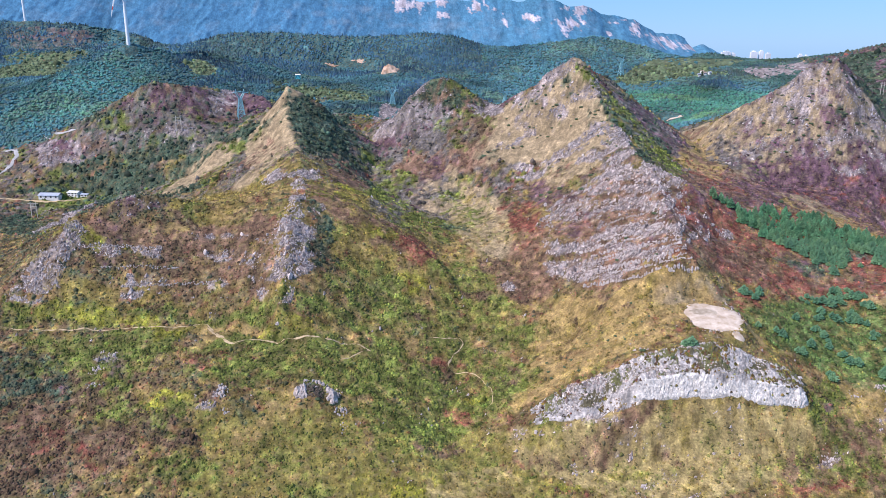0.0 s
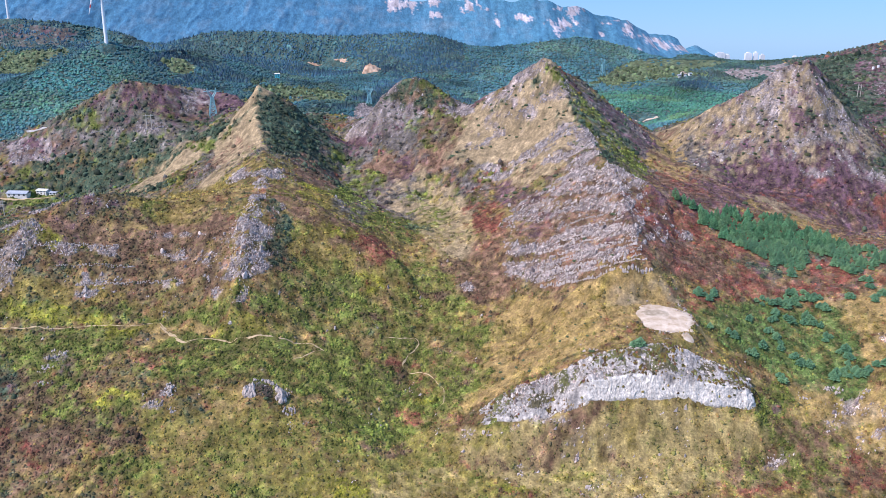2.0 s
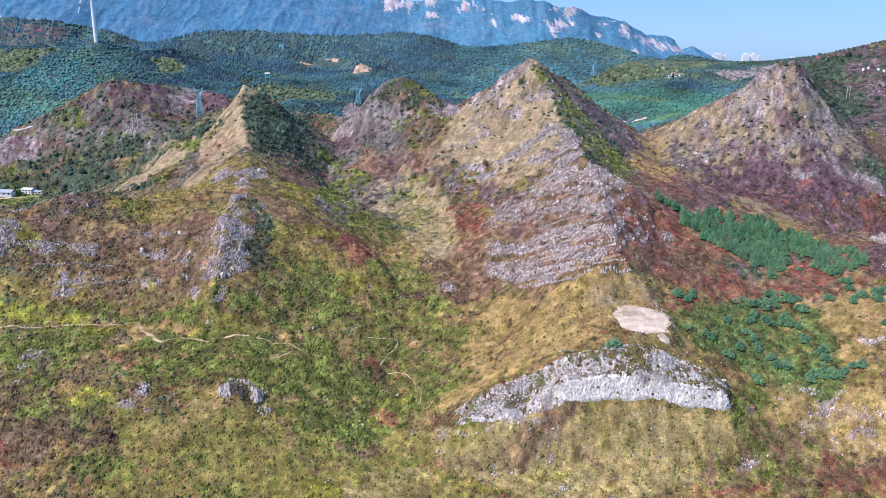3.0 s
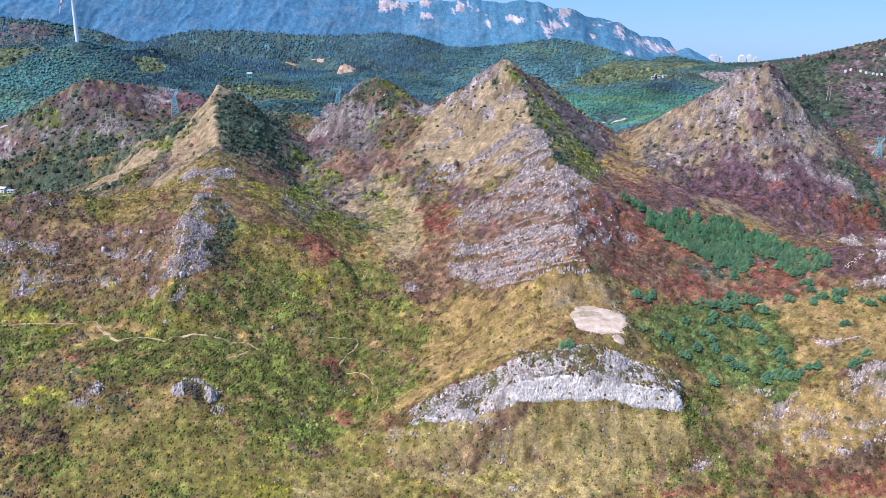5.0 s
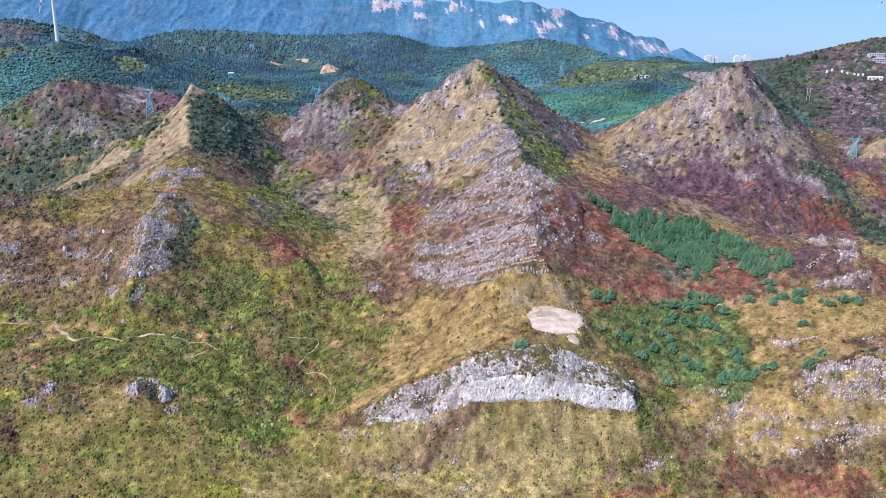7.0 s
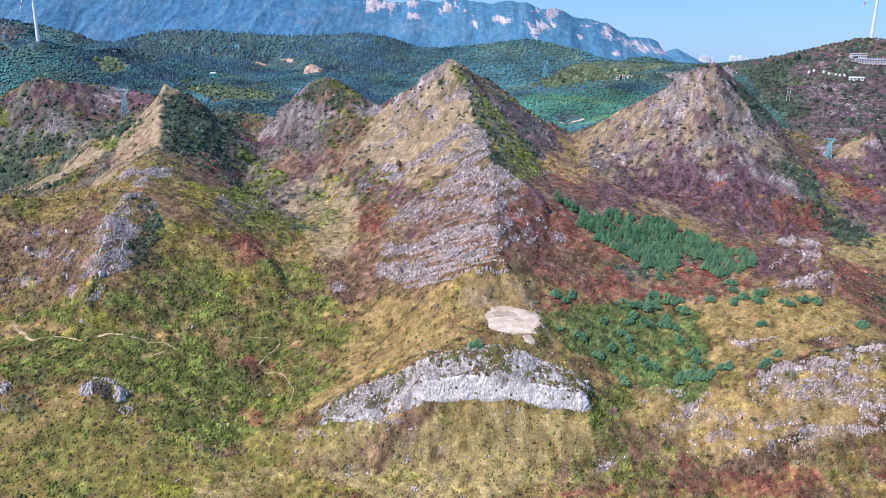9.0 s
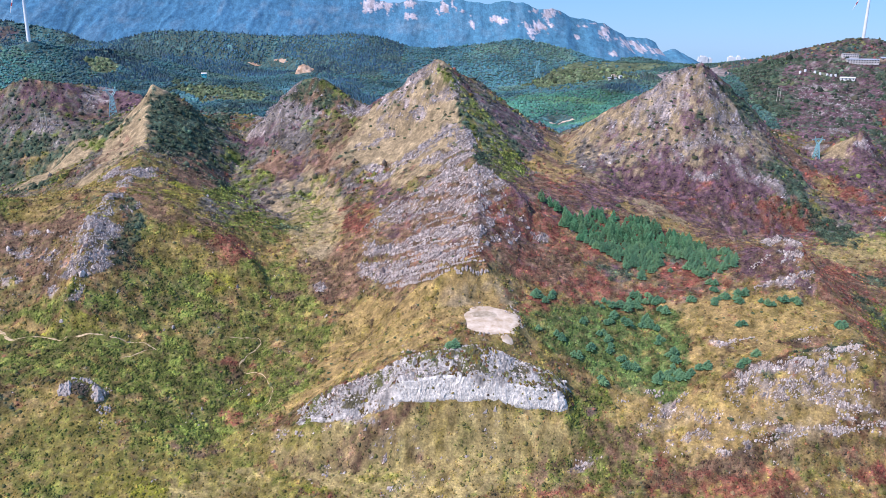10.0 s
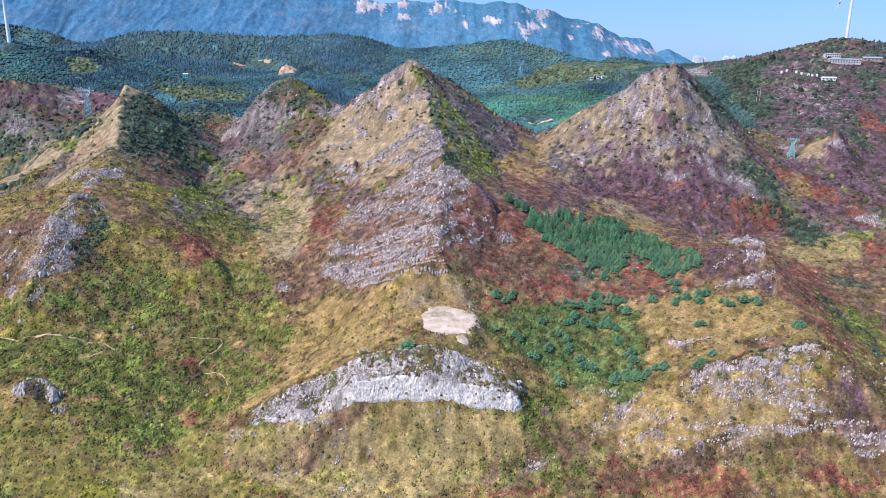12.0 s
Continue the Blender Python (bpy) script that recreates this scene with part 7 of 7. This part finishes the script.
def building(x, y, turn, long, deep, high, wall, roof, label, pitch=0.25, windows=3, floors=1, category="building", group="", name="building", sink=2.0):
    root = new(name)
    root.matrix_basis = pose(x, y, float(height(x, y)) + 0.2, 0, 0, turn)
    tagged(root, label, category, group)
    bm = bmesh.new()
    slab_box(bm, (-long / 2, -deep / 2, -sink), (long / 2, deep / 2, high))
    part("wall", bm, wall, root)
    bm = bmesh.new()
    rise, o = deep * pitch, 0.5
    pts = [(-deep / 2 - o, high - 0.1), (0, high + rise), (deep / 2 + o, high - 0.1), (deep / 2 + o, high + 0.15), (0, high + rise + 0.3), (-deep / 2 - o, high + 0.15)]
    ends = [[bm.verts.new((s * (long / 2 + o), p, h)) for p, h in pts] for s in (-1, 1)]
    for k in range(6):
        bm.faces.new((ends[0][k], ends[0][(k + 1) % 6], ends[1][(k + 1) % 6], ends[1][k]))
    for e in (ends[0][::-1], ends[1]):
        bm.faces.new((e[0], e[1], e[4], e[5])), bm.faces.new((e[1], e[2], e[3], e[4]))
    part("roof", bm, roof, root)
    for f in range(floors):
        for k in range(windows):
            cx, h0 = -long / 2 + long * (k + 0.5) / windows, high * (f + 0.35) / floors
            bm = bmesh.new()
            slab_box(bm, (cx - 0.7, -deep / 2 - 0.06, h0), (cx + 0.7, -deep / 2 + 0.05, h0 + min(1.4, 0.5 * high / floors)))
            part("window", bm, m_glass, root)
    return root


building(-345, 640, -4, 18, 8, 2.8, m_white, m_roof, "long low farm shed with a grey metal roof", 0.22, 4, name="farm_shed", category="shed")
building(-329, 651, -12, 10, 7, 3.8, m_white, m_white, "two-storey whitewashed farmhouse beside a shed", 0.15, 3, 2, name="farmhouse", category="house")
building(-319, 649, -12, 7, 4.5, 2.4, m_white, m_roof, "small white lean-to beside the farmhouse", 0.12, 2, name="outbuilding", category="shed")
building(-191, 1000, 10, 6, 5, 5.0, m_teal, m_white, "small turquoise hut among the trees", 0.2, 2, name="hut", category="hut")
m_hill = spotted("weathered_pale_wall", (0.52, 0.47, 0.45), (0.66, 0.61, 0.60), 0.5, 0.85)
EAST = "white hilltop buildings"
building(682, 1020, -8, 40, 9, 4.6, m_hill, m_roof, "long two-storey white building on the hilltop", 0.12, 12, 2, group=EAST)
building(672, 1034, -8, 20, 8, 4.6, m_hill, m_hill, "flat white block behind the long building", 0.05, 7, 2, group=EAST)
building(724, 1030, -8, 24, 8, 3.4, m_clay_wall, m_roof, "brown clay building on the hilltop", 0.2, 5, 1, group=EAST)
building(642, 975, -14, 17, 6, 3.0, m_white, m_white, "long white shed below the hilltop", 0.2, 4, 1, group=EAST, name="shed", category="shed")
for k, (x, y) in enumerate(((352, 1044), (360, 1046), (368, 1049), (359, 1054))):
    building(x, y, 12 * k, 4, 3.5, 2.8, m_white, m_clay_wall if k % 2 else m_roof, "small white village house on the green slope", 0.25, 2, 1, group="village houses", name="village_house", category="house")
m_tank = spotted("white_tank_paint", (0.78, 0.78, 0.78), (0.84, 0.84, 0.84), 0.7, 0.5)
for x, y in ((593, 1002), (599, 1001), (609, 995), (614, 991), (621, 986), (626, 986), (632, 986)):
    root = new("water_tank")
    root.location = (x, y, float(height(x, y)) - 0.3)
    tagged(root, "white cylindrical tank on the scrubby slope", "tank", "row of white tanks")
    bm = bmesh.new()
    tube(bm, (0, 0, -0.6), (0, 0, 2.8), 1.5, 1.5, 16)
    part("drum", bm, m_tank, root)
    bm = bmesh.new()
    tube(bm, (0, 0, 2.8), (0, 0, 3.2), 1.6, 0.4, 16)
    part("lid", bm, m_tank, root)

# ---- distant town ----
m_town = spotted("pale_tower_block", (0.72, 0.73, 0.76), (0.82, 0.83, 0.86), 0.05, 0.8)
r = random.Random(9)
for k in range(16):
    x, y = r.choice((1330, 1350, 1440, 1460, 1620, 1850)) + r.uniform(-30, 30), 3900 + r.uniform(-60, 60)
    w, h = r.uniform(9, 18), r.uniform(35, 75)
    bm = bmesh.new()
    slab_box(bm, (-w, -8, -60), (w, 8, h))
    slab_box(bm, (-w * 0.4, -5, h), (w * 0.4, 5, h + 6))
    me = bpy.data.meshes.new("tower_block")
    bm.to_mesh(me)
    bm.free()
    me.materials.append(m_town)
    ob = new("tower_block", me)
    ob.location = (x, y, 90)
    tagged(ob, "pale high-rise block in the distant town", "apartment tower", "towers of the distant town")
